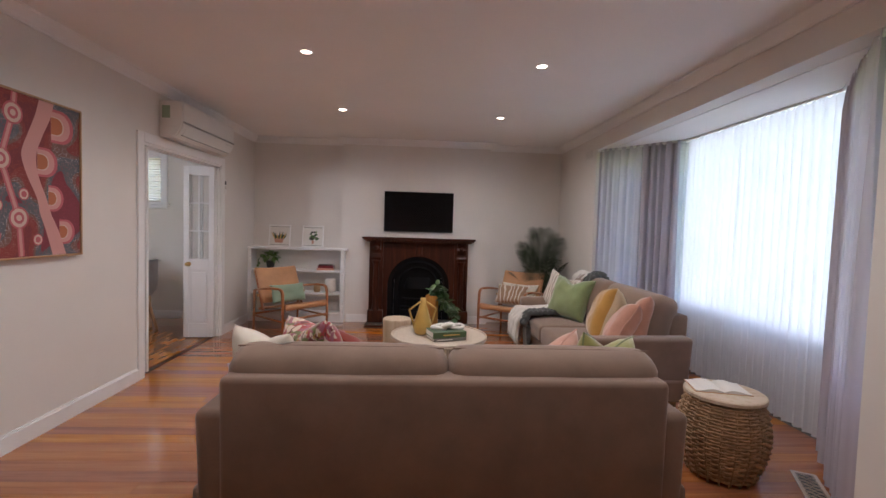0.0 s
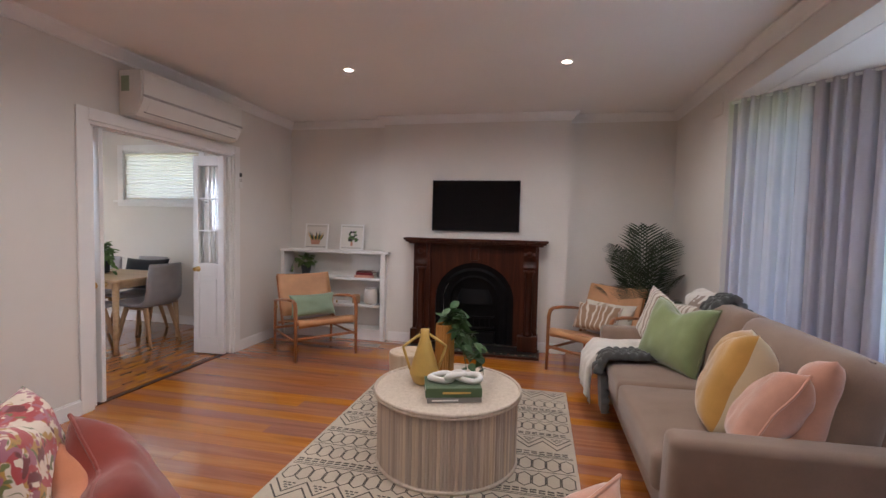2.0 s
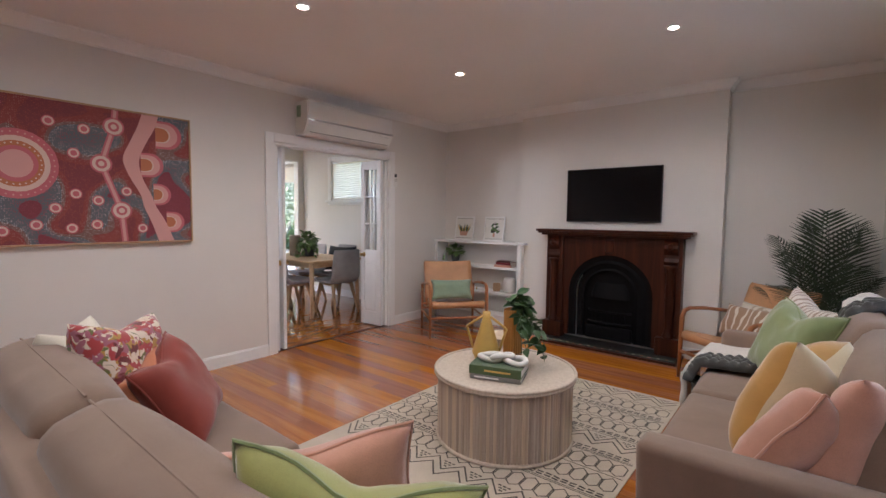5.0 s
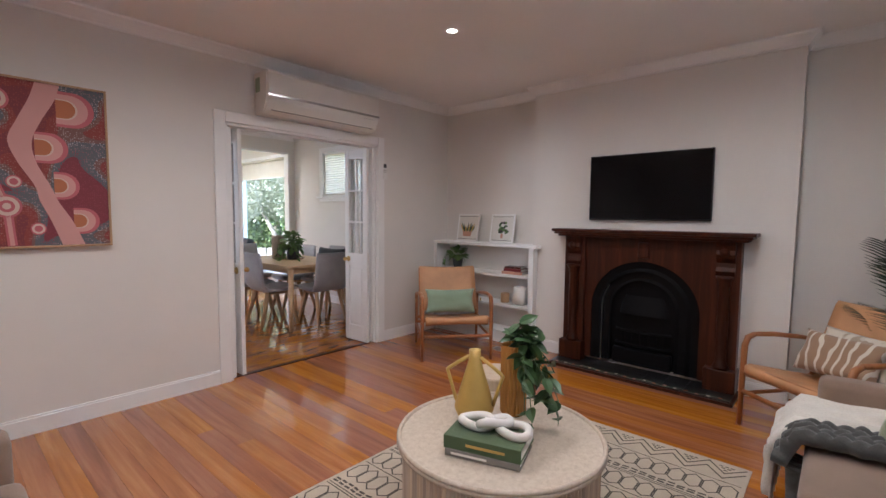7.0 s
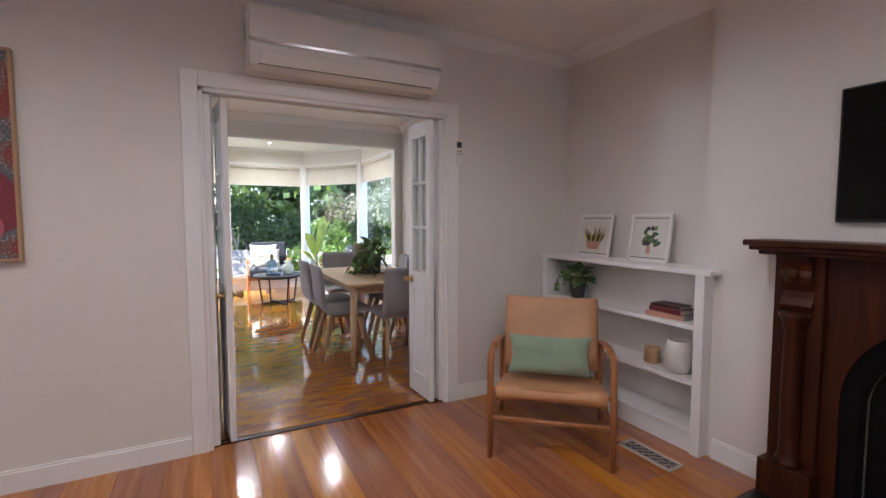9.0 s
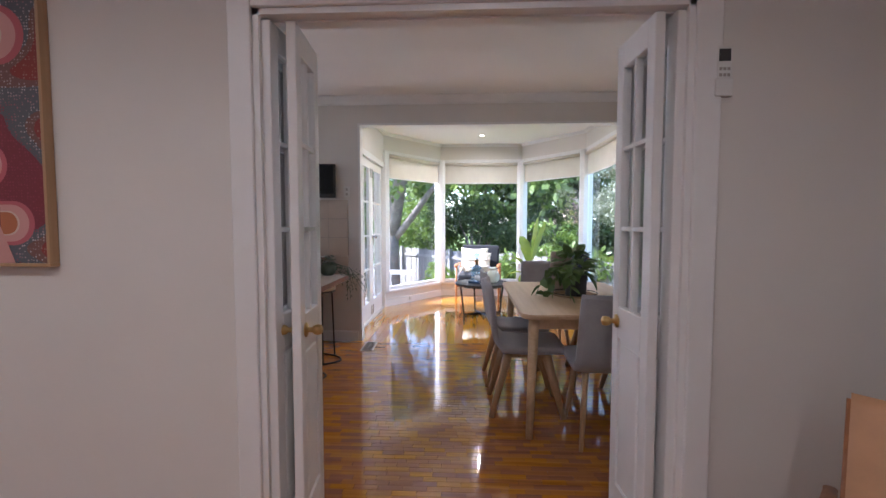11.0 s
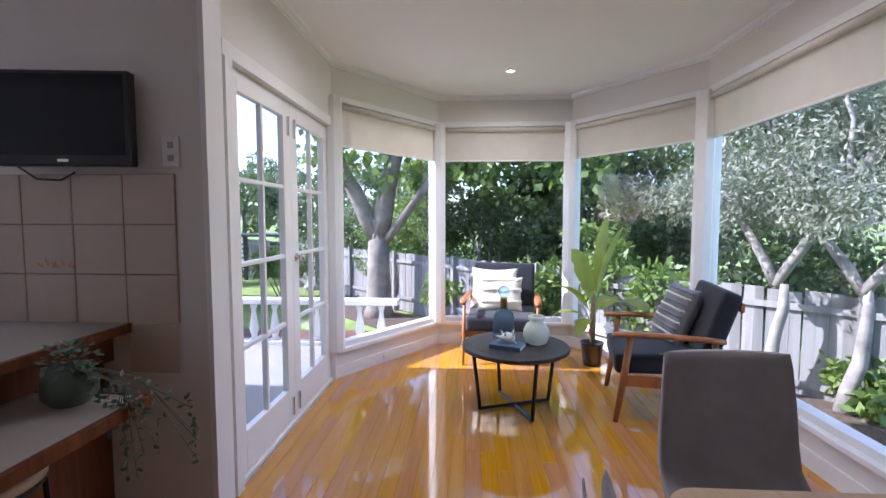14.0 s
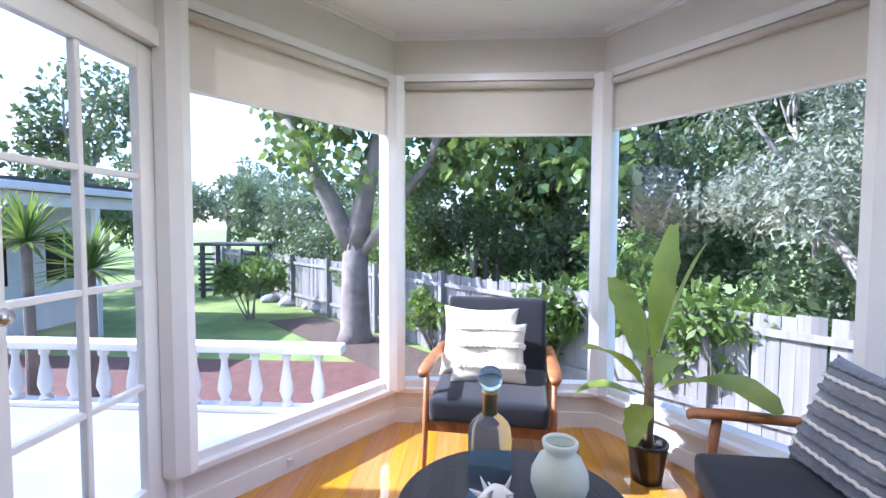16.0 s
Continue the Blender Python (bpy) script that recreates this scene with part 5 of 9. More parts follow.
# ---------------------------------------------------------------- living room: loose furniture (fronts face -y in their own frame)
def sofa(m, w, label, low=0.0, d=0.88, flare=0.05):
    s = thing("sofa", m, label, "sofa", "pair of sofas")
    h = w / 2
    part("base", boxes((-h + 0.03, h - 0.03, -d / 2 + 0.05, d / 2 - 0.03, 0.13, 0.30), bevel=0.02), M["sofa"], s)
    for k in (-1, 1):
        bm = bmesh.new()
        box(bm, -0.068, 0.068, -d / 2 + 0.01, d / 2 - 0.02, 0.13, 0.62, bevel=0.035, seg=4)
        for v in bm.verts:      # the arm flares outwards and sags a little to the front
            v.co.x += k * flare * max(0.0, (v.co.z - 0.2) / 0.42)
            v.co.z -= 0.015 * max(0.0, -v.co.y / 0.44) * (v.co.z > 0.5)
        part("arm", bm, M["sofa"], s, smooth=True, m=Matrix.Translation((k * (h - 0.125), 0, 0)))
    bm = bmesh.new()
    box(bm, -h + 0.15, h - 0.15, d / 2 - 0.15, d / 2, 0.13, 0.765, bevel=0.025, seg=3)
    for v in bm.verts:
        v.co.y += 0.012 * max(0.0, (v.co.z - 0.4) / 0.36)
    part("back", bm, M["sofa"], s, smooth=True)
    cw = (w - 0.36) / 2
    for k in (-1, 1):
        part("seat_cushion", pad(cw - 0.006, d - 0.18, 0.17, 0.045, 0.025), M["sofa"], s, smooth=True, m=pose(k * cw / 2, -0.10, 0.385))
        bm = pad(cw + 0.045, 0.47, 0.22, 0.10, 0.06)
        part("back_cushion", bm, M["sofa"], s, smooth=True, m=pose(k * (cw / 2 + 0.02), d / 2 - 0.205, 0.675 - low, 74, 0, 0))
        bm = bmesh.new()
        c = cw / 2 + 0.02
        part("piping", tube(bm, [pose(k * c, d / 2 - 0.205, 0.675 - low, 74, 0, 0) @ Vector(p) for p in ((-cw / 2, 0.228, 0.03), (-cw / 4, 0.232, 0.03), (0, 0.232, 0.03), (cw / 4, 0.232, 0.03), (cw / 2, 0.228, 0.03))], 0.004, 6), M["sofa"], s)
    for x in (-h + 0.12, h - 0.12):
        for y in (-d / 2 + 0.1, d / 2 - 0.1):
            bm = bmesh.new()
            limb(bm, (x, y, 0), (x, y, 0.135), 0.018, 0.027, 12)
            part("leg", bm, M["oakleg"], s)
    return s


sofa(pose(0.352, 2.505, 0, 0, 0, 180), 2.13, "taupe two-seat fabric sofa facing the fireplace, strewn with pillows", 0.055, 0.82, 0.02)
sofa(pose(1.83, 4.505, 0, 0, 0, -90), 2.07, "taupe two-seat fabric sofa along the window, with pillows and throws")


def throw_pillow(m, w, h, t, mat, label, seed, piping=None, chop=0.0, reverse=None):
    """A cushion; reverse: the cloth of its other side."""
    p = thing("throw_pillow", m, label, "pillow", "pillows")
    cover = part("cover", pillow(w, h, t, seed, chop=chop), M[mat], p, smooth=True)
    cover.data.materials.append(M[reverse or mat])
    if piping:
        bm = bmesh.new()
        q = []
        for u, v in [(-1 + i / 6, -1) for i in range(12)] + [(1, -1 + i / 6) for i in range(12)] + [(1 - i / 6, 1) for i in range(12)] + [(-1, 1 - i / 6) for i in range(12)]:
            k = 1 - 0.10 * (1 - v * v) * abs(u) ** 3
            l = 1 - 0.10 * (1 - u * u) * abs(v) ** 3
            ear = 0.06 * noise.noise(Vector((u * 1.3 + seed, v * 1.3, 3.0 + seed)))
            dent = math.exp(-(u / 0.42) ** 2) * max(0.0, v) ** 2
            q.append((u * w / 2 * k, ear * w * 0.5, (v * l + 1) * h / 2 - chop * h * dent))
        part("piping", tube(bm, q, 0.005, 6, True), M[piping], p)
    return p


# on the sofa that faces the fireplace (its seat lies at 0.47, its back towards -y)
throw_pillow(pose(-0.45, 2.448, 0.468, -10, 2, 144), 0.41, 0.43, 0.16, "cream", "cream linen throw pillow leaning on the sofa arm", 1.0, None, 0.08)
throw_pillow(pose(-0.211, 2.546, 0.49, -15, 7, 128), 0.45, 0.45, 0.19, "floral", "floral print throw pillow leaning on another pillow", 2.0, None, 0.08)
throw_pillow(pose(-0.065, 2.69, 0.48, -31, -6, 147), 0.40, 0.35, 0.10, "orange", "burnt orange linen pillow behind a rust velvet one", 3.0, None, 0.05)
throw_pillow(pose(-0.025, 2.745, 0.485, -31, -6, 145), 0.44, 0.39, 0.15, "rust", "rust red velvet throw pillow on the sofa seat", 4.0, "rust", 0.12)
throw_pillow(pose(0.893, 2.589, 0.46, -7, 6, 227), 0.56, 0.355, 0.15, "peach", "dusty pink velvet throw pillow on the sofa", 5.0, "peach", 0.08)
throw_pillow(pose(1.093, 2.489, 0.472, -7, -10, 217), 0.49, 0.405, 0.16, "lime", "lime green velvet throw pillow on the sofa", 6.0, "green", 0.16)
# on the sofa along the window (its back towards +x)
throw_pillow(pose(1.759, 5.292, 0.483, -14, 10, -66), 0.51, 0.43, 0.15, "fern", "white pillow with taupe fern print on the sofa", 7.0, None, 0.08)
throw_pillow(pose(1.708, 4.833, 0.478, -22, 2, -58), 0.465, 0.456, 0.20, "green", "sage green velvet throw pillow on the sofa", 8.0, "green", 0.16)
throw_pillow(pose(1.72, 4.045, 0.465, -20, -7, -108), 0.487, 0.475, 0.23, "mustard", "mustard velvet throw pillow with a cream reverse on the sofa", 9.0, None, 0.16, "creamvelvet")
throw_pillow(pose(1.937, 3.811, 0.475, -15, -5, -116), 0.47, 0.435, 0.15, "peach", "dusty pink velvet pillow behind another on the sofa", 10.0, None, 0.10)
throw_pillow(pose(1.722, 3.79, 0.470, -31, -11, -106), 0.454, 0.40, 0.19, "peach", "dusty pink velvet pillow at the sofa arm", 11.0, "peach", 0.12)


def draped(name, path, width, mat, label, seed, ridge=0.0, thick=0.012, fringe=False, knit=False):
    """A throw laid along a path of (x, z) points, width along y, with folds."""
    ob = thing(name, None, label, "throw blanket")
    bm = bmesh.new()
    ny = 32 if knit else 26
    fine = []
    for (x0, z0), (x1, z1) in zip(path, path[1:]):
        sub = max(3, int(math.hypot(x1 - x0, z1 - z0) / 0.010)) if knit else 6
        for i in range(sub):
            fine.append((x0 + (x1 - x0) * i / sub, z0 + (z1 - z0) * i / sub))
    fine.append(path[-1])
    top, bot = [], []
    for i, (x, z) in enumerate(fine):
        rt, rb = [], []
        for j in range(ny + 1):
            v = j / ny
            f = 0.016 * noise.noise(Vector((x * 5, v * 5 + seed, z * 4))) + ridge * abs(math.sin(v * math.pi * 4 + 0.8 * math.sin(i * 0.9)))
            if knit:              # slanting stitches, in columns that turn about
                lane = v * 4 % 1.0
                f = 0.004 + ridge * abs(math.sin(math.pi * (i * 0.21 + (1 if int(v * 4) % 2 else -1) * lane * 0.7))) ** 0.6 * math.sin(math.pi * lane) ** 0.5
            y = (v - 0.5) * width + 0.03 * noise.noise(Vector((i * 0.2, seed, v)))
            a = fine[max(0, i - 1)]
            c = fine[min(len(fine) - 1, i + 1)]
            n = Vector((-(c[1] - a[1]), 0, c[0] - a[0])).normalized()
            if n.z < -0.01:
                n = -n
            off = thick + max(0.0, f + 0.01)
            rt.append(bm.verts.new((x + n.x * off, y, z + n.z * off)))
            rb.append(bm.verts.new((x, y, z)))
        top.append(rt)
        bot.append(rb)
    for g, flip in ((top, False), (bot, True)):
        for i in range(len(g) - 1):
            for j in range(ny):
                q = (g[i][j], g[i + 1][j], g[i + 1][j + 1], g[i][j + 1])
                bm.faces.new(q if flip else tuple(reversed(q)))
    for j in range(ny):
        bm.faces.new((top[0][j], top[0][j + 1], bot[0][j + 1], bot[0][j]))
        bm.faces.new((bot[-1][j], bot[-1][j + 1], top[-1][j + 1], top[-1][j]))
    for i in range(len(fine) - 1):
        bm.faces.new((bot[i][0], bot[i + 1][0], top[i + 1][0], top[i][0]))
        bm.faces.new((top[i][-1], top[i + 1][-1], bot[i + 1][-1], bot[i][-1]))
    bmesh.ops.recalc_face_normals(bm, faces=bm.faces[:])
    part("cloth", bm, M[mat], ob, smooth=True)
    if fringe:
        bm = bmesh.new()
        x, z = path[0]
        for j in range(40):
            y = (j / 39 - 0.5) * width
            limb(bm, (x, y, z + 0.01), (x + 0.006 * math.sin(j), y + 0.004 * math.cos(j * 2), z - 0.05), 0.003, 0.002, 5)
        part("fringe", bm, M[mat], ob)
    return ob


tw = draped("throw_blanket", [(1.28, 0.20), (1.29, 0.40), (1.35, 0.487), (1.60, 0.497), (1.88, 0.50), (1.985, 0.60), (2.02, 0.86), (2.10, 0.905), (2.20, 0.85)], 0.46, "whitethrow", "white knitted throw draped over the sofa seat and back", 1.0, 0.012, 0.012, True)
tw.matrix_basis = pose(0, 5.20, 0)
tg = draped("throw_blanket", [(1.345, 0.14), (1.33, 0.40), (1.375, 0.50), (1.60, 0.515), (1.90, 0.52), (1.99, 0.62), (2.01, 0.875), (2.10, 0.925), (2.21, 0.80)], 0.17, "greythrow", "chunky charcoal knitted throw draped over the sofa", 3.0, 0.030, 0.012, False, True)
tg.matrix_basis = pose(0, 4.93, 0)


def safari_chair(m, label):
    c = thing("armchair", m, label, "armchair", "pair of sling armchairs")
    W, D = 0.32, 0.32
    for s in (-1, 1):
        bm = bmesh.new()
        tube(bm, [(s * W, -D, 0), (s * W, -D + 0.005, 0.30), (s * W, -D + 0.01, 0.52), (s * W, -D + 0.03, 0.57), (s * W, -D + 0.08, 0.59)], [0.014, 0.017, 0.019, 0.019, 0.017], 10)
        part("front_leg", bm, M["teak"], c, smooth=True)
        bm = bmesh.new()
        tube(bm, [(s * W, -D + 0.07, 0.59), (s * W, -0.10, 0.585), (s * W, 0.10, 0.56), (s * W, 0.30, 0.525)], [0.018, 0.021, 0.020, 0.016], 10, flat=0.75)
        part("armrest", bm, M["teak"], c, smooth=True)
        bm = bmesh.new()
        limb(bm, (s * W, D, 0), (s * W, D - 0.02, 0.53), 0.013, 0.017)
        part("back_leg", bm, M["teak"], c, smooth=True)
        bm = bmesh.new()
        limb(bm, (s * W, -D + 0.01, 0.205), (s * W, D - 0.01, 0.205), 0.012, 0.012)
        part("side_rail", bm, M["teak"], c, smooth=True)
        bm = bmesh.new()
        limb(bm, (s * (W - 0.035), 0.16, 0.28), (s * (W - 0.035), 0.36, 0.78), 0.015, 0.013)
        part("back_post", bm, M["teak"], c, smooth=True)
    for y, z, n in ((-D + 0.005, 0.225, "front_stretcher"), (D - 0.01, 0.225, "rear_stretcher"), (-D + 0.012, 0.385, "seat_rail"), (0.20, 0.30, "seat_rail")):
        bm = bmesh.new()
        limb(bm, (-W, y, z), (W, y, z), 0.014, 0.014)
        part(n, bm, M["teak"], c, smooth=True)

    def sling(pts, w, t=0.007):
        bm = bmesh.new()
        nx = 10
        rows = []
        for k, (y, z) in enumerate(pts):
            a, b = pts[max(0, k - 1)], pts[min(len(pts) - 1, k + 1)]
            n = Vector((0, -(b[1] - a[1]), b[0] - a[0])).normalized() * t
            lo, hi = [], []
            for i in range(nx + 1):
                u = 2 * i / nx - 1
                sag = -0.012 * (1 - u * u)
                base = Vector((u * w / 2, y, z)) + n.normalized() * sag
                lo.append(bm.verts.new(base))
                hi.append(bm.verts.new(base + n))
            rows.append((lo, hi))
        for (l0, h0), (l1, h1) in zip(rows, rows[1:]):
            for i in range(nx):
                bm.faces.new((h0[i], h0[i + 1], h1[i + 1], h1[i]))
                bm.faces.new((l0[i + 1], l0[i], l1[i], l1[i + 1]))
            bm.faces.new((l0[0], h0[0], h1[0], l1[0]))
            bm.faces.new((h0[-1], l0[-1], l1[-1], h1[-1]))
        for (lo, hi), f in ((rows[0], 1), (rows[-1], -1)):
            for i in range(nx):
                bm.faces.new((lo[i], lo[i + 1], hi[i + 1], hi[i])[::f])
        bmesh.ops.recalc_face_normals(bm, faces=bm.faces[:])
        return bm

    part("seat_sling", sling([(-D + 0.01, 0.33), (-D - 0.012, 0.36), (-D - 0.006, 0.397), (-D + 0.03, 0.402), (-0.15, 0.372), (0.02, 0.335), (0.16, 0.310), (0.21, 0.318)], 0.58), M["leather"], c, smooth=True)
    part("back_sling", sling([(0.165, 0.37), (0.20, 0.45), (0.265, 0.60), (0.335, 0.775), (0.35, 0.795), (0.372, 0.785)], 0.575), M["leather"], c, smooth=True)
    for s in (-1, 1):
        part("strap", boxes((s * 0.20 - 0.014, s * 0.20 + 0.014, 0.345, 0.35, 0.5, 0.56), bevel=0.002), M["leather"], c)
        bm = bmesh.new()
        lathe(bm, [(0.016, 0), (0.018, 0.006), (0.008, 0.012), (0.001, 0.013)], 12, pose(s * (W + 0.012), 0.2, 0.47, 0, s * 90, 0))
        part("wing_nut", bm, M["brass"], c, smooth=True)
    return c


safari_chair(pose(-1.40, 6.13, 0, 0, 0, 49.5), "tan leather sling armchair with a teak frame beside the shelves")
safari_chair(pose(1.46, 6.22, 0, 0, 0, -38.5), "tan leather sling armchair with a teak frame beside the fireplace")
throw_pillow(pose(-1.415, 6.135, 0.372, -16, 0, 49.5), 0.50, 0.24, 0.12, "mint", "mint green lumbar pillow on the sling armchair", 12.0)
throw_pillow(pose(1.545, 6.32, 0.345, -20, 0, -38.5), 0.54, 0.32, 0.13, "blockprint", "cream block-print lumbar pillow on the sling armchair", 13.0)
throw_pillow(pose(1.44, 6.25, 0.385, -26, 0, -34), 0.46, 0.27, 0.12, "zebra", "brown and white striped lumbar pillow on the sling armchair", 14.0)

# drum coffee table: reeded body, coiled top
CT = (0.409, 4.302)
ct = thing("coffee_table", pose(CT[0], CT[1], 0.008) @ Matrix.Diagonal((0.962, 0.962, 1.0, 1)), "round drum coffee table clad in whitewashed rattan rods", "coffee table")
bm = bmesh.new()
n = 132
lathe(bm, [(0.40, 0.0), (0.40, 0.40)], 64)
part("core", bm, M["rattan"], ct)
verts, faces = [], []
for k in range(n):
    a = 2 * math.pi * k / n
    cx, cy = 0.412 * math.cos(a), 0.412 * math.sin(a)
    b0 = len(verts)
    for z in (0.022, 0.392):
        verts += [(cx + 0.0105 * math.cos(a + q), cy + 0.0105 * math.sin(a + q), z) for q in (-1.9, -0.95, 0, 0.95, 1.9)]
    faces += [(b0 + q, b0 + q + 1, b0 + 6 + q, b0 + 5 + q) for q in range(4)]
me = bpy.data.meshes.new("reeding")
me.from_pydata(verts, [], faces)
M["rods"] = wood("whitewashed_rattan_rods", ((0.44, 0.34, 0.25), (0.56, 0.46, 0.36), (0.66, 0.58, 0.48)), "z", 0.6, 0, True, 1.2, 0.2)
me.materials.append(M["rods"])
ob = new("reeding", me)
ob.parent = ct
ob["kind"] = "stuff"
for z, r in ((0.011, 0.0115), (0.400, 0.010), (0.416, 0.010)):
    bm = bmesh.new()
    R = 0.421 if z < 0.1 else 0.437
    part("rim", tube(bm, [(R * math.cos(2 * math.pi * i / 64), R * math.sin(2 * math.pi * i / 64), z) for i in range(64)], r, 8, True), M["rattan"], ct, smooth=True)
bm = bmesh.new()
prof = [(0.0005, 0.416)]
for i in range(26):
    r = 0.012 + i * 0.0165
    prof += [(r, 0.4135), (r + 0.008, 0.4185)]
prof += [(0.437, 0.414), (0.437, 0.395), (0.40, 0.395)]
lathe(bm, prof, 64, cap=False)
part("tabletop", bm, M["rattan"], ct, smooth=True)
TOP = 0.427

st = thing("log_side_table", pose(0.012, 4.86, 0) @ Matrix.Diagonal((0.84, 0.84, 1.07, 1)), "pale tree-stump side table behind the coffee table", "side table")
bm = bmesh.new()
lathe(bm, [(0.165, 0.0), (0.17, 0.01), (0.165, 0.2), (0.17, 0.41), (0.164, 0.42)], 40)
for v in bm.verts:
    k = 1 + 0.05 * noise.noise(Vector((v.co.x * 6, v.co.y * 6, v.co.z * 1.5)))
    v.co.x *= k
    v.co.y *= k
part("trunk", bm, M["log"], st, smooth=False)

gv = thing("jug_vase", pose(0.262, 4.318, TOP) @ Matrix.Diagonal((1.08, 1.08, 1.1, 1)), "matte mustard ceramic vase with two angular handles on the coffee table", "vase")
bm = bmesh.new()
lathe(bm, [(0.052, 0.0), (0.058, 0.004), (0.080, 0.052), (0.081, 0.062), (0.026, 0.245), (0.023, 0.258), (0.024, 0.290), (0.019, 0.290), (0.019, 0.25), (0.03, 0.2)], 40, cap=False)
part("body", bm, M["gold"], gv, smooth=True)
for s in (-1, 1):
    bm = bmesh.new()
    a = radians(20)
    f = lambda r, z: (s * r * math.cos(a), s * r * math.sin(a), z)
    tube(bm, [f(0.024, 0.262), f(0.07, 0.232), f(0.112, 0.202), f(0.118, 0.195), f(0.115, 0.186), f(0.098, 0.135), f(0.078, 0.072)], 0.0075, 8)
    part("handle", bm, M["gold"], gv, smooth=True)

pv = thing("vase_of_leaves", pose(0.345, 4.505, TOP), "ribbed ochre vase of trailing dark green leaves on the coffee table", "plant")
bm = bmesh.new()
lathe(bm, [(0.055, 0.0), (0.060, 0.01), (0.060, 0.312), (0.056, 0.320), (0.052, 0.31), (0.05, 0.03)], 48, cap=False)
for i, v in enumerate(bm.verts):
    if (i % 48) % 2:
        v.co.x *= 0.94
        v.co.y *= 0.94
part("vase", bm, M["ribbedgold"], pv)
bm = bmesh.new()
rn = random.Random(31)
for i in range(16):
    a = rn.uniform(0, 2 * math.pi)
    down = i % 2 == 0
    e = Vector((0.09 + 0.06 * math.cos(a), 0.01 + 0.05 * math.sin(a), rn.uniform(0.34, 0.43)))
    if down:
        e = Vector((0.19 + 0.07 * math.cos(a), -0.09 + 0.10 * math.sin(a), rn.uniform(0.03, 0.24)))
    p = Vector((0.02, 0.0, 0.30))
    mid = (p + e) / 2 + Vector((0.02 if down else -0.01, 0, 0.10 if down else 0.03))
    pts = [p.lerp(mid, t).lerp(mid.lerp(e, t), t) for t in [k / 7 for k in range(8)]]
    tube(bm, pts, 0.0022, 5)
    for k in range(2, 8):
        leaf(bm, Matrix.Translation(pts[k]) @ pose(0, 0, 0, rn.uniform(-75, 50), rn.uniform(-50, 50), rn.uniform(0, 360)), rn.uniform(0.07, 0.105), 0.046, 0.22, 0.3)
part("foliage", bm, M["leaf"], pv)

bk = book("book", pose(0.465, 4.15, TOP, 0, 0, 18), 0.29, 0.20, 0.026, M["greybook"], "grey hardback book lying on the coffee table", "coffee table books")
part("title_bar", boxes((-0.12, 0.02, -0.1012, -0.0998, 0.009, 0.017)), M["paper"], bk)
bk = book("book", pose(0.462, 4.155, TOP + 0.026, 0, 0, 17), 0.30, 0.205, 0.05, M["greencloth"], "thick green cloth book on top of another", "coffee table books")
part("title_bar", boxes((-0.06, 0.09, -0.1037, -0.1023, 0.02, 0.03)), M["gold"], bk)
kn = thing("knot_ornament", pose(0.475, 4.17, TOP + 0.076, 0, 0, 20), "white ceramic chain-link ornament on a green book", "ornament")
for i, (x, y, z, tilt, r) in enumerate(((-0.075, 0.01, 0.022, 8, 0), (0.0, 0.0, 0.034, -16, 40), (0.075, -0.012, 0.022, 6, -15))):
    bm = bmesh.new()
    tube(bm, [(0.062 * math.cos(t), 0.040 * math.sin(t), 0.006 * math.sin(2 * t)) for t in [2 * math.pi * q / 28 for q in range(28)]], 0.0165, 10, True)
    part("link", bm, M["plaster"], kn, smooth=True, m=pose(x, y, z, tilt, 0, r))

# rug with a drawn pattern
RX0, RX1, RY0, RY1 = -0.43, 1.16, 3.20, 5.55
rg = thing("rug", None, "cream flat-woven rug with charcoal zigzag and picket pattern", "rug")
part("base", boxes((RX0, RX1, RY0, RY1, 0.0, 0.008), bevel=0.002), M["rug"], rg)
lines = bmesh.new()


def stroke(pts, w=0.009, z=0.0088):
    for (x0, y0), (x1, y1) in zip(pts, pts[1:]):
        d = Vector((x1 - x0, y1 - y0))
        if d.length < 1e-6:
            continue
        d.normalize()
        n = Vector((-d.y, d.x)) * w / 2
        e = d * w * 0.4
        vs = [lines.verts.new(p) for p in ((x0 - e.x + n.x, y0 - e.y + n.y, z), (x0 - e.x - n.x, y0 - e.y - n.y, z), (x1 + e.x - n.x, y1 + e.y - n.y, z), (x1 + e.x + n.x, y1 + e.y + n.y, z))]
        lines.faces.new(list(reversed(vs)) if (vs[1].co - vs[0].co).cross(vs[2].co - vs[1].co).z < 0 else vs)


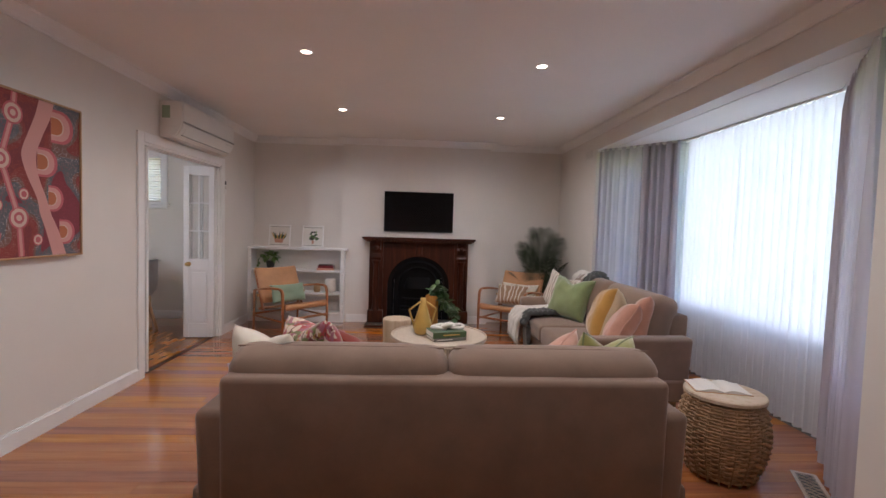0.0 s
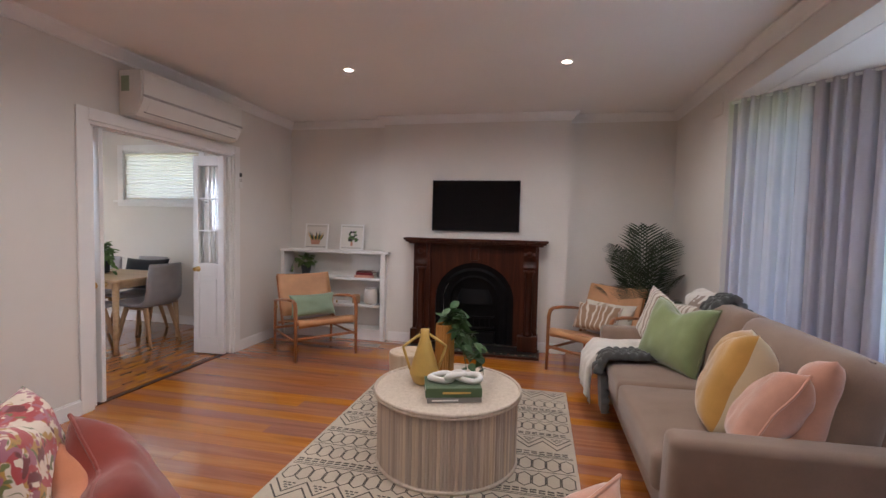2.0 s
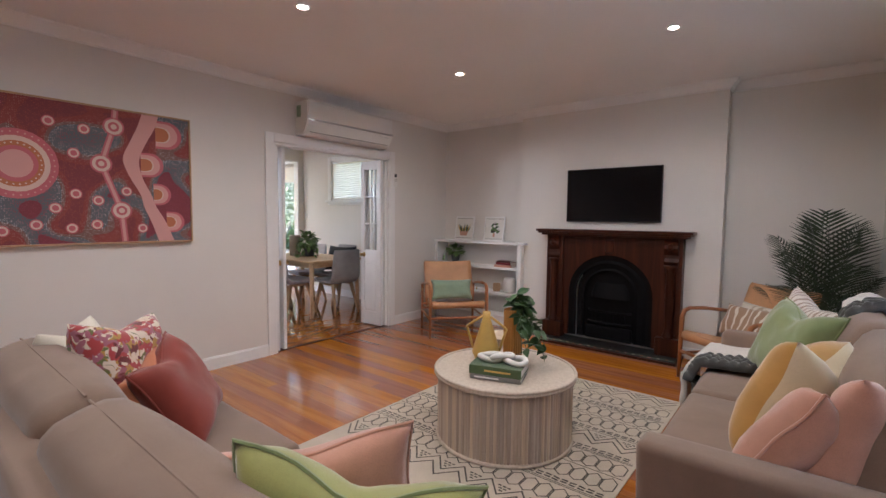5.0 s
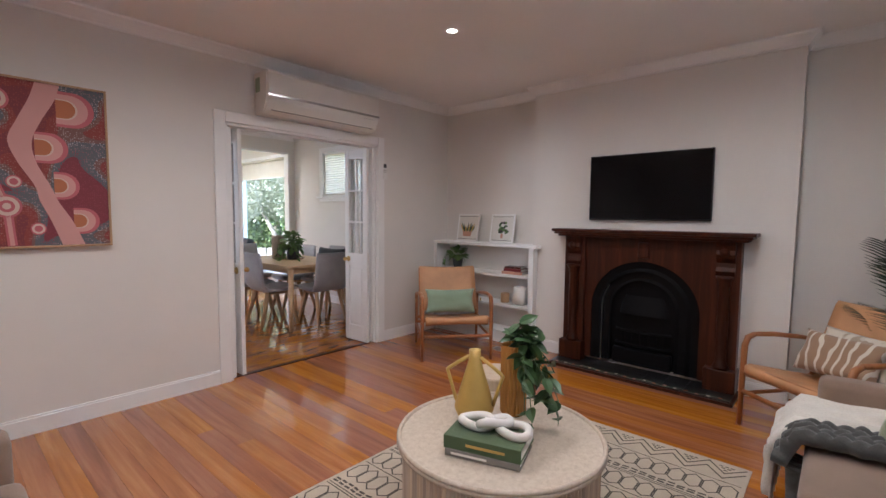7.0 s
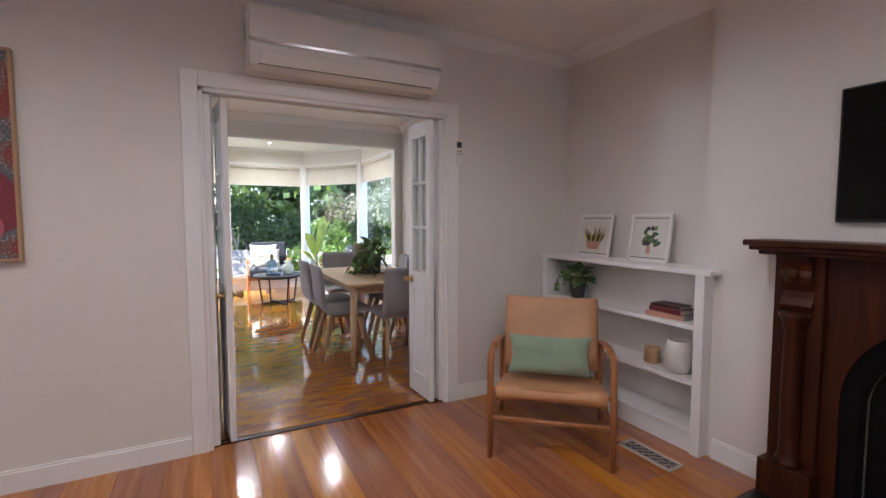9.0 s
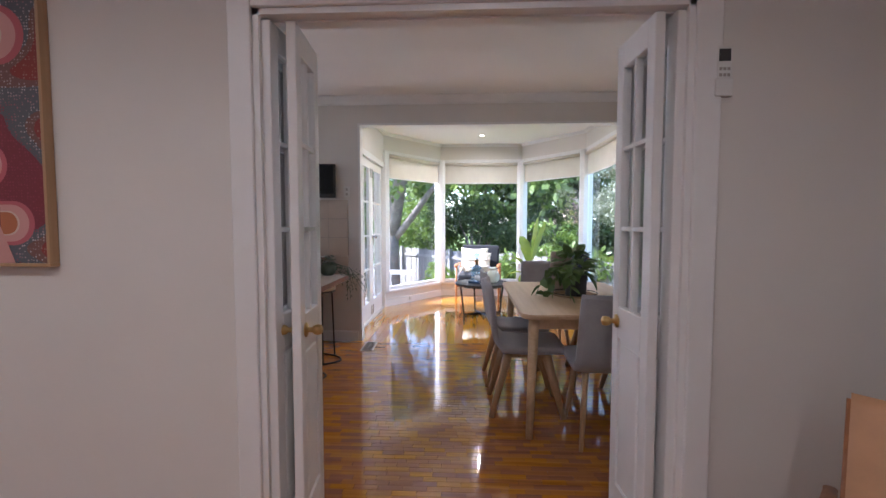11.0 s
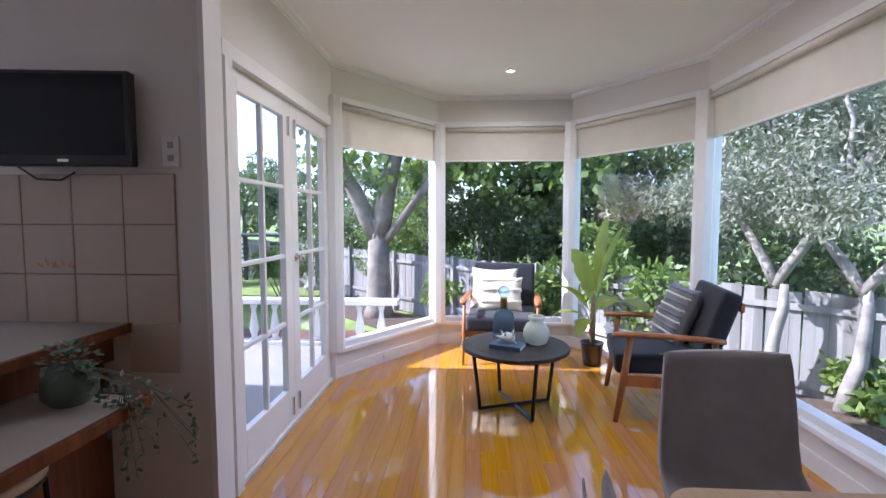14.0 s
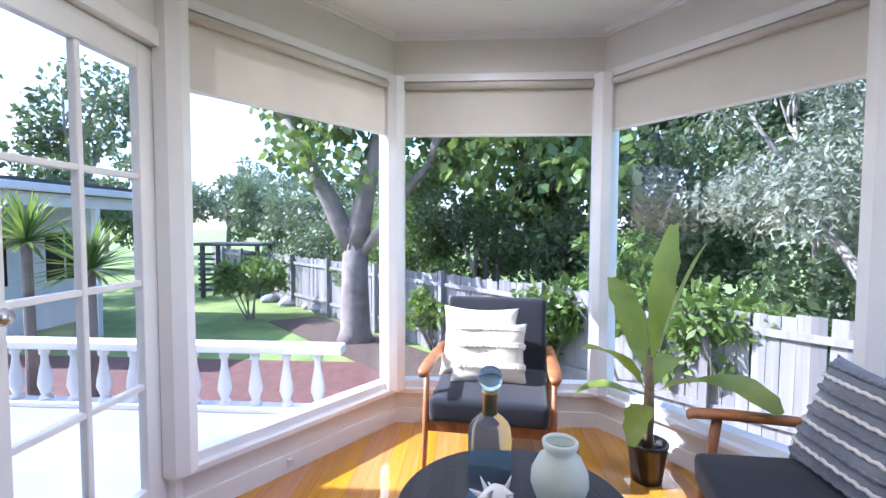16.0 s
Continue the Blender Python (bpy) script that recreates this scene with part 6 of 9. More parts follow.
rn = random.Random(11)
y = RY1 - 0.03
W = RX1 - RX0
kinds = ["zig", "picket", "dash", "picket", "picket", "dash", "zig", "dash", "picket", "picket", "dash", "picket", "zig"]
for kind in kinds:
    if y < RY0 + 0.1:
        break
    jit = lambda: rn.uniform(-0.004, 0.004)
    if kind == "zig":
        for o in (0.0, 0.055):
            n = 9
            stroke([(RX0 + 0.02 + (W - 0.04) * i / (2 * n), y - o - (0.10 if i % 2 else 0.0) + jit()) for i in range(2 * n + 1)])
        n = 9
        for i in range(n):
            cx = RX0 + 0.02 + (W - 0.04) * (i + 0.5) / n
            for k in range(3):
                for q in range(k + 1):
                    x0 = cx + (q - k / 2) * 0.026
                    y0 = y - 0.02 - 0.02 * (2 - k)
                    stroke([(x0 - 0.005, y0), (x0 + 0.005, y0)], 0.011)
        y -= 0.185
    elif kind == "picket":
        stroke([(RX0 + 0.02, y + jit()), (RX1 - 0.02, y + jit())], 0.006)
        n = 20
        for i in range(n):
            x0 = RX0 + 0.02 + (W - 0.04) * i / n
            w = (W - 0.04) / n
            pts = [(x0 + 0.004, y - 0.125), (x0 + 0.004, y - 0.05 + jit()), (x0 + w / 2, y - 0.018 + jit()), (x0 + w - 0.004, y - 0.05), (x0 + w - 0.004, y - 0.125), (x0 + w / 2, y - 0.152 + jit()), (x0 + 0.004, y - 0.125)]
            stroke(pts, 0.007)
        y -= 0.168
    else:
        for r in range(2):
            n = 34
            for i in range(n):
                x0 = RX0 + 0.03 + (W - 0.06) * i / n
                stroke([(x0, y - 0.018 - 0.022 * r + jit()), (x0 + 0.024, y - 0.018 - 0.022 * r + jit())], 0.013)
        stroke([(RX0 + 0.02, y - 0.062), (RX1 - 0.02, y - 0.062 + jit())], 0.006)
        y -= 0.075
part("pattern", lines, M["rugline"], rg)

# wicker drum stool with an open book
ws_ = thing("wicker_stool", pose(2.0, 2.79, 0), "barrel-shaped natural wicker side table with a pale timber top", "side table")
R = lambda z: 0.175 + 0.055 * math.sin(math.pi * (z - 0.02) / 0.46)
verts, faces = [], []
wk = bmesh.new()
for k in range(14):
    z = 0.03 + 0.425 * k / 13
    for s in (0, 1):
        N = 80
        pts = []
        for i in range(N):
            a = 2 * math.pi * i / N
            rr_ = R(z) + 0.006 * (1 if (i // 2 + s) % 2 else -1)
            pts.append((rr_ * math.cos(a), rr_ * math.sin(a), z + s * 0.016))
        tube(wk, pts, 0.0075, 5, True)
part("weave", wk, M["wicker"], ws_, smooth=True)
bm = bmesh.new()
lathe(bm, [(R(0.03 + 0.43 * i / 10) - 0.01, 0.02 + 0.44 * i / 10) for i in range(11)], 40)
part("lining", bm, M["wicker"], ws_)
for i in range(20):
    a = 2 * math.pi * i / 20
    bm = bmesh.new()
    tube(bm, [(R(z) * 1.005 * math.cos(a), R(z) * 1.005 * math.sin(a), z) for z in [0.0 + 0.46 * k / 8 for k in range(9)]], 0.006, 6)
    part("stake", bm, M["wicker"], ws_)
bm = bmesh.new()
lathe(bm, [(0.20, 0.458), (0.212, 0.462), (0.212, 0.478), (0.205, 0.483)], 48)
part("tabletop", bm, M["log"], ws_, smooth=False)
ob_ = thing("open_book", pose(1.99, 2.84, 0.483, 0, 0, -14), "open book with white pages lying on the wicker table", "book")
for s in (-1, 1):
    bm = bmesh.new()
    rows = []
    for i in range(9):
        t = i / 8
        x = s * 0.145 * t
        z = 0.006 + 0.018 * math.sin(math.pi * min(1.0, t * 1.2)) * (1 - t * 0.5)
        rows.append([bm.verts.new((x, y, zz)) for y, zz in ((-0.10, z), (0.10, z), (0.10, 0.003), (-0.10, 0.003))])
    for a, b in zip(rows, rows[1:]):
        for q in range(4):
            bm.faces.new((a[q], a[(q + 1) % 4], b[(q + 1) % 4], b[q]))
    bm.faces.new(rows[-1])
    bmesh.ops.recalc_face_normals(bm, faces=bm.faces[:])
    part("page_block", bm, M["paper"], ob_, smooth=False)
part("cover", boxes((-0.15, 0.15, -0.105, 0.105, 0.0, 0.003)), M["leather"], ob_)

# palm in the corner
pm = thing("palm", pose(1.93, 6.55, 0), "dark green potted palm with feathery fronds in the corner", "plant")
bm = bmesh.new()
lathe(bm, [(0.12, 0), (0.15, 0.28), (0.145, 0.285), (0.13, 0.25), (0.001, 0.25)], 28, cap=False)
part("pot", bm, M["pot"], pm, smooth=True)
rn = random.Random(8)
for i in range(15):
    a = 2.4 * i
    e = radians(26 + 60 * ((i * 7) % 15) / 14)
    reach = (0.46 + 0.60 * (e - 0.45) / 1.05) * rn.uniform(0.92, 1.06)
    flat = 0.72 if max(math.cos(a), math.sin(a)) > 0.6 else 0.95
    out = Vector((math.cos(a) * flat, math.sin(a) * flat, 0))
    p0 = Vector((0.02 * math.cos(a), 0.02 * math.sin(a), 0.25))
    p1 = Vector((0, 0, 0.44)) + out * reach * math.cos(e) * 0.35 + Vector((0, 0, reach * math.sin(e) * 0.62))
    p2 = Vector((0, 0, 0.44)) + out * reach * math.cos(e) + Vector((0, 0, reach * math.sin(e) * 0.96))
    pts = [p0.lerp(p1, t).lerp(p1.lerp(p2, t), t) for t in [k / 26 for k in range(27)]]
    bm = bmesh.new()
    tube(bm, pts, [0.006 - 0.0045 * k / 26 for k in range(27)], 5)
    for k in range(9, 27):
        d = (pts[k] - pts[k - 1]).normalized()
        side = d.cross(Vector((0, 0, 1))).normalized()
        up = side.cross(d)
        L = 0.27 * math.sin(math.pi * (0.20 + 0.68 * (k - 9) / 17)) * rn.uniform(0.9, 1.1)
        for s in (-1, 1):
            for o in (0.25,):
                base = pts[k - 1].lerp(pts[k], o)
                ydir = (side * s * 0.86 + d * 0.58 + up * 0.10).normalized()
                xdir = ydir.cross(up).normalized()
                zdir = xdir.cross(ydir)
                mt = Matrix(((xdir.x, ydir.x, zdir.x, base.x), (xdir.y, ydir.y, zdir.y, base.y), (xdir.z, ydir.z, zdir.z, base.z), (0, 0, 0, 1)))
                leaf(bm, mt, L, 0.015, 0.3, 0.35, 3)
    part("frond", bm, M["palmleaf"], pm)


# curtains
def hang(name, pts, z0, z1, folds, amp, mat, label, category, ruffle=0.03, seed=0, rows=14):
    """A gathered curtain along a plan line, with folds that run to the floor and a ruffled heading."""
    c = thing(name, None, label, category, "window curtains")
    path = [Vector((*p, 0)) for p in pts]
    seg = [(b - a).length for a, b in zip(path, path[1:])]
    total = sum(seg)
    n = folds * 10
    bm = bmesh.new()
    grid = []
    for j in range(rows + 1):
        t = j / rows
        z = z1 + ruffle - (z1 + ruffle - z0) * t
        row = []
        for i in range(n + 1):
            s = total * i / n
            k = 0
            while k < len(seg) - 1 and s > seg[k]:
                s -= seg[k]
                k += 1
            d = (path[k + 1] - path[k]).normalized()
            nrm = Vector((-d.y, d.x, 0))
            p = path[k] + d * s
            u = i / n * folds * 2 * math.pi
            ph = 1.1 * noise.noise(Vector((i / n * folds * 0.5 + seed, t * 0.6, seed)))
            tight = 0.45 if t < 0.06 else 0.8 + 0.35 * t
            w = math.sin(u + ph * 2) + 0.35 * math.sin(2.3 * u + 1.7 * ph + seed)
            p = p + nrm * amp * tight * w + d * 0.25 * amp * math.cos(u * 1.0 + ph)
            if j == 0:
                z += 0.008 * math.sin(u * 1.5)
            row.append(bm.verts.new((p.x, p.y, z)))
        grid.append(row)
    for a, b in zip(grid, grid[1:]):
        for i in range(n):
            bm.faces.new((a[i], a[i + 1], b[i + 1], b[i]))
    part("cloth", bm, M[mat], c, smooth=True)
    return c


CB = [(2.29, 2.28), (2.86, 3.05), (2.86, 4.80), (2.29, 5.55)]
hang("sheer_curtain", [(2.62, 2.66), (2.90, 3.06), (2.90, 4.79), (2.62, 5.18)], 0.05, 2.30, 34, 0.016, "sheer", "white sheer curtain closed across the bay window", "curtain", 0.015, 2)
hang("curtain", [CB[3], (2.84, 4.83)], 0.03, 2.305, 11, 0.04, "curtain", "lilac-grey gathered drape hanging open beside the bay window", "curtain", 0.03, 5)
hang("curtain", [(2.84, 3.0), CB[0]], 0.03, 2.305, 11, 0.04, "curtain", "lilac-grey gathered drape hanging open beside the bay window", "curtain", 0.03, 9)
rod = thing("curtain_rail", None, "white curtain rail following the bay window", "curtain rail")
bm = bmesh.new()
part("rail", tube(bm, [(x, y, 2.325) for x, y in ((2.285, 2.27), (2.80, 2.97), (2.87, 3.08), (2.87, 4.77), (2.80, 4.88), (2.285, 5.56))], 0.011, 8), M["trim"], rod)
for x, y in ((2.55, 2.63), (2.87, 3.3), (2.87, 4.0), (2.87, 4.6), (2.55, 5.22)):
    part("bracket", boxes((x - 0.008, x + 0.008, y - 0.008, y + 0.008, 2.325, 2.34)), M["trim"], rod)

wv = thing("wall_vent", pose(LX1, 5.80, 2.33), "small white louvred wall vent beside the curtain", "vent")
part("frame", boxes((-0.008, 0, -0.11, 0.11, -0.05, 0.05), bevel=0.002), M["wall"], wv)
for i in range(5):
    part("slat", boxes((-0.012, -0.007, -0.10, 0.10, -0.04 + i * 0.018, -0.033 + i * 0.018)), M["wall"], wv)

# ---------------------------------------------------------------- dining room
def dining_chair():
    c = thing("dining_chair", None, "grey upholstered dining chair with splayed timber legs at the table", "chair", "chairs round the dining table")
    bm = bmesh.new()
    rows = []
    prof = [(-0.225, 0.452), (-0.235, 0.475), (-0.20, 0.488), (0.0, 0.474), (0.14, 0.482), (0.185, 0.52), (0.205, 0.60), (0.222, 0.72), (0.245, 0.84), (0.262, 0.885)]
    back = [(-0.215, 0.43), (-0.22, 0.425), (-0.19, 0.425), (0.0, 0.420), (0.16, 0.425), (0.222, 0.50), (0.245, 0.60), (0.262, 0.72), (0.282, 0.84), (0.285, 0.887)]
    nx = 12
    for (y, z), (y2, z2) in zip(prof, back):
        k = max(0.0, (z - 0.5) / 0.4)
        w = 0.225 - 0.02 * k
        f, g = [], []
        for i in range(nx + 1):
            u = 2 * i / nx - 1
            edge = abs(u) ** 6
            curve = -0.035 * u * u * k
            f.append(bm.verts.new((u * w, y + curve + edge * 0.012 * k, z - edge * 0.012 * (1 - min(1, k * 2)))))
            g.append(bm.verts.new((u * w, y2 + curve - edge * 0.012 * k, z2 + edge * 0.01 * (1 - min(1, k * 2)))))
        rows.append((f, g))
    for (f0, g0), (f1, g1) in zip(rows, rows[1:]):
        for i in range(nx):
            bm.faces.new((f0[i], f0[i + 1], f1[i + 1], f1[i]))
            bm.faces.new((g0[i + 1], g0[i], g1[i], g1[i + 1]))
        bm.faces.new((g0[0], f0[0], f1[0], g1[0]))
        bm.faces.new((f0[-1], g0[-1], g1[-1], f1[-1]))
    for (f, g), s in ((rows[0], -1), (rows[-1], 1)):
        for i in range(nx):
            bm.faces.new((f[i], f[i + 1], g[i + 1], g[i])[::s])
    bmesh.ops.recalc_face_normals(bm, faces=bm.faces[:])
    part("seat_and_back", bm, M["greyfab"], c, smooth=True)
    bm = bmesh.new()
    part("seam", tube(bm, [(-0.2, 0.282, 0.868), (-0.1, 0.305, 0.868), (0, 0.3125, 0.868), (0.1, 0.305, 0.868), (0.2, 0.282, 0.868)], 0.003, 6), M["greyfab"], c)
    for x in (-1, 1):
        for y in (-1, 1):
            bm = bmesh.new()
            p, q = Vector((x * 0.15, y * 0.12, 0.43)), Vector((x * 0.195, y * 0.235, 0.0))
            tube(bm, [p, p.lerp(q, 0.5), q], [0.032, 0.026, 0.017], 8, flat=0.65)
            part("leg", bm, M["oakleg"], c, smooth=True)
        bm = bmesh.new()
        limb(bm, (x * 0.15, -0.13, 0.405), (x * 0.15, 0.13, 0.405), 0.017, 0.017, 8)
        part("rail", bm, M["oakleg"], c)
    return c


dc = dining_chair()
dc.matrix_basis = pose(-3.27, 5.90, 0, 0, 0, -92)
for x, y, a in ((-4.92, 5.82, 90), (-3.66, 5.46, 179), (-4.22, 5.45, 182), (-3.86, 6.34, 2), (-4.36, 6.16, -8)):
    copy_thing(dc, pose(x, y, 0, 0, 0, a))
throw_pillow(pose(-3.82, 6.36, 0.49, -16, 0, 8), 0.56, 0.40, 0.16, "darkfab", "charcoal lumbar pillow propped on a dining chair", 15.0)

TX0, TX1, TY0, TY1 = -4.60, -3.13, 5.375, 6.27
dt = thing("dining_table", pose((TX0 + TX1) / 2, (TY0 + TY1) / 2, 0), "rectangular pale oak dining table with rounded corners and round legs", "table")
tw_, td_ = (TX1 - TX0) / 2, (TY1 - TY0) / 2
bm = bmesh.new()
outline = []
r = 0.07
for cx, cy, a0 in ((tw_ - r, td_ - r, 0), (-tw_ + r, td_ - r, 90), (-tw_ + r, -td_ + r, 180), (tw_ - r, -td_ + r, 270)):
    outline += [(cx + r * math.cos(radians(a0 + a)), cy + r * math.sin(radians(a0 + a))) for a in range(0, 91, 15)]
prism(bm, outline, 0.722, 0.75)
bmesh.ops.bevel(bm, geom=[e for e in bm.edges if abs(e.verts[0].co.z - e.verts[1].co.z) < 1e-4], offset=0.006, segments=2, affect="EDGES")
part("tabletop", bm, M["oak"], dt)
part("apron", boxes((-tw_ + 0.1, tw_ - 0.1, -td_ + 0.085, -td_ + 0.107, 0.65, 0.722), (-tw_ + 0.1, tw_ - 0.1, td_ - 0.107, td_ - 0.085, 0.65, 0.722), (-tw_ + 0.085, -tw_ + 0.107, -td_ + 0.1, td_ - 0.1, 0.65, 0.722), (tw_ - 0.107, tw_ - 0.085, -td_ + 0.1, td_ - 0.1, 0.65, 0.722)), M["oak"], dt)
for x in (-1, 1):
    for y in (-1, 1):
        bm = bmesh.new()
        limb(bm, (x * (tw_ - 0.055), y * (td_ - 0.055), 0), (x * (tw_ - 0.08), y * (td_ - 0.08), 0.722), 0.021, 0.032, 16)
        part("leg", bm, M["oak"], dt, smooth=True)

tr = thing("wire_tray", pose(-3.86, 5.84, 0.75), "round black wire tray on the dining table", "tray")
bm = bmesh.new()
tube(bm, [(0.16 * math.cos(2 * math.pi * i / 40), 0.16 * math.sin(2 * math.pi * i / 40), 0.022) for i in range(40)], 0.003, 6, True)
part("rim", bm, M["blackmetal"], tr)
bm = bmesh.new()
lathe(bm, [(0.0005, 0.001), (0.15, 0.001), (0.158, 0.01), (0.155, 0.011), (0.148, 0.004), (0.0005, 0.004)], 40, cap=False)
part("base", bm, M["wicker"], tr, smooth=True)
bv = thing("stone_vase", pose(-4.10, 5.79, 0.75), "tall beige stoneware vase on the dining table", "vase")
bm = bmesh.new()
lathe(bm, [(0.07, 0.0), (0.078, 0.006), (0.080, 0.28), (0.074, 0.30), (0.068, 0.298), (0.066, 0.1)], 32, cap=False)
M["clay"] = surface("beige_stoneware", (0.32, 0.25, 0.19), 0.8, 0.08, 20, 120, 0.3)
part("body", bm, M["clay"], bv, smooth=True)
pp = thing("potted_ivy", pose(-3.82, 5.84, 0.7545), "trailing green ivy in a black pot on the dining table", "plant")
bm = bmesh.new()
lathe(bm, [(0.055, 0), (0.072, 0.01), (0.078, 0.15), (0.073, 0.152), (0.066, 0.13), (0.001, 0.13)], 28, cap=False)
part("pot", bm, M["pot"], pp, smooth=True)
bm = bmesh.new()
bushy(bm, (-0.02, -0.02, 0.22), 0.13, 95, 0.095, 21, 0.4, 0.05, 0.95)
trail(bm, (0.02, -0.10, 0.17), (0.10, -0.30, 0.015), 10, 0.085, 3)
trail(bm, (0.08, -0.04, 0.15), (0.27, -0.10, 0.012), 8, 0.075, 5)
trail(bm, (-0.02, -0.10, 0.17), (0.08, -0.22, 0.015), 9, 0.08, 9)
trail(bm, (0.0, -0.10, 0.16), (0.18, -0.20, 0.012), 8, 0.08, 31)
part("foliage", bm, M["leaf2"], pp)

sw = thing("light_switch", pose(-5.255, DY1, 1.345), "white two-gang light switch on the wall", "switch")
part("plate", boxes((-0.036, 0.036, -0.009, 0, -0.058, 0.058), bevel=0.003), M["whiteplastic"], sw)
for z in (0.018, -0.018):
    part("rocker", boxes((-0.008, 0.008, -0.014, -0.008, z - 0.011, z + 0.011), bevel=0.002), M["trim"], sw)
floor_vent(pose(-5.11, 4.06, 0.0005, 0, 0, 2), 0.13, 0.34)

# ---------------------------------------------------------------- kitchen
pn = thing("kitchen_peninsula", None, "timber kitchen peninsula with a grey laminate top and timber edging", "counter")
part("body", boxes((DX0 + 0.001, -3.66, 2.93, 3.47, 0.0, 0.885)), M["cabinet"], pn)
part("end_panel", boxes((-3.66, -3.64, 2.90, 3.49, 0.0, 0.885), bevel=0.002), M["cabinet"], pn)
part("side_panel", boxes((DX0 + 0.001, -3.66, 3.4705, 3.489, 0.0, 0.72), bevel=0.002), M["cabinet"], pn)
part("step_panel", boxes((DX0 + 0.001, -3.63, 3.4705, 3.515, 0.765, 0.885), bevel=0.003), M["cabinet"], pn)
part("worktop", boxes((DX0 + 0.001, -3.615, 2.88, 3.58, 0.886, 0.92)), M["laminate"], pn)
part("edging", boxes((DX0 + 0.001, -3.60, 3.5805, 3.60, 0.884, 0.9195), (-3.6145, -3.60, 2.88, 3.58, 0.884, 0.9195), bevel=0.002), M["cabinet"], pn)
for i in range(3):
    x = DX0 + 0.3 + i * 0.45
    part("joint", boxes((x - 0.001, x + 0.001, 3.4888, 3.4902, 0.02, 0.71)), M["subfloor"], pn)
br = thing("breakfast_bar", None, "narrow laminate breakfast bar with timber edging on the peninsula", "counter")
part("bar_top", boxes((-5.0, -3.645, 3.4905, 3.885, 0.722, 0.76)), M["laminate"], br)
part("edging", boxes((-5.0, -3.63, 3.8855, 3.905, 0.72, 0.7595), (-3.6445, -3.63, 3.4905, 3.885, 0.72, 0.7595), (-5.02, -5.0005, 3.4905, 3.905, 0.72, 0.7595), bevel=0.003), M["cabinet"], br)
part("bracket", boxes((-4.98, -4.95, 3.4905, 3.80, 0.69, 0.7215), (-3.72, -3.69, 3.4905, 3.80, 0.69, 0.7215)), M["blackmetal"], br)

bn = thing("sink_bench", None, "kitchen bench with a sink below the window", "counter")
part("body", boxes((DX0 + 0.001, -4.76, DY0 + 0.002, 2.879, 0.0, 0.885)), M["cabinet"], bn)
part("worktop", boxes((DX0 + 0.001, -4.735, DY0 + 0.002, 2.879, 0.886, 0.92), bevel=0.003), M["laminate"], bn)
part("splashback", boxes((DX0 + 0.0015, DX0 + 0.012, DY0 + 0.002, 2.879, 0.92, 0.948)), M["tile"], bn)
sk = thing("kitchen_sink", pose(-5.02, 1.85, 0.921), "stainless steel double bowl sink", "sink")
part("rim", boxes((-0.22, 0.22, -0.45, 0.45, 0.0, 0.006), bevel=0.002), M["steel"], sk)
# no hollows: flat charcoal slabs paint the shade inside the steel bowls
for y in (-0.21, 0.21):
    part("bowl", boxes((-0.17, 0.17, y - 0.18, y + 0.18, 0.0062, 0.0085)), M["pot"], sk)
tp = thing("mixer_tap", pose(-5.27, 2.02, 0.92), "chrome gooseneck kitchen tap", "tap")
bm = bmesh.new()
pts = [(0, 0, 0), (0, 0, 0.12)] + [(0.075 - 0.075 * math.cos(t), -0.05 * (1 - math.cos(t)) * 0.5, 0.20 + 0.075 * math.sin(t)) for t in [math.pi * k / 10 for k in range(11)]] + [(0.15, -0.05, 0.17)]
part("spout", tube(bm, pts, 0.012, 10), M["steel"], tp, smooth=True)
bm = bmesh.new()
lathe(bm, [(0.026, 0), (0.026, 0.05), (0.02, 0.06)], 20)
part("body", bm, M["steel"], tp, smooth=True)
bm = bmesh.new()
part("lever", limb(bm, (0, 0.02, 0.045), (0.02, 0.085, 0.075), 0.006, 0.005), M["steel"], tp)

# wall tiles beside the window
tl = thing("wall_tiles", pose(DX0, 0, 0), kind="structure")
TW, TH = 0.213, 0.199
rn = random.Random(2)
tile_me = mesh_of(boxes((0.0005, 0.008, 0.002, TW - 0.002, 0.002, TH - 0.002), bevel=0.002), "tile", M["tile"])
for j in range(4):
    for i in range(4):
        y, z = 2.947 + i * TW, 1.515 - (j + 1) * TH
        if z < 0.915 and y < 3.55:
            continue
        ob = new("tile", tile_me)
        ob.parent = tl
        ob.matrix_basis = pose(rn.uniform(0, 0.0006), y, z, 0, rn.uniform(-0.3, 0.3), rn.uniform(-0.3, 0.3))
part("grout", boxes((0.0002, 0.004, 2.945, 3.80, 0.925, 1.515)), M["clay_grout"], tl)
bm = bmesh.new()
for k in range(7):
    leaf(bm, Matrix.Translation((0.0092, 3.24 + 0.022 * k, 1.145 + 0.006 * math.sin(k * 2))) @ pose(0, 0, 0, 90, 0, 90) @ pose(0, 0, 0, 0, 0, 60 - 40 * (k % 3)), 0.035, 0.012, 0.0, 0.0)
part("painted_motif", bm, M["leather"], tl)

kt = thing("kitchen_television", pose(DX0, 3.435, 1.71), "small black television on a wall arm above the tiles", "television")
part("body", boxes((0.07, 0.115, -0.245, 0.245, -0.175, 0.175), bevel=0.006), M["black"], kt, m=pose(0, 0, 0, 0, 0, 6))
part("screen", boxes((0.1155, 0.117, -0.225, 0.225, -0.135, 0.16)), M["screen"], kt, m=pose(0, 0, 0, 0, 0, 6))
part("logo_bar", boxes((0.1155, 0.117, -0.02, 0.02, -0.16, -0.15)), M["steel"], kt, m=pose(0, 0, 0, 0, 0, 6))
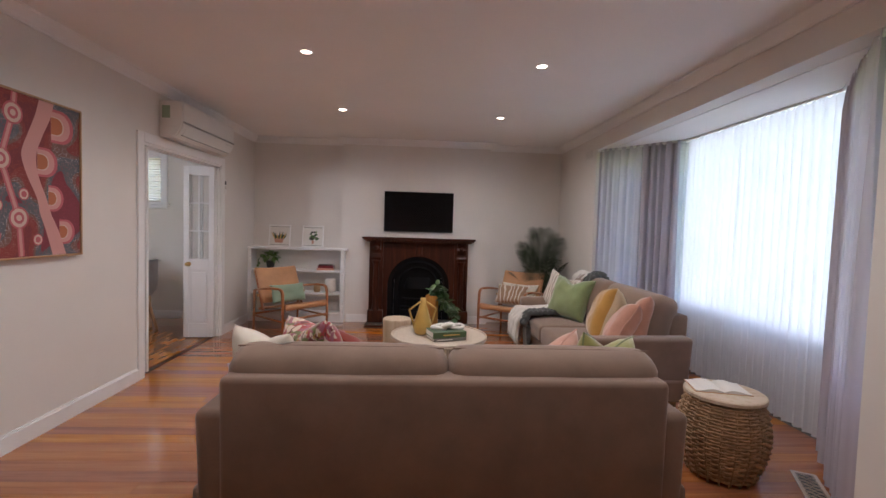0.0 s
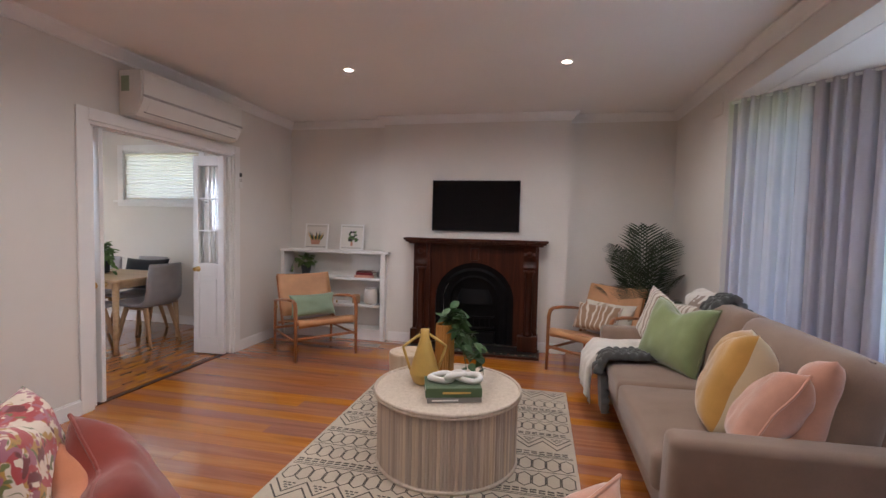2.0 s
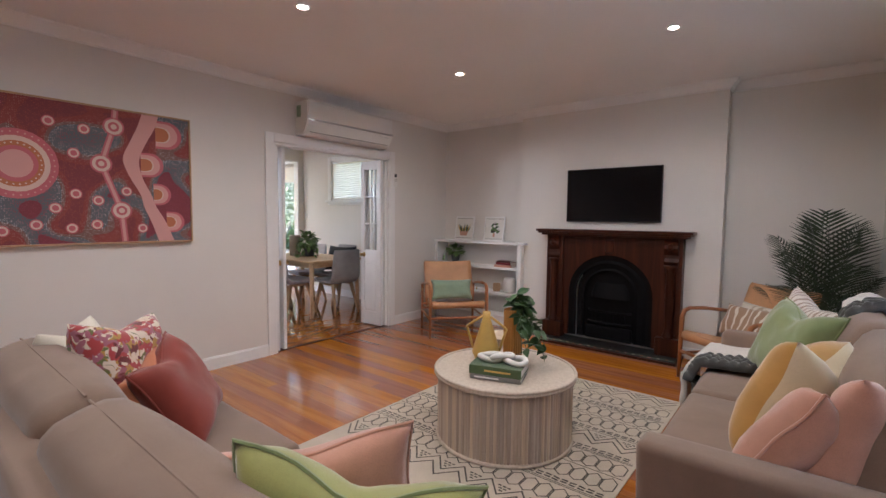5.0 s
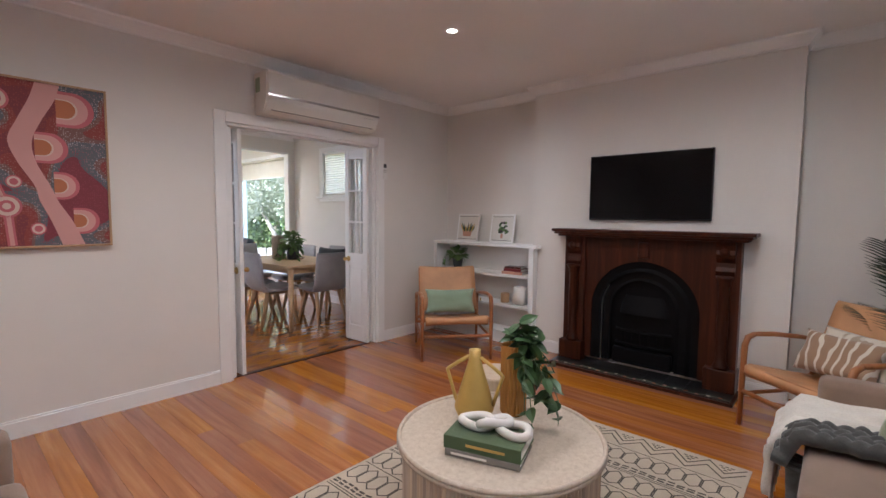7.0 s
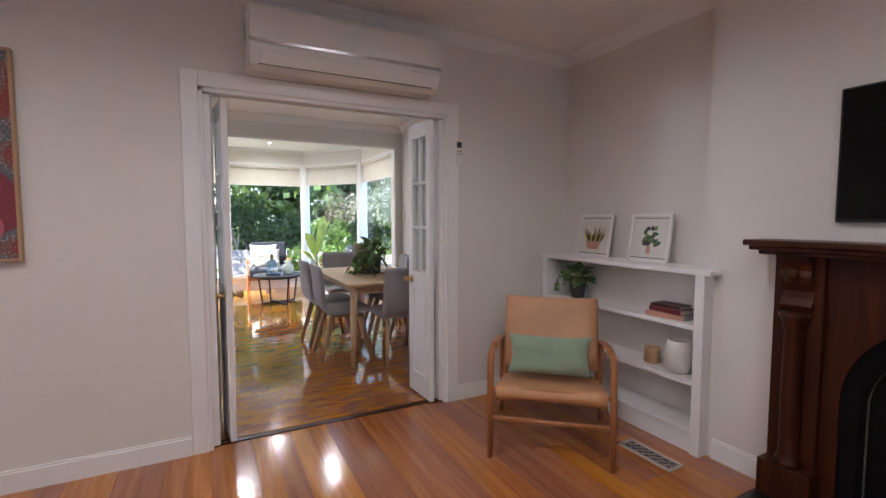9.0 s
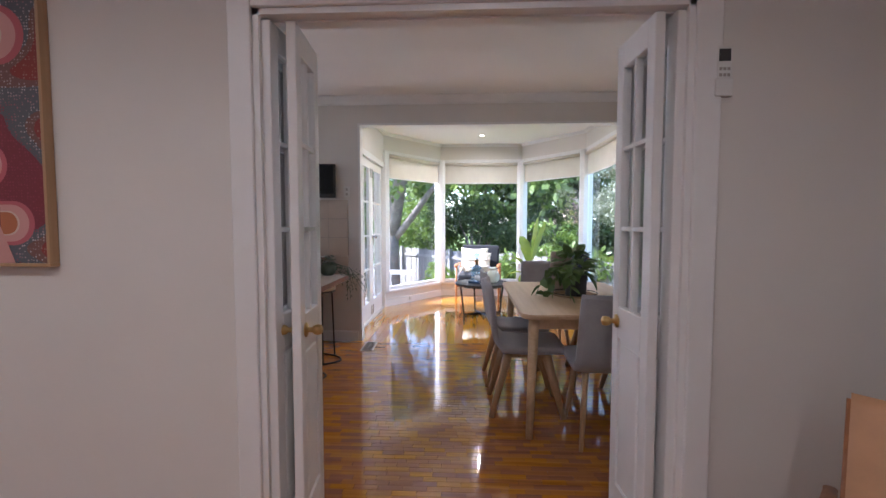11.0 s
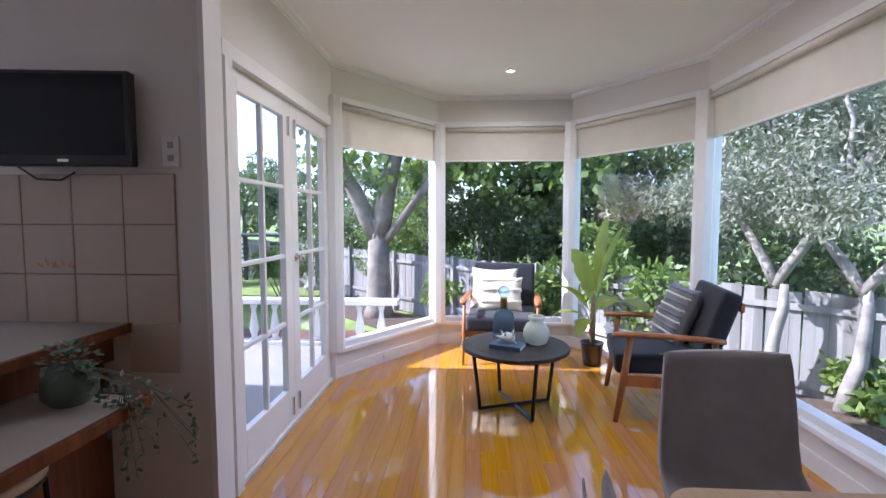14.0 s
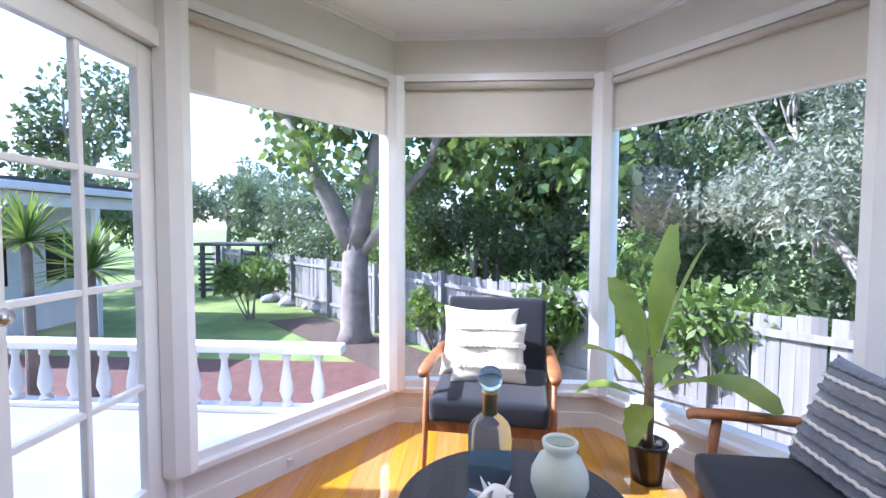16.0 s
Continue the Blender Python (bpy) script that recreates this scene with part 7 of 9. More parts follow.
part("wall_arm", boxes((0.0, 0.075, -0.05, 0.05, -0.05, 0.05), bevel=0.004), M["black"], kt)
bm = bmesh.new()
part("cable", tube(bm, [(0.06, -0.24, 0.05), (0.04, -0.275, -0.05), (0.03, -0.265, -0.16), (0.03, -0.18, -0.215), (0.03, -0.08, -0.22), (0.03, -0.02, -0.19)], 0.004, 6), M["black"], kt)
po = thing("power_outlet", pose(DX0, 3.79, 1.60), "white double power outlet on the kitchen wall", "outlet")
part("plate", boxes((0, 0.009, -0.035, 0.035, -0.06, 0.06), bevel=0.003), M["whiteplastic"], po)
for z in (-0.025, 0.025):
    part("socket", boxes((0.009, 0.0105, -0.012, 0.012, z - 0.012, z + 0.012)), M["laminate"], po)


def bar_stool(m):
    s = thing("bar_stool", m, "backless bar stool with round timber seat and black steel legs", "stool", "breakfast bar stools")
    bm = bmesh.new()
    lathe(bm, [(0.14, 0.655), (0.152, 0.66), (0.155, 0.675), (0.15, 0.688), (0.12, 0.684), (0.0005, 0.680)], 32, cap=False)
    part("seat", bm, M["oak"], s, smooth=True)
    bm = bmesh.new()
    part("seat_ring", tube(bm, [(0.145 * math.cos(2 * math.pi * i / 32), 0.145 * math.sin(2 * math.pi * i / 32), 0.65) for i in range(32)], 0.008, 6, True), M["blackmetal"], s)
    for k in (-1, 1):
        bm = bmesh.new()
        pts = [(k * 0.13, -0.07, 0.65), (k * 0.20, -0.22, 0.02), (k * 0.20, -0.215, 0.009)] + [(k * 0.20 * math.cos(t), -0.20 + 0.40 * math.sin(t), 0.009) for t in [0.35 + 0.28 * q for q in range(5)]]
        part("hairpin_leg", tube(bm, pts, 0.0075, 6), M["blackmetal"], s)
        bm = bmesh.new()
        part("hairpin_leg", tube(bm, [(k * 0.12, 0.08, 0.65), (k * 0.145, 0.09, 0.01)], 0.0075, 6), M["blackmetal"], s)
    bm = bmesh.new()
    part("foot_rail", tube(bm, [(-0.18, -0.18, 0.24), (0, -0.18, 0.24), (0.18, -0.18, 0.24)], 0.0065, 6), M["blackmetal"], s)
    bm = bmesh.new()
    part("base_bar", tube(bm, [(0.20 * math.cos(t), -0.20 + 0.40 * math.sin(t), 0.009) for t in [1.40 + 0.07 * q for q in range(6)]], 0.0075, 6), M["blackmetal"], s)
    return s


bar_stool(pose(-4.15, 3.70, 0, 0, 0, 10))
bar_stool(pose(-4.63, 3.70, 0, 0, 0, -4))

ty = thing("serving_tray", pose(-3.98, 3.27, 0.92, 0, 0, 8), "black and timber serving tray on the kitchen worktop", "tray")
part("base", boxes((-0.26, 0.26, -0.15, 0.15, 0.0, 0.012), bevel=0.003), M["oakleg"], ty)
part("edge", boxes((-0.26, 0.26, -0.15, -0.142, 0.012, 0.03), (-0.26, 0.26, 0.142, 0.15, 0.012, 0.03), (-0.26, -0.252, -0.142, 0.142, 0.012, 0.03), (0.10, 0.26, 0.1505, 0.153, 0.0, 0.03), (0.252, 0.26, -0.142, 0.142, 0.012, 0.03), bevel=0.002), M["black"], ty)
mg = thing("magazine", pose(-3.90, 3.27, 0.933, 0, 0, 12), "open magazine with white pages lying on the tray", "magazine")
for s in (-1, 1):
    bm = bmesh.new()
    rows = [[bm.verts.new((s * 0.19 * t, y, 0.002 + 0.03 * math.sin(math.pi * t) * (1 - 0.4 * t))) for y in (-0.12, 0.12)] for t in [i / 8 for i in range(9)]]
    for a, b in zip(rows, rows[1:]):
        bm.faces.new((a[0], b[0], b[1], a[1]))
    part("page", bm, M["paper"], mg, smooth=True)
wp = thing("timber_pot", pose(-4.08, 3.43, 0.932), "small turned timber pot on the tray", "pot")
bm = bmesh.new()
part("body", lathe(bm, [(0.027, 0), (0.03, 0.004), (0.03, 0.07), (0.026, 0.072), (0.024, 0.06)], 20, cap=False), M["oakleg"], wp, smooth=True)
lv = thing("potted_lavender", pose(-4.18, 3.31, 0.932), "lavender in a white pot on the tray", "plant")
bm = bmesh.new()
part("pot", lathe(bm, [(0.048, 0), (0.058, 0.10), (0.054, 0.102), (0.047, 0.085), (0.0005, 0.085)], 24, cap=False), M["plaster"], lv, smooth=True)
bm = bmesh.new()
bushy(bm, (0, 0, 0.11), 0.06, 110, 0.04, 5, 0.1)
part("foliage", bm, M["leaf"], lv)
bm = bmesh.new()
rn = random.Random(12)
for _ in range(40):
    a, r = rn.uniform(0, 6.28), rn.uniform(0, 0.06)
    limb(bm, (r * 0.6 * math.cos(a), r * 0.6 * math.sin(a), 0.13), (r * math.cos(a), r * math.sin(a), 0.18 + rn.uniform(0, 0.03)), 0.004, 0.003, 5)
M["lavender"] = surface("lavender_flower", (0.12, 0.10, 0.18), 0.9, 0.2)
part("flowers", bm, M["lavender"], lv)
M["cglass"] = glass_mat("clear_glass", (0.93, 0.95, 0.95))
cf = thing("glass_carafe", pose(-5.19, 2.74, 0.938), "clear glass carafe with a cork stopper on a board", "carafe")
bm = bmesh.new()
part("body", lathe(bm, [(0.07, 0), (0.078, 0.01), (0.078, 0.10), (0.06, 0.14), (0.045, 0.16), (0.045, 0.20)], 28, cap=False), M["cglass"], cf, smooth=True)
bm = bmesh.new()
part("stopper", lathe(bm, [(0.042, 0.19), (0.05, 0.2), (0.05, 0.235), (0.045, 0.24)], 20), M["oakleg"], cf, smooth=True)
bm = bmesh.new()
part("handle", tube(bm, [(0, 0.044, 0.18), (0, 0.09, 0.175), (0, 0.115, 0.13), (0, 0.10, 0.08), (0, 0.077, 0.06)], 0.006, 8), M["black"], cf)
cb = thing("chopping_board", pose(-5.19, 2.74, 0.9205), "small round timber board on the bench", "board")
bm = bmesh.new()
part("board", lathe(bm, [(0.12, 0), (0.125, 0.004), (0.125, 0.013), (0.12, 0.017)], 32), M["oakleg"], cb)
hp = thing("trailing_plant", pose(-4.93, 3.70, 0.76), "string-of-pearls style trailing plant in a green glass pot on the bar", "plant")
bm = bmesh.new()
M["greenpot"] = surface("green_glazed_pot", (0.10, 0.13, 0.09), 0.3, 0.1)
part("pot", lathe(bm, [(0.05, 0), (0.075, 0.03), (0.075, 0.08), (0.055, 0.12), (0.05, 0.12), (0.05, 0.1), (0.0005, 0.1)], 24, cap=False), M["greenpot"], hp, smooth=True)
bm = bmesh.new()
rn = random.Random(6)
M["dusty"] = surface("dusty_green_leaf", (0.12, 0.17, 0.12), 0.6, 0.2)
bushy(bm, (0, 0, 0.13), 0.08, 140, 0.022, 2, 0.2)
for k in range(14):
    a = rn.uniform(-0.6, 1.9)
    q = (-0.02 + 0.10 * math.cos(a) - 0.05, 0.23 * abs(math.sin(a)) + 0.13, rn.uniform(-0.25, 0.02))
    p = (0.03 * math.cos(a), 0.05, 0.12)
    tube(bm, [p, ((p[0] + q[0]) / 2, 0.20, 0.07), q], 0.0018, 4)
    for t in range(14):
        u = t / 13
        c = Vector(p).lerp(Vector(q), u)
        c.y = p[1] + (q[1] - p[1]) * min(1, 1.6 * u)
        leaf(bm, Matrix.Translation(c) @ pose(0, 0, 0, rn.uniform(-90, 90), rn.uniform(-90, 90), rn.uniform(0, 360)), 0.024, 0.013, 0.2, 0.2, 2)
part("foliage", bm, M["dusty"], hp)

cl = thing("ceiling_light", pose(-4.95, 1.72, CEIL), "round white ceiling fitting in the kitchen", "ceiling light")
bm = bmesh.new()
part("body", lathe(bm, [(0.12, -0.001), (0.12, -0.02), (0.09, -0.05), (0.0005, -0.06)], 32, cap=False), M["whiteplastic"], cl, smooth=True)
for x, y in ((-5.75, 2.05), (-5.75, 1.2)):
    downlight(x, y, KW[3] + 0.02, 0, False, "kitchen downlights")

# ---------------------------------------------------------------- sunroom
for x, y in ((-7.63, 5.30), (-6.17, 4.69), (-6.20, 5.94)):
    downlight(x, y, BAY_CEIL, 10.0, True, "sunroom downlights")
M["greyknit"] = fabric("grey_knit", (0.17, 0.18, 0.20), 0.2, 200, 0.95, 0.3, (0.26, 0.26, 0.27), 0.9)
M["bluebook"] = fabric("blue_book_cloth", (0.05, 0.10, 0.17), 0.1, 900)


def retro_chair(m, label):
    c = thing("wooden_armchair", m, label, "armchair", "pair of sunroom armchairs")
    W = 0.335
    for s in (-1, 1):
        bm = bmesh.new()
        tube(bm, [(s * W, -0.33, 0), (s * W, -0.285, 0.30), (s * W, -0.25, 0.575)], [0.016, 0.024, 0.020], 10, flat=0.7)
        part("front_leg", bm, M["teak"], c, smooth=True)
        bm = bmesh.new()
        tube(bm, [(s * W, 0.31, 0), (s * W, 0.27, 0.30), (s * W, 0.24, 0.57)], [0.016, 0.024, 0.020], 10, flat=0.7)
        part("back_leg", bm, M["teak"], c, smooth=True)
        bm = bmesh.new()
        rows = []
        for y, w, z in ((-0.36, 0.020, 0.575), (-0.34, 0.032, 0.585), (-0.2, 0.036, 0.592), (0.0, 0.030, 0.590), (0.2, 0.025, 0.583), (0.30, 0.018, 0.576)):
            rows.append([bm.verts.new((s * W + dx, y, z + dz)) for dx, dz in ((-w, 0), (-w * 0.8, 0.014), (w * 0.8, 0.014), (w, 0), (w * 0.7, -0.014), (-w * 0.7, -0.014))])
        for a, b in zip(rows, rows[1:]):
            for q in range(6):
                bm.faces.new((a[q], b[q], b[(q + 1) % 6], a[(q + 1) % 6]))
        bm.faces.new(rows[0])
        bm.faces.new(list(reversed(rows[-1])))
        bmesh.ops.recalc_face_normals(bm, faces=bm.faces[:])
        part("armrest", bm, M["teak"], c, smooth=True)
        part("side_rail", boxes((s * W - 0.014, s * W + 0.014, -0.28, 0.27, 0.25, 0.325), bevel=0.004), M["teak"], c)
    part("front_rail", boxes((-W + 0.014, W - 0.014, -0.292, -0.268, 0.25, 0.325), bevel=0.004), M["teak"], c)
    part("rear_rail", boxes((-W + 0.014, W - 0.014, 0.24, 0.264, 0.25, 0.325), bevel=0.004), M["teak"], c)
    part("seat_cushion", pad(0.62, 0.60, 0.13, 0.035, 0.02), M["darkfab"], c, smooth=True, m=pose(0, -0.04, 0.395, 3, 0, 0))
    part("back_cushion", pad(0.62, 0.50, 0.11, 0.035, 0.015), M["darkfab"], c, smooth=True, m=pose(0, 0.275, 0.64, 72, 0, 0))
    for x in (-0.15, 0.15):
        for y, z in ((0.195, 0.70), (0.165, 0.58)):
            bm = bmesh.new()
            lathe(bm, [(0.013, 0), (0.011, 0.006), (0.001, 0.008)], 12, pose(x, y - 0.005, z, 72, 0, 0))
            part("button", bm, M["darkfab"], c, smooth=True)
    part("back_rail", boxes((-0.31, 0.31, 0.30, 0.32, 0.36, 0.42), bevel=0.004), M["teak"], c)
    part("back_rail", boxes((-0.31, 0.31, 0.385, 0.405, 0.76, 0.82), bevel=0.004), M["teak"], c)
    return c


retro_chair(pose(-7.99, 5.27, 0, 0, 0, 83), "timber-framed armchair with charcoal cushions by the garden window")
retro_chair(pose(-6.85, 6.31, 0, 0, 0, -11.5), "timber-framed armchair with charcoal cushions beside the banana plant")


def fringed(m, w, h, t, seed, label):
    p = thing("fringed_pillow", m, label, "pillow", "sunroom pillows")
    part("cover", pillow(w, h, t, seed), M["cream"], p, smooth=True)
    rn = random.Random(int(seed))
    for v in (0.30, 0.62, 0.90):
        bm = bmesh.new()
        for i in range(46):
            u = 2 * i / 45 - 1
            y = -t / 2 * ((1 - u ** 4) * (1 - (2 * v - 1) ** 4)) ** 0.55
            limb(bm, (u * w * 0.47, y - 0.002, v * h + 0.012), (u * w * 0.47 + rn.uniform(-0.006, 0.006), y - 0.016, v * h - 0.02), 0.006, 0.003, 5)
        part("fringe", bm, M["whitethrow"], p)


fringed(pose(-7.90, 5.24, 0.445, -24, 0, 86), 0.44, 0.36, 0.14, 3.0, "cream pillow with fringed rows on the timber armchair")
throw_pillow(pose(-8.01, 5.18, 0.455, -20, 0, 80), 0.46, 0.42, 0.13, "cream", "plain cream linen pillow behind a fringed one", 17.0)
gp = thing("throw_pillow", pose(-6.93, 6.36, 0.45, -20, 0, -4), "grey knitted pillow with pale ribbed stripes on the armchair", "pillow", "sunroom pillows")
part("cover", pillow(0.47, 0.44, 0.15, 19.0), M["greyknit"], gp, smooth=True)
for k in range(9):
    v = 0.1 + 0.1 * k
    bm = bmesh.new()
    pts = []
    for i in range(40):
        u = 1.9 * i / 39 - 0.95
        vv = 2 * v - 1
        th = ((1 - u ** 4) * (1 - vv ** 4)) ** 0.55
        wr = 0.10 * noise.noise(Vector((u * 2.2 + 19, vv * 2.2, -1 + 19)))
        ear = 0.06 * noise.noise(Vector((u * 1.3 + 19, vv * 1.3, 3.0 + 19)))
        pts.append((u * 0.235 * (1 - 0.1 * (1 - vv * vv) * abs(u) ** 3), -0.075 * th * (1 + wr) + ear * 0.235 - 0.003, v * 0.44 + 0.003 * math.sin(i * 1.7)))
    part("rib", tube(bm, pts, 0.0075, 6), M["whitethrow"] if k % 2 else M["greyknit"], gp, smooth=True)

# dark round coffee table and what stands on it
rt = thing("round_coffee_table", pose(-6.80, 5.28, 0), "low round black timber coffee table on crossed steel legs", "coffee table")
M["blackwood"] = wood("black_stained_timber", ((0.018, 0.016, 0.016), (0.034, 0.031, 0.030), (0.055, 0.05, 0.048)), "x", 0.45)
bm = bmesh.new()
part("tabletop", lathe(bm, [(0.36, 0.418), (0.374, 0.424), (0.376, 0.446), (0.372, 0.45), (0.30, 0.449), (0.297, 0.4475), (0.293, 0.449), (0.0005, 0.449)], 56, cap=False), M["blackwood"], rt)
bm = bmesh.new()
part("apron_ring", tube(bm, [(0.30 * math.cos(2 * math.pi * i / 48), 0.30 * math.sin(2 * math.pi * i / 48), 0.408) for i in range(48)], 0.010, 6, True), M["blackmetal"], rt)
for k in range(2):
    a = radians(20 + 90 * k)
    d = Vector((math.cos(a), math.sin(a), 0))
    for s in (-1, 1):
        bm = bmesh.new()
        tube(bm, [d * s * 0.315 + Vector((0, 0, 0.405)), d * s * 0.265 + Vector((0, 0, 0.012))], 0.0125, 4)
        part("leg", bm, M["blackmetal"], rt)
    bm = bmesh.new()
    tube(bm, [d * -0.27 + Vector((0, 0, 0.012 + 0.004 * k)), d * 0.27 + Vector((0, 0, 0.012 + 0.004 * k))], 0.0125, 4)
    part("foot_bar", bm, M["blackmetal"], rt)


def tinted(name, col):
    m, nodes, links, b = _mat(name)
    b.inputs["Base Color"].default_value = (*col, 1)
    b.inputs["Transmission Weight"].default_value = 0.9
    b.inputs["Roughness"].default_value = 0.04
    b.inputs["IOR"].default_value = 1.07
    vec = _coords(nodes, links, (1, 1, 1))
    _bump(nodes, links, b, _noise(nodes, links, vec, 25, 2.0), 0.1, 0.002)
    return m


M["bluglass"] = tinted("blue_glass", (0.50, 0.74, 0.92))
bt = thing("blue_glass_bottle", pose(-6.98, 5.21, 0.4495) @ Matrix.Diagonal((1.25, 1.25, 1.25, 1)), "blue glass bottle with a brass neck and ball stopper", "bottle")
bm = bmesh.new()
part("body", lathe(bm, [(0.055, 0), (0.062, 0.008), (0.063, 0.12), (0.055, 0.15), (0.03, 0.172), (0.02, 0.18)], 32, cap=False), M["bluglass"], bt, smooth=True)
bm = bmesh.new()
part("neck", lathe(bm, [(0.021, 0.176), (0.021, 0.235), (0.024, 0.238), (0.024, 0.243)], 24), M["brass"], bt, smooth=True)
bm = bmesh.new()
part("stopper", lathe(bm, [(0.008, 0.243)] + [(0.036 * math.sin(math.pi * t), 0.279 - 0.036 * math.cos(math.pi * t)) for t in [0.08 + 0.9 * k / 10 for k in range(11)]], 24), M["bluglass"], bt, smooth=True)
M["milk"] = cloth_mat("frosted_white_glass", (0.80, 0.83, 0.72), 0.35)
wvz = thing("white_glass_vase", pose(-6.83, 5.43, 0.4495), "squat frosted white glass vase with a wide lip", "vase")
bm = bmesh.new()
part("body", lathe(bm, [(0.055, 0), (0.075, 0.012), (0.092, 0.06), (0.090, 0.10), (0.068, 0.145), (0.048, 0.16), (0.046, 0.168), (0.055, 0.18), (0.058, 0.198), (0.052, 0.203), (0.046, 0.195)], 36, cap=False), M["milk"], wvz, smooth=True)
book("book", pose(-6.72, 5.22, 0.4495, 0, 0, 68), 0.22, 0.16, 0.03, M["bluebook"], "blue cloth book lying on the round table")
sh = thing("sea_shell", pose(-6.72, 5.22, 0.480), "spiky pale sea shell resting on the blue book", "shell")
bm = bmesh.new()
lathe(bm, [(0.012, -0.055), (0.032, -0.03), (0.04, 0.0), (0.03, 0.03), (0.012, 0.055), (0.002, 0.075)], 16, pose(0, 0, 0.038, 80, 0, 30))
part("whorl", bm, M["plaster"], sh, smooth=True)
rn = random.Random(9)
for k in range(13):
    a, b_ = rn.uniform(0, 360), rn.uniform(-0.04, 0.05)
    mm_ = pose(0, 0, 0.038, 80, 0, 30)
    p = mm_ @ Vector((0.025 * math.cos(radians(a)), 0.025 * math.sin(radians(a)), b_))
    q = mm_ @ Vector((0.066 * math.cos(radians(a)), 0.066 * math.sin(radians(a)), b_ * 1.3))
    q.z = max(q.z, 0.004)
    bm = bmesh.new()
    part("spike", limb(bm, p, q, 0.009, 0.002, 6), M["plaster"], sh, smooth=True)

# banana plant
m, nodes, links, b = _mat("banana_leaf")
vec = _coords(nodes, links, (1, 1, 1))
links.new(_ramp(nodes, links, _noise(nodes, links, vec, 6, 3), [(0.3, (0.13, 0.21, 0.035)), (0.7, (0.30, 0.36, 0.06))]), b.inputs["Base Color"])
b.inputs["Roughness"].default_value = 0.4
tr_ = nodes.new("ShaderNodeBsdfTranslucent")
tr_.inputs[0].default_value = (0.40, 0.50, 0.06, 1)
mx = nodes.new("ShaderNodeMixShader")
mx.inputs[0].default_value = 0.35
links.new(b.outputs[0], mx.inputs[1])
links.new(tr_.outputs[0], mx.inputs[2])
links.new(mx.outputs[0], nodes["Material Output"].inputs[0])
M["banana"] = m
bp = thing("banana_plant", pose(-7.79, 6.08, 0), "artificial banana palm in a dark bronze pot by the window", "plant")
M["bronze"] = surface("bronze_pot", (0.07, 0.06, 0.055), 0.3, 0.15, 10, 60, 0.05, 0.7)
bm = bmesh.new()
part("pot", lathe(bm, [(0.075, 0), (0.10, 0.19), (0.105, 0.195), (0.105, 0.21), (0.095, 0.21), (0.09, 0.17), (0.0005, 0.17)], 32, cap=False), M["bronze"], bp, smooth=True)
bm = bmesh.new()
part("soil", lathe(bm, [(0.0005, 0.175), (0.09, 0.172)], 20, cap=False), M["soil"], bp)
M["stalk"] = surface("banana_stalk", (0.22, 0.17, 0.09), 0.7, 0.25, 30, 90, 0.3)
bm = bmesh.new()
part("stalk", tube(bm, [(0, 0, 0.16), (0.005, 0.0, 0.35), (-0.005, 0.005, 0.52), (0, 0, 0.66)], [0.024, 0.03, 0.024, 0.014], 10), M["stalk"], bp, smooth=True)
for a, el, L, w, z, dr in ((100, 84, 0.86, 0.22, 0.50, 0.05), (60, 76, 0.78, 0.25, 0.52, 0.12), (200, 70, 0.66, 0.18, 0.48, 0.30), (300, 50, 0.56, 0.14, 0.46, 0.5), (20, 34, 0.74, 0.22, 0.46, 0.6), (140, 34, 0.55, 0.13, 0.44, 0.7), (250, 22, 0.42, 0.12, 0.42, 0.8), (330, 20, 0.46, 0.11, 0.40, 0.8)):
    bm = bmesh.new()
    rows = []
    n = 12
    ca, sa = math.cos(radians(a)), math.sin(radians(a))
    for i in range(n + 1):
        s = i / n
        e = radians(el) - dr * 1.6 * s * s
        if i == 0:
            p = Vector((0, 0, z))
        else:
            p = p + Vector((ca * math.cos(e), sa * math.cos(e), math.sin(e))) * L / n
        hw = w / 2 * (max(0.0, math.sin(math.pi * max(0, (s - 0.22) / 0.8))) ** 0.6 if s > 0.22 else 0.0) + 0.006
        side = Vector((-sa, ca, 0))
        rip = 1 + 0.12 * math.sin(i * 2.3 + a)
        rows.append([bm.verts.new(p + side * x * hw * rip + Vector((0, 0, 0.25 * hw * abs(x)))) for x in (-1, -0.5, 0, 0.5, 1)])
    for r0, r1 in zip(rows, rows[1:]):
        for q in range(4):
            bm.faces.new((r0[q], r0[q + 1], r1[q + 1], r1[q]))
    part("leaf", bm, M["banana"], bp, smooth=True)

for x, y, z, a in ((-7.75, 4.17, 0.06, 34.9), (-8.395, 4.85, 0.11, 90)):
    ou = thing("skirting_outlet", pose(x, y, z, 0, 0, a), "small white outlet on the skirting under the window", "outlet")
    part("plate", boxes((-0.03, 0.03, -0.03, 0.0, -0.02, 0.02), bevel=0.003), M["whiteplastic"], ou)

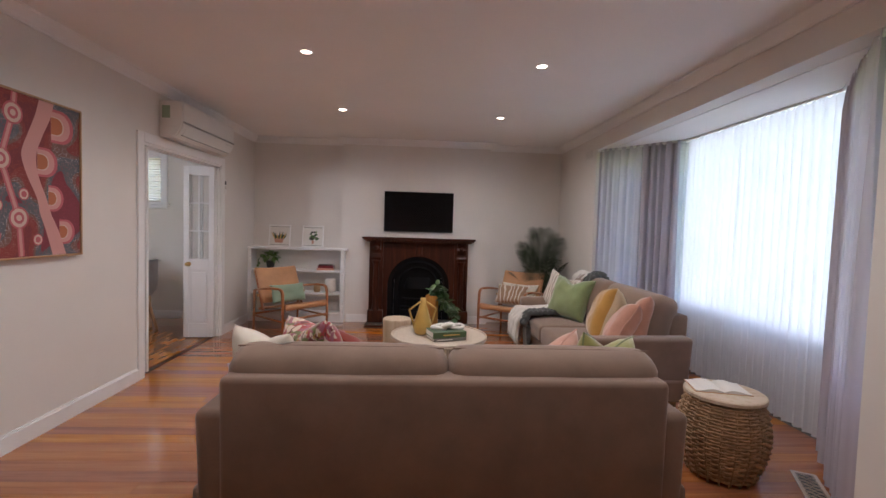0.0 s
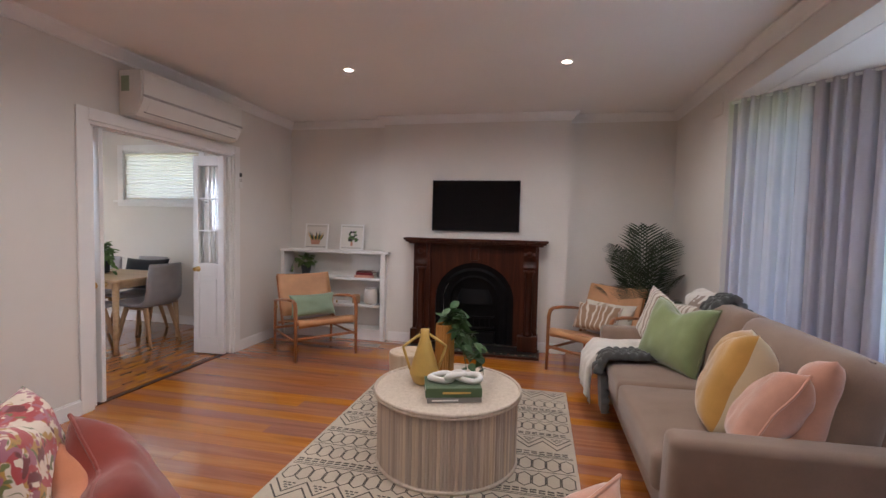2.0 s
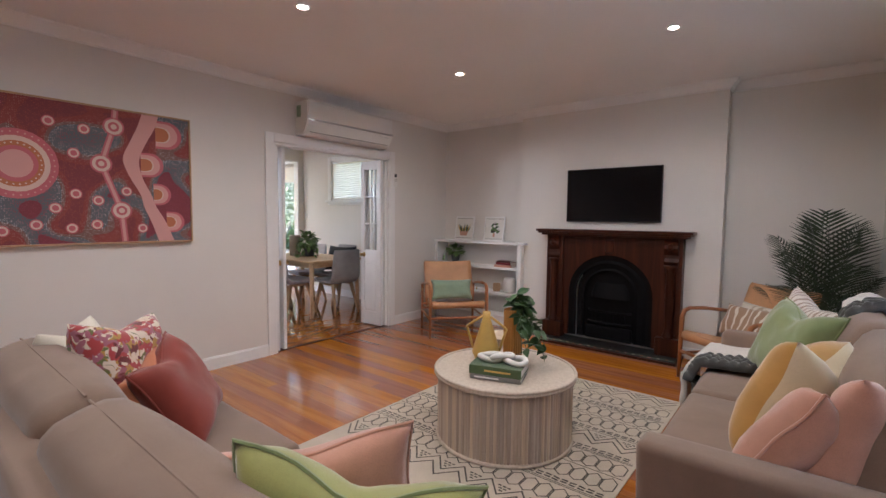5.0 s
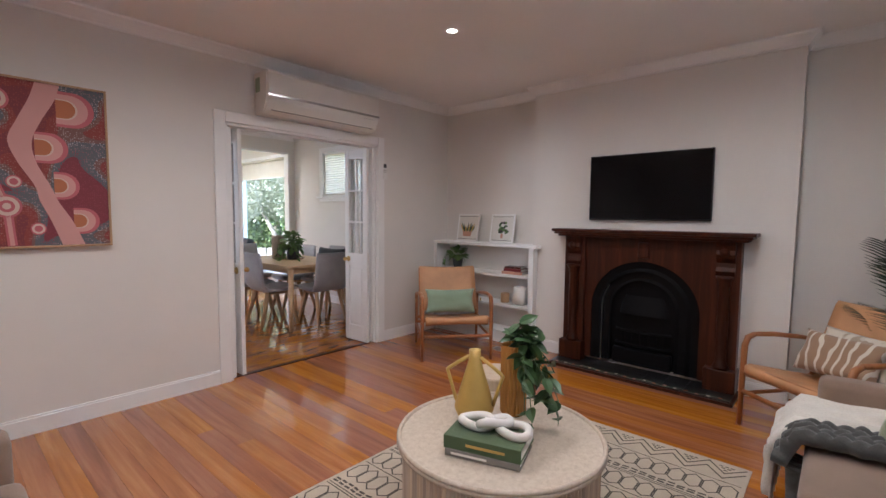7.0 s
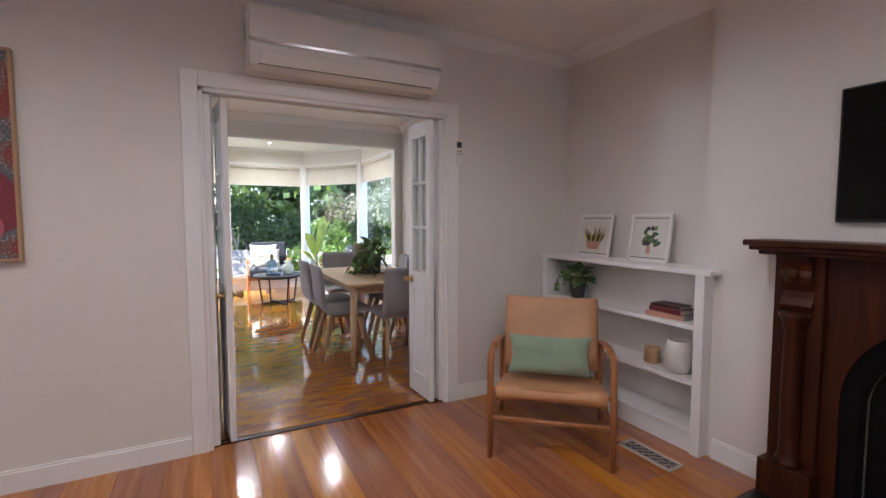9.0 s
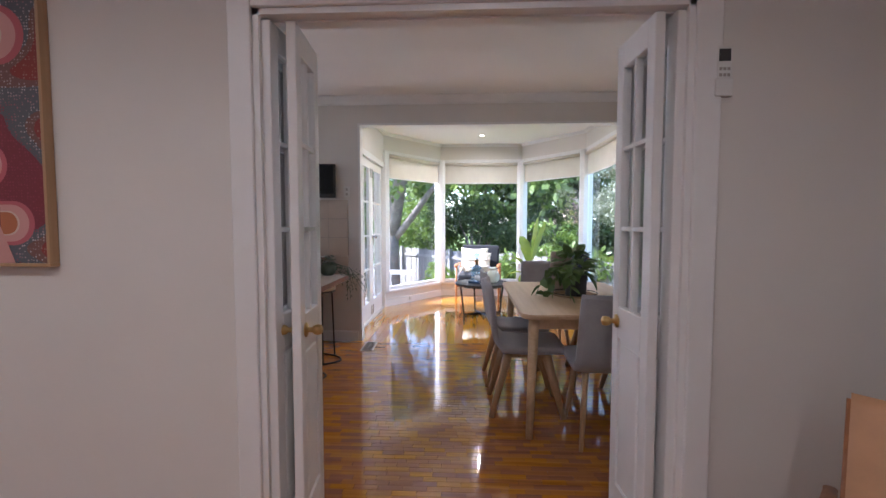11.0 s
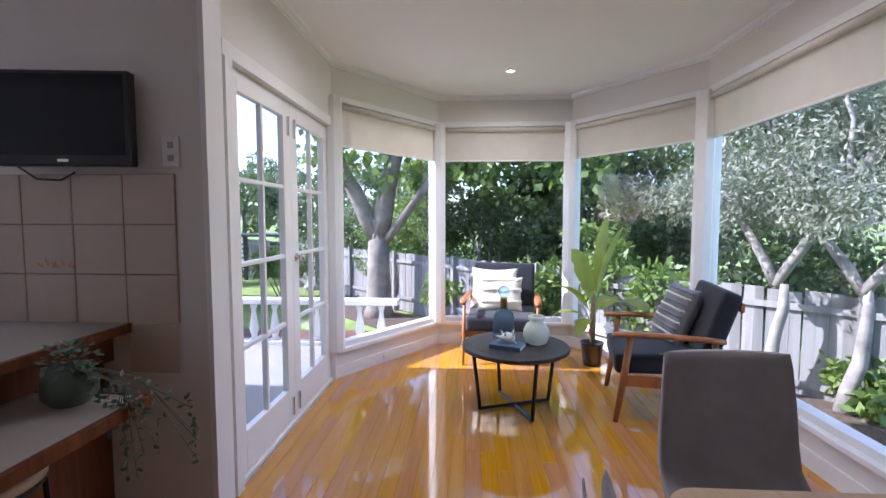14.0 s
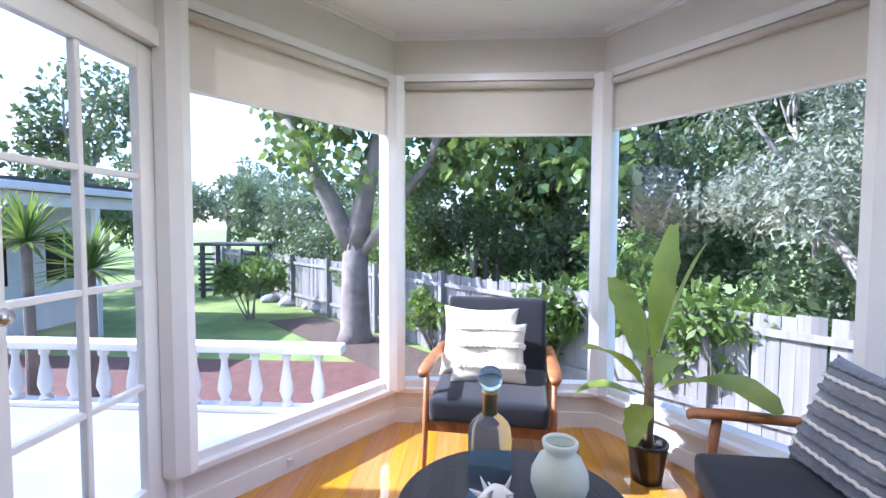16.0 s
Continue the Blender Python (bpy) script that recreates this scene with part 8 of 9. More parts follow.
# ---------------------------------------------------------------- garden
GZ = -1.2
M.update({
    "grass": surface("lawn_grass", (0.20, 0.27, 0.065), 0.9, 0.35, 1.3, 60, 0.9),
    "concrete": surface("pale_terrace_paving", (0.28, 0.275, 0.268), 0.8, 0.12, 2, 60, 0.3),
    "brickred": surface("red_brick_paving", (0.14, 0.066, 0.05), 0.85, 0.25, 5, 80, 0.4),
    "brick": surface("brown_brick", (0.24, 0.14, 0.095), 0.85, 0.2, 9, 80, 0.4),
    "fence": wood("grey_weathered_paling", ((0.18, 0.172, 0.165), (0.25, 0.24, 0.23), (0.32, 0.307, 0.298)), "z", 0.85, 0.0, True, 0.6, 0.3),
    "bark": surface("pale_tree_bark", (0.24, 0.205, 0.175), 0.9, 0.3, 4, 40, 0.9),
    "bark2": surface("grey_olive_bark", (0.30, 0.27, 0.24), 0.9, 0.3, 6, 40, 0.9),
    "outwhite": surface("white_outdoor_paint", (0.72, 0.72, 0.72), 0.6, 0.06, 3, 60, 0.1),
    "rooftile": surface("dark_roof_tile", (0.07, 0.065, 0.065), 0.8, 0.2),
    "mulch": surface("bark_mulch", (0.10, 0.07, 0.05), 0.95, 0.4, 14, 90, 0.9),
})


def foliage(name, lo, hi, trans, gloss=0.45):
    """Leaf with its own tone, lit through."""
    m, nodes, links, b = _mat(name)
    geo = nodes.new("ShaderNodeNewGeometry")
    links.new(_ramp(nodes, links, geo.outputs["Random Per Island"], [(0.0, lo), (1.0, hi)]), b.inputs["Base Color"])
    b.inputs["Roughness"].default_value = gloss
    t = nodes.new("ShaderNodeBsdfTranslucent")
    t.inputs[0].default_value = (*trans, 1)
    mx = nodes.new("ShaderNodeMixShader")
    mx.inputs[0].default_value = 0.3
    links.new(b.outputs[0], mx.inputs[1])
    links.new(t.outputs[0], mx.inputs[2])
    links.new(mx.outputs[0], nodes["Material Output"].inputs[0])
    return m


M["f_broad"] = foliage("broad_tree_leaves", (0.07, 0.12, 0.03), (0.20, 0.27, 0.08), (0.26, 0.36, 0.07))
M["f_dark"] = foliage("dark_hedge_leaves", (0.04, 0.07, 0.03), (0.13, 0.17, 0.07), (0.14, 0.20, 0.06))
M["f_olive"] = foliage("silver_olive_leaves", (0.16, 0.18, 0.12), (0.34, 0.36, 0.28), (0.2, 0.24, 0.12), 0.55)
M["f_bright"] = foliage("bright_shrub_leaves", (0.08, 0.14, 0.03), (0.20, 0.28, 0.07), (0.25, 0.36, 0.06))
M["f_far"] = foliage("far_tree_leaves", (0.07, 0.10, 0.05), (0.19, 0.23, 0.11), (0.16, 0.22, 0.08))

bm = bmesh.new()
vs = [bm.verts.new((x, y, GZ)) for x, y in ((-400, -400), (200, -400), (200, 400), (-400, 400))]
bm.faces.new(vs)
solo("ground", bm, M["grass"], kind="structure")
bm = boxes((-9.15, -5.46, -4.0, 4.25, GZ, -0.20), (-9.15, -8.6, 4.25, 4.3, GZ, -0.2))
solo("pavement_terrace", bm, M["concrete"], kind="structure")
bm = boxes((-13.6, -9.151, -5.0, 4.0, GZ, GZ + 0.02))
solo("pavement_brick", bm, M["brickred"], kind="structure")
bm = prism(bmesh.new(), [(-9.0, 7.5), (-9.9, 8.9), (-13.0, 5.6), (-17.8, 0.9), (-17.0, -0.2), (-12.0, 4.6)], GZ, GZ + 0.03)
solo("ground_garden_bed", bm, M["mulch"], kind="structure")
bm = prism(bmesh.new(), [(-8.30, 10.62), (-10.25, 8.67), (-9.85, 8.20), (-7.85, 10.20)], GZ, GZ + 0.25)
solo("ground_raised_bed", bm, M["mulch"], kind="structure")
# outside skin of the house above and below the sunroom
bm = prism(bmesh.new(), [(-5.46, 4.25), (-7.4, 3.62), (-8.56, 4.5), (-8.56, 6.1), (-7.4, 6.92), (-5.46, 6.92)], GZ, -0.06)
solo("wall_plinth", bm, M["brick"], kind="structure")
bm = boxes((-5.455, 3.2, -1.6, 6.95, 2.72, 2.9))
solo("roof", bm, M["rooftile"], kind="structure")

# balustrade along the terrace
bl = thing("balustrade", pose(-9.0, 0, -0.20), "white cast stone balustrade with turned balusters along the terrace", "balustrade")
part("top_rail", boxes((-0.085, 0.085, -3.9, 4.1, 0.50, 0.57), bevel=0.012), M["outwhite"], bl)
part("bottom_rail", boxes((-0.07, 0.07, -3.9, 4.1, 0.0, 0.05), bevel=0.01), M["outwhite"], bl)
bm = bmesh.new()
lathe(bm, [(0.05, 0.05), (0.05, 0.075), (0.03, 0.09), (0.035, 0.11), (0.058, 0.18), (0.05, 0.25), (0.028, 0.38), (0.026, 0.43), (0.04, 0.45), (0.04, 0.50)], 14)
bal = mesh_of(bm, "baluster", M["outwhite"], True)
for i in range(30):
    ob = new("baluster", bal)
    ob.parent = bl
    ob.matrix_basis = Matrix.Translation((0, -3.8 + i * 0.265, 0))

# paling fence
fa, fb = Vector((-7.6, 11.4)), Vector((-26.0, -7.0))
fd = (fb - fa).normalized()
fence = thing("paling_fence", pose(fa.x, fa.y, GZ, 0, 0, math.degrees(math.atan2(fd.y, fd.x))), "weathered grey timber paling fence along the garden", "fence")
FL_ = (fb - fa).length
bm = boxes((-0.066, 0.066, -0.008, 0.008, 0.02, 1.60), bevel=0.002)
pal = mesh_of(bm, "paling", M["fence"])
rn = random.Random(4)
for i in range(int(FL_ / 0.136)):
    ob = new("paling", pal)
    ob.parent = fence
    ob.matrix_basis = pose(0.07 + i * 0.136, rn.uniform(-0.005, 0.005), rn.uniform(-0.03, 0.02), 0, rn.uniform(-0.7, 0.7), 0)
for z in (0.35, 1.35):
    part("rail", boxes((0, FL_, 0.010, 0.055, z, z + 0.08)), M["fence"], fence)
for i in range(int(FL_ / 2.4) + 1):
    part("post", boxes((i * 2.4 - 0.05, i * 2.4 + 0.05, 0.02, 0.12, 0, 1.66), bevel=0.006), M["fence"], fence)


def leaves_mesh(name, blobs, count, size, mat, parent, seed, aspect=0.5, shell=0.55):
    """Single leaves scattered through a set of blobs (centre, radii), denser towards their skins."""
    rn = np.random.RandomState(seed)
    vol = np.array([b[1][0] * b[1][1] * b[1][2] for b in blobs])
    pick = rn.choice(len(blobs), count, p=vol / vol.sum())
    c = np.array([b[0] for b in blobs])[pick]
    r = np.array([b[1] for b in blobs])[pick]
    d = rn.normal(size=(count, 3))
    d /= np.linalg.norm(d, axis=1)[:, None]
    k = shell + (1 - shell) * rn.rand(count) ** 0.7
    p = c + d * r * k[:, None] * (0.85 + 0.3 * rn.rand(count))[:, None]
    u = rn.normal(size=(count, 3)) + d * 0.6 + np.array([0, 0, -0.5])
    u /= np.linalg.norm(u, axis=1)[:, None]
    v = np.cross(u, rn.normal(size=(count, 3)))
    v /= np.linalg.norm(v, axis=1)[:, None]
    s = size * (0.6 + 0.8 * rn.rand(count))[:, None]
    quad = np.stack([p, p + u * s * 0.5 + v * s * aspect * 0.5, p + u * s, p + u * s * 0.5 - v * s * aspect * 0.5], 1).reshape(-1, 3)
    me = bpy.data.meshes.new(name)
    me.from_pydata(quad.tolist(), [], np.arange(count * 4).reshape(-1, 4).tolist())
    me.materials.append(M[mat])
    ob = new(name, me)
    ob.parent = parent
    return ob


def blobs_in(rng_, centre, spread, n, r0, r1):
    return [((centre[0] + rng_.uniform(-1, 1) * spread[0], centre[1] + rng_.uniform(-1, 1) * spread[1], centre[2] + rng_.uniform(-1, 1) * spread[2]), (rng_.uniform(r0, r1), rng_.uniform(r0, r1), rng_.uniform(r0, r1) * 0.8)) for _ in range(n)]


def branches(bm, p, d, length, rad, depth, rn, spread=0.6):
    pts = [p]
    q = Vector(p)
    dd = Vector(d).normalized()
    for i in range(5):
        dd = (dd + Vector((rn.uniform(-1, 1), rn.uniform(-1, 1), rn.uniform(-0.3, 0.6))) * 0.10).normalized()
        q = q + dd * length / 5
        pts.append(tuple(q))
    tube(bm, pts, [rad * (1 - 0.45 * i / 5) for i in range(6)], 10 if depth > 1 else 6)
    if depth:
        for _ in range(3 if depth > 1 else 2):
            nd = (dd + Vector((rn.uniform(-1, 1), rn.uniform(-1, 1), rn.uniform(0.0, 0.7))) * spread).normalized()
            branches(bm, tuple(q), nd, length * 0.7, rad * 0.5, depth - 1, rn, spread)


# the big forked tree behind the terrace
rn = random.Random(17)
t1 = thing("garden_tree", pose(-15.2, 2.6, GZ), "tall forked tree with pale bark and broad green leaves", "tree")
bm = bmesh.new()
tube(bm, [(0, 0, -0.1), (0, 0, 0.25), (0.02, 0, 1.2), (0.0, 0.02, 2.5)], [0.46, 0.34, 0.29, 0.25], 16)
branches(bm, (0.0, -0.02, 2.05), (0.12, -0.62, 1.0), 3.1, 0.25, 2, rn)
branches(bm, (0.0, 0.02, 2.05), (0.1, 0.28, 1.0), 3.3, 0.27, 2, rn)
branches(bm, (0.03, 0.10, 1.9), (0.3, 1.0, 0.95), 2.6, 0.13, 2, rn)
for v in bm.verts:
    v.co += Vector((noise.noise(v.co * 3), noise.noise(v.co * 3 + Vector((5, 5, 5))), 0)) * 0.03
part("trunk", bm, M["bark"], t1, smooth=True)
bb = blobs_in(rn, (0.0, 1.0, 6.0), (1.6, 2.8, 1.6), 26, 0.5, 1.1) + blobs_in(rn, (0.8, 0.6, 4.2), (0.8, 2.6, 0.6), 16, 0.3, 0.55) + blobs_in(rn, (1.5, 3.5, 4.0), (1.2, 1.6, 0.8), 16, 0.3, 0.7)
leaves_mesh("crown", bb, 9000, 0.20, "f_broad", t1, 3, 0.8)

# dense dark trees and shrubs behind the fence
for i, (x, y, h, sx, sy, n, mat, sz) in enumerate([(-16.8, 5.6, 3.6, 1.6, 1.8, 9000, "f_dark", 0.13), (-15.0, 8.4, 4.4, 1.8, 1.8, 10000, "f_dark", 0.13), (-13.0, 10.8, 4.6, 1.8, 1.6, 9000, "f_dark", 0.14),
                                               (-18.6, 3.4, 3.2, 1.6, 1.6, 7000, "f_bright", 0.13), (-11.2, 13.4, 4.6, 2.0, 1.6, 8000, "f_dark", 0.14), (-20.5, 0.2, 2.8, 1.6, 1.6, 5000, "f_far", 0.15), (-18.0, 9.5, 6.6, 2.4, 3.2, 15000, "f_dark", 0.24), (-20.0, 5.6, 6.8, 2.2, 2.8, 15000, "f_broad", 0.24), (-16.0, 13.5, 7.0, 2.4, 3.2, 15000, "f_dark", 0.24), (-22.5, 2.0, 5.0, 1.8, 2.0, 7000, "f_far", 0.17)]):
    t = thing("boundary_tree", pose(x, y, GZ), "dense dark green tree behind the fence", "tree", "trees behind the fence")
    rn = random.Random(40 + i)
    bm = bmesh.new()
    for k in range(3):
        branches(bm, (rn.uniform(-0.3, 0.3), rn.uniform(-0.3, 0.3), 0), (rn.uniform(-0.3, 0.3), rn.uniform(-0.3, 0.3), 1), h * 0.45, 0.09, 1, rn)
    part("trunk", bm, M["bark"], t)
    bb = blobs_in(rn, (0, 0, h * 0.58), (sx, sy, h * 0.36), 26, 0.45, 0.95)
    leaves_mesh("crown", bb, n, sz, mat, t, 50 + i, 0.55)

# olive trees in the bed on the right
for i, (x, y, h) in enumerate([(-9.66, 8.77, 4.4), (-9.13, 9.40, 4.2)]):
    t = thing("olive_tree", pose(x, y, GZ + 0.25), "silver-leaved olive tree with a pale twisted trunk by the fence", "tree", "olive trees")
    rn = random.Random(70 + i)
    bm = bmesh.new()
    branches(bm, (0, 0, 0), (0.12, 0.05, 1), 1.5, 0.10, 0, rn)
    branches(bm, (0.1, 0.05, 1.45), (-0.6, -0.1, 0.9), 1.5, 0.065, 2, rn)
    branches(bm, (0.1, 0.05, 1.45), (0.5, 0.3, 0.9), 1.5, 0.065, 2, rn)
    for v in bm.verts:
        v.co += Vector((noise.noise(v.co * 4), noise.noise(v.co * 4 + Vector((9, 1, 5))), 0)) * 0.04
    part("trunk", bm, M["bark2"], t, smooth=True)
    bb = blobs_in(rn, (-0.2, 0.2, 3.35), (1.1, 1.1, 1.0), 34, 0.25, 0.55)
    leaves_mesh("crown", bb, 15000, 0.085, "f_olive", t, 80 + i, 0.3, 0.3)

# bright shrubs in front of the fence
for i, (x, y, h, r) in enumerate([(-11.9, 7.4, 1.85, 0.75), (-12.6, 6.3, 1.2, 0.4), (-9.3, 10.0, 0.7, 0.5), (-14.6, 4.4, 0.9, 0.5), (-17.4, -0.9, 1.4, 0.7), (-11.2, 8.2, 1.3, 0.5)]):
    t = thing("garden_shrub", pose(x, y, GZ), "leafy bright green shrub with bare stems in front of the fence", "shrub", "garden shrubs")
    rn = random.Random(90 + i)
    bm = bmesh.new()
    for k in range(6):
        branches(bm, (rn.uniform(-0.1, 0.1), rn.uniform(-0.1, 0.1), 0), (rn.uniform(-0.5, 0.5), rn.uniform(-0.5, 0.5), 1), h * 0.6, 0.025, 1, rn)
    part("stems", bm, M["bark"], t)
    leaves_mesh("foliage", blobs_in(rn, (0, 0, h * 0.95), (r, r, h * 0.32), 16, 0.18, 0.36), 2600, 0.16, "f_bright", t, 100 + i, 0.45, 0.3)

# clipped topiary ball on a stem
tp_ = thing("topiary", pose(-17.6, 1.7, GZ), "small clipped conifer standing by the fence", "shrub")
bm = bmesh.new()
part("stem", limb(bm, (0, 0, 0), (0, 0, 0.9), 0.03, 0.025), M["bark"], tp_)
leaves_mesh("foliage", [((0, 0, 1.25), (0.28, 0.28, 0.5))], 2500, 0.07, "f_dark", tp_, 7, 0.3, 0.7)

# far trees beyond the lawn
for i, (x, y, h, r, n) in enumerate([(-33, -10, 6.0, 3.2, 9000), (-37, -3, 6.5, 3.6, 9000), (-30, -17, 7.0, 3.6, 9000), (-40, -24, 9.0, 4.0, 8000), (-28, -3.5, 4.2, 1.8, 6000), (-26, -24, 8.0, 3.4, 8000), (-22, -30, 9.0, 3.6, 7000), (-48, -14, 9.0, 4.5, 7000), (-14, -20, 7.5, 3.0, 9000), (-19, -14, 9.5, 3.0, 5200), (-23, -10.5, 9.5, 2.6, 5000)]):
    t = thing("far_tree", pose(x, y, GZ), "rounded far tree beyond the lawn", "tree", "far trees")
    rn = random.Random(120 + i)
    bm = bmesh.new()
    branches(bm, (0, 0, 0), (0, 0, 1), h * 0.4, 0.22, 2, rn)
    part("trunk", bm, M["bark"], t)
    leaves_mesh("crown", blobs_in(rn, (0, 0, h * 0.6), (r * 0.7, r * 0.7, h * 0.3), 34, 0.45, 1.1), n, 0.26, "f_far", t, 130 + i, 0.6)

# pergola at the end of the lawn
pg = thing("garden_arbour", pose(-21.4, -3.3, GZ, 0, 0, 0), "dark timber arbour with slatted sides at the end of the lawn", "arbour")
for x, y in ((-0.5, -1.05), (0.5, -1.05), (-0.5, 0.95), (0.5, 0.95)):
    part("post", boxes((x - 0.06, x + 0.06, y - 0.06, y + 0.06, 0, 1.85)), M["rooftile"], pg)
part("roof_slab", boxes((-0.8, 0.8, -1.35, 1.25, 1.85, 1.95), bevel=0.02), M["rooftile"], pg)
for y in (-0.9, 0.75):
    for k in range(8):
        part("slat", boxes((0.50, 0.53, y - 0.30, y + 0.30, 0.25 + k * 0.18, 0.33 + k * 0.18)), M["rooftile"], pg)
for i, (x, y, s) in enumerate([(-19.6, -0.7, 0.35), (-19.0, 0.2, 0.28), (-18.6, 0.8, 0.4), (-20.2, -1.6, 0.3)]):
    bm = bmesh.new()
    bmesh.ops.create_icosphere(bm, subdivisions=2, radius=s)
    for v in bm.verts:
        v.co *= 1 + 0.25 * noise.noise(v.co * 3 + Vector((i, 0, 0)))
        v.co.z *= 0.6
    solo("garden_rock", bm, M["concrete"], "rounded grey garden boulder at the lawn edge", "rock", "lawn edge rocks", m=pose(x, y, GZ + s * 0.3))

# outbuilding with a verandah, seen from the kitchen and through the French doors
gh = thing("garden_house", pose(-13.6, -3.6, GZ), "white-painted outbuilding with a brick wall and verandah beam", "house")
part("wall", boxes((-4.0, 0.0, -9.0, -1.7, 0, 3.2)), M["outwhite"], gh)
part("brick_wall", boxes((0.003, 0.12, -9.0, -4.2, 0, 2.6)), M["brick"], gh)
part("roof", boxes((-4.4, 0.9, -9.4, 0.4, 3.34, 3.44)), M["rooftile"], gh)
part("gutter", boxes((0.80, 0.95, -9.4, 0.45, 3.20, 3.36), bevel=0.02), M["outwhite"], gh)
part("gutter", boxes((-4.4, 0.79, 0.36, 0.50, 3.20, 3.36), bevel=0.02), M["outwhite"], gh)
part("verandah_beam", boxes((0.62, 0.76, -9.3, 0.3, 2.92, 3.19), bevel=0.01), M["outwhite"], gh)
part("verandah_beam", boxes((-4.3, 0.61, 0.16, 0.30, 2.92, 3.19), bevel=0.01), M["outwhite"], gh)
for x, y in ((0.69, -9.0), (0.69, -6.6), (0.69, -4.4), (0.69, -2.2), (0.69, 0.1), (-1.6, 0.23), (-4.1, 0.23)):
    part("verandah_post", boxes((x - 0.06, x + 0.06, y - 0.06, y + 0.06, 0, 2.915)), M["outwhite"], gh)
# panes are opaque black sheets: the dim inside is put into their colour
for x0, x1 in ((-3.4, -2.2), (-1.4, -0.4)):
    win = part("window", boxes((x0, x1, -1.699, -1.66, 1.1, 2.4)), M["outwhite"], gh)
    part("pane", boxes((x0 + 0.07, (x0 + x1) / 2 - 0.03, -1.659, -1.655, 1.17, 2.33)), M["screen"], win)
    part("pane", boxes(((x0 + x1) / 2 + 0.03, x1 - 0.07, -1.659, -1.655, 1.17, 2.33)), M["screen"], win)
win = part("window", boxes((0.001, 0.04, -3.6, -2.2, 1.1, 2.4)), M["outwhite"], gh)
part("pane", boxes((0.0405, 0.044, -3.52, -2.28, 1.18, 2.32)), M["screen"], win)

# yucca outside the kitchen window
for x, y, z, h in ((-10.2, 0.15, GZ, 2.35), (-10.25, 0.85, GZ, 2.05), (-10.3, -0.45, GZ, 2.4)):
    yu = thing("yucca", pose(x, y, z), "spiky green yucca beside the terrace", "plant", "yuccas")
    bm = bmesh.new()
    part("trunk", limb(bm, (0, 0, 0), (0.02, 0, h), 0.06, 0.05), M["bark"], yu)
    bm = bmesh.new()
    rn = random.Random(55)
    for k in range(90):
        a, e = rn.uniform(0, 360), rn.uniform(-25, 85)
        leaf(bm, Matrix.Translation((0.02, 0, h)) @ pose(0, 0, 0, 0, 0, a) @ pose(0, 0, 0, e, 0, 0), rn.uniform(0.5, 0.7), 0.05, 0.3, 0.25, 5)
    part("foliage", bm, M["f_bright"], yu)

# roof added to keep the sun off the French doors and the near terrace
vr = thing("verandah_roof", pose(0, 0, 2.52), "flat white-lined roof added over the French doors to block the sun", "roof")
part("lining", boxes((-7.40, -6.12, -4.0, 3.72, 0.0, 0.03), (-6.12, -5.456, 2.98, 3.72, 0.0, 0.03)), M["outwhite"], vr)
part("sheeting", boxes((-7.42, -5.456, -4.05, 3.72, 0.031, 0.08)), M["rooftile"], vr)
part("fascia", boxes((-7.44, -7.422, -4.05, 3.72, -0.04, 0.10)), M["outwhite"], vr)
for y in (-3.9, -1.4, 1.0):
    part("post", boxes((-7.40, -7.32, y - 0.04, y + 0.04, -2.72, 0.0), bevel=0.004), M["outwhite"], vr)

# ---------------------------------------------------------------- floor pieces
def box_mesh(name, lx, ly, h, mat, b=0.0012):
    """A board with a slight arris on its upper edges, its top at z = 0."""
    bm = bmesh.new()
    lo = [bm.verts.new((x * lx / 2, y * ly / 2, -h)) for x, y in ((-1, -1), (1, -1), (1, 1), (-1, 1))]
    mi = [bm.verts.new((x * lx / 2, y * ly / 2, -b)) for x, y in ((-1, -1), (1, -1), (1, 1), (-1, 1))]
    hi = [bm.verts.new((x * (lx / 2 - b), y * (ly / 2 - b), 0)) for x, y in ((-1, -1), (1, -1), (1, 1), (-1, 1))]
    for a, c in ((lo, mi), (mi, hi)):
        for i in range(4):
            bm.faces.new((a[i], a[(i + 1) % 4], c[(i + 1) % 4], c[i]))
    bm.faces.new(hi)
    return mesh_of(bm, name, mat)


def lay_boards(parent, mat, x0, x1, y0, y1, width, lengths, rng, clip=None):
    """Boards along x in rows over y; the ones of one length share a mesh."""
    gap = 0.0007
    shared = {}
    y = y0
    while y < y1 - 0.01:
        w = min(width, y1 - y)
        a, b = clip(y + w / 2) if clip else (x0, x1)
        x = a
        first = rng.uniform(0.3, 1.0)
        while x < b - 0.01:
            ln = round(rng.choice(lengths) * first, 1) if first else rng.choice(lengths)
            first = 0
            if b - (x + ln) < 0.5:
                ln = b - x
            key = (round(ln, 3), round(w, 4))
            if key not in shared:
                shared[key] = box_mesh("board", ln - gap, w - gap, 0.012, mat, 0.0006)
            ob = new("board", shared[key])
            ob.parent = parent
            ob.matrix_basis = Matrix.Translation((x + ln / 2, y + w / 2, rng.uniform(-0.0001, 0.0)))
            x += ln
        y += w


rng = random.Random(5)
lay_boards(bpy.data.objects["floor_living"], M["floorboard"], LX0 - WT / 2, LX1 + 0.7, LY0, LY1, 0.108, (1.8, 2.4, 3.0, 3.6), rng)


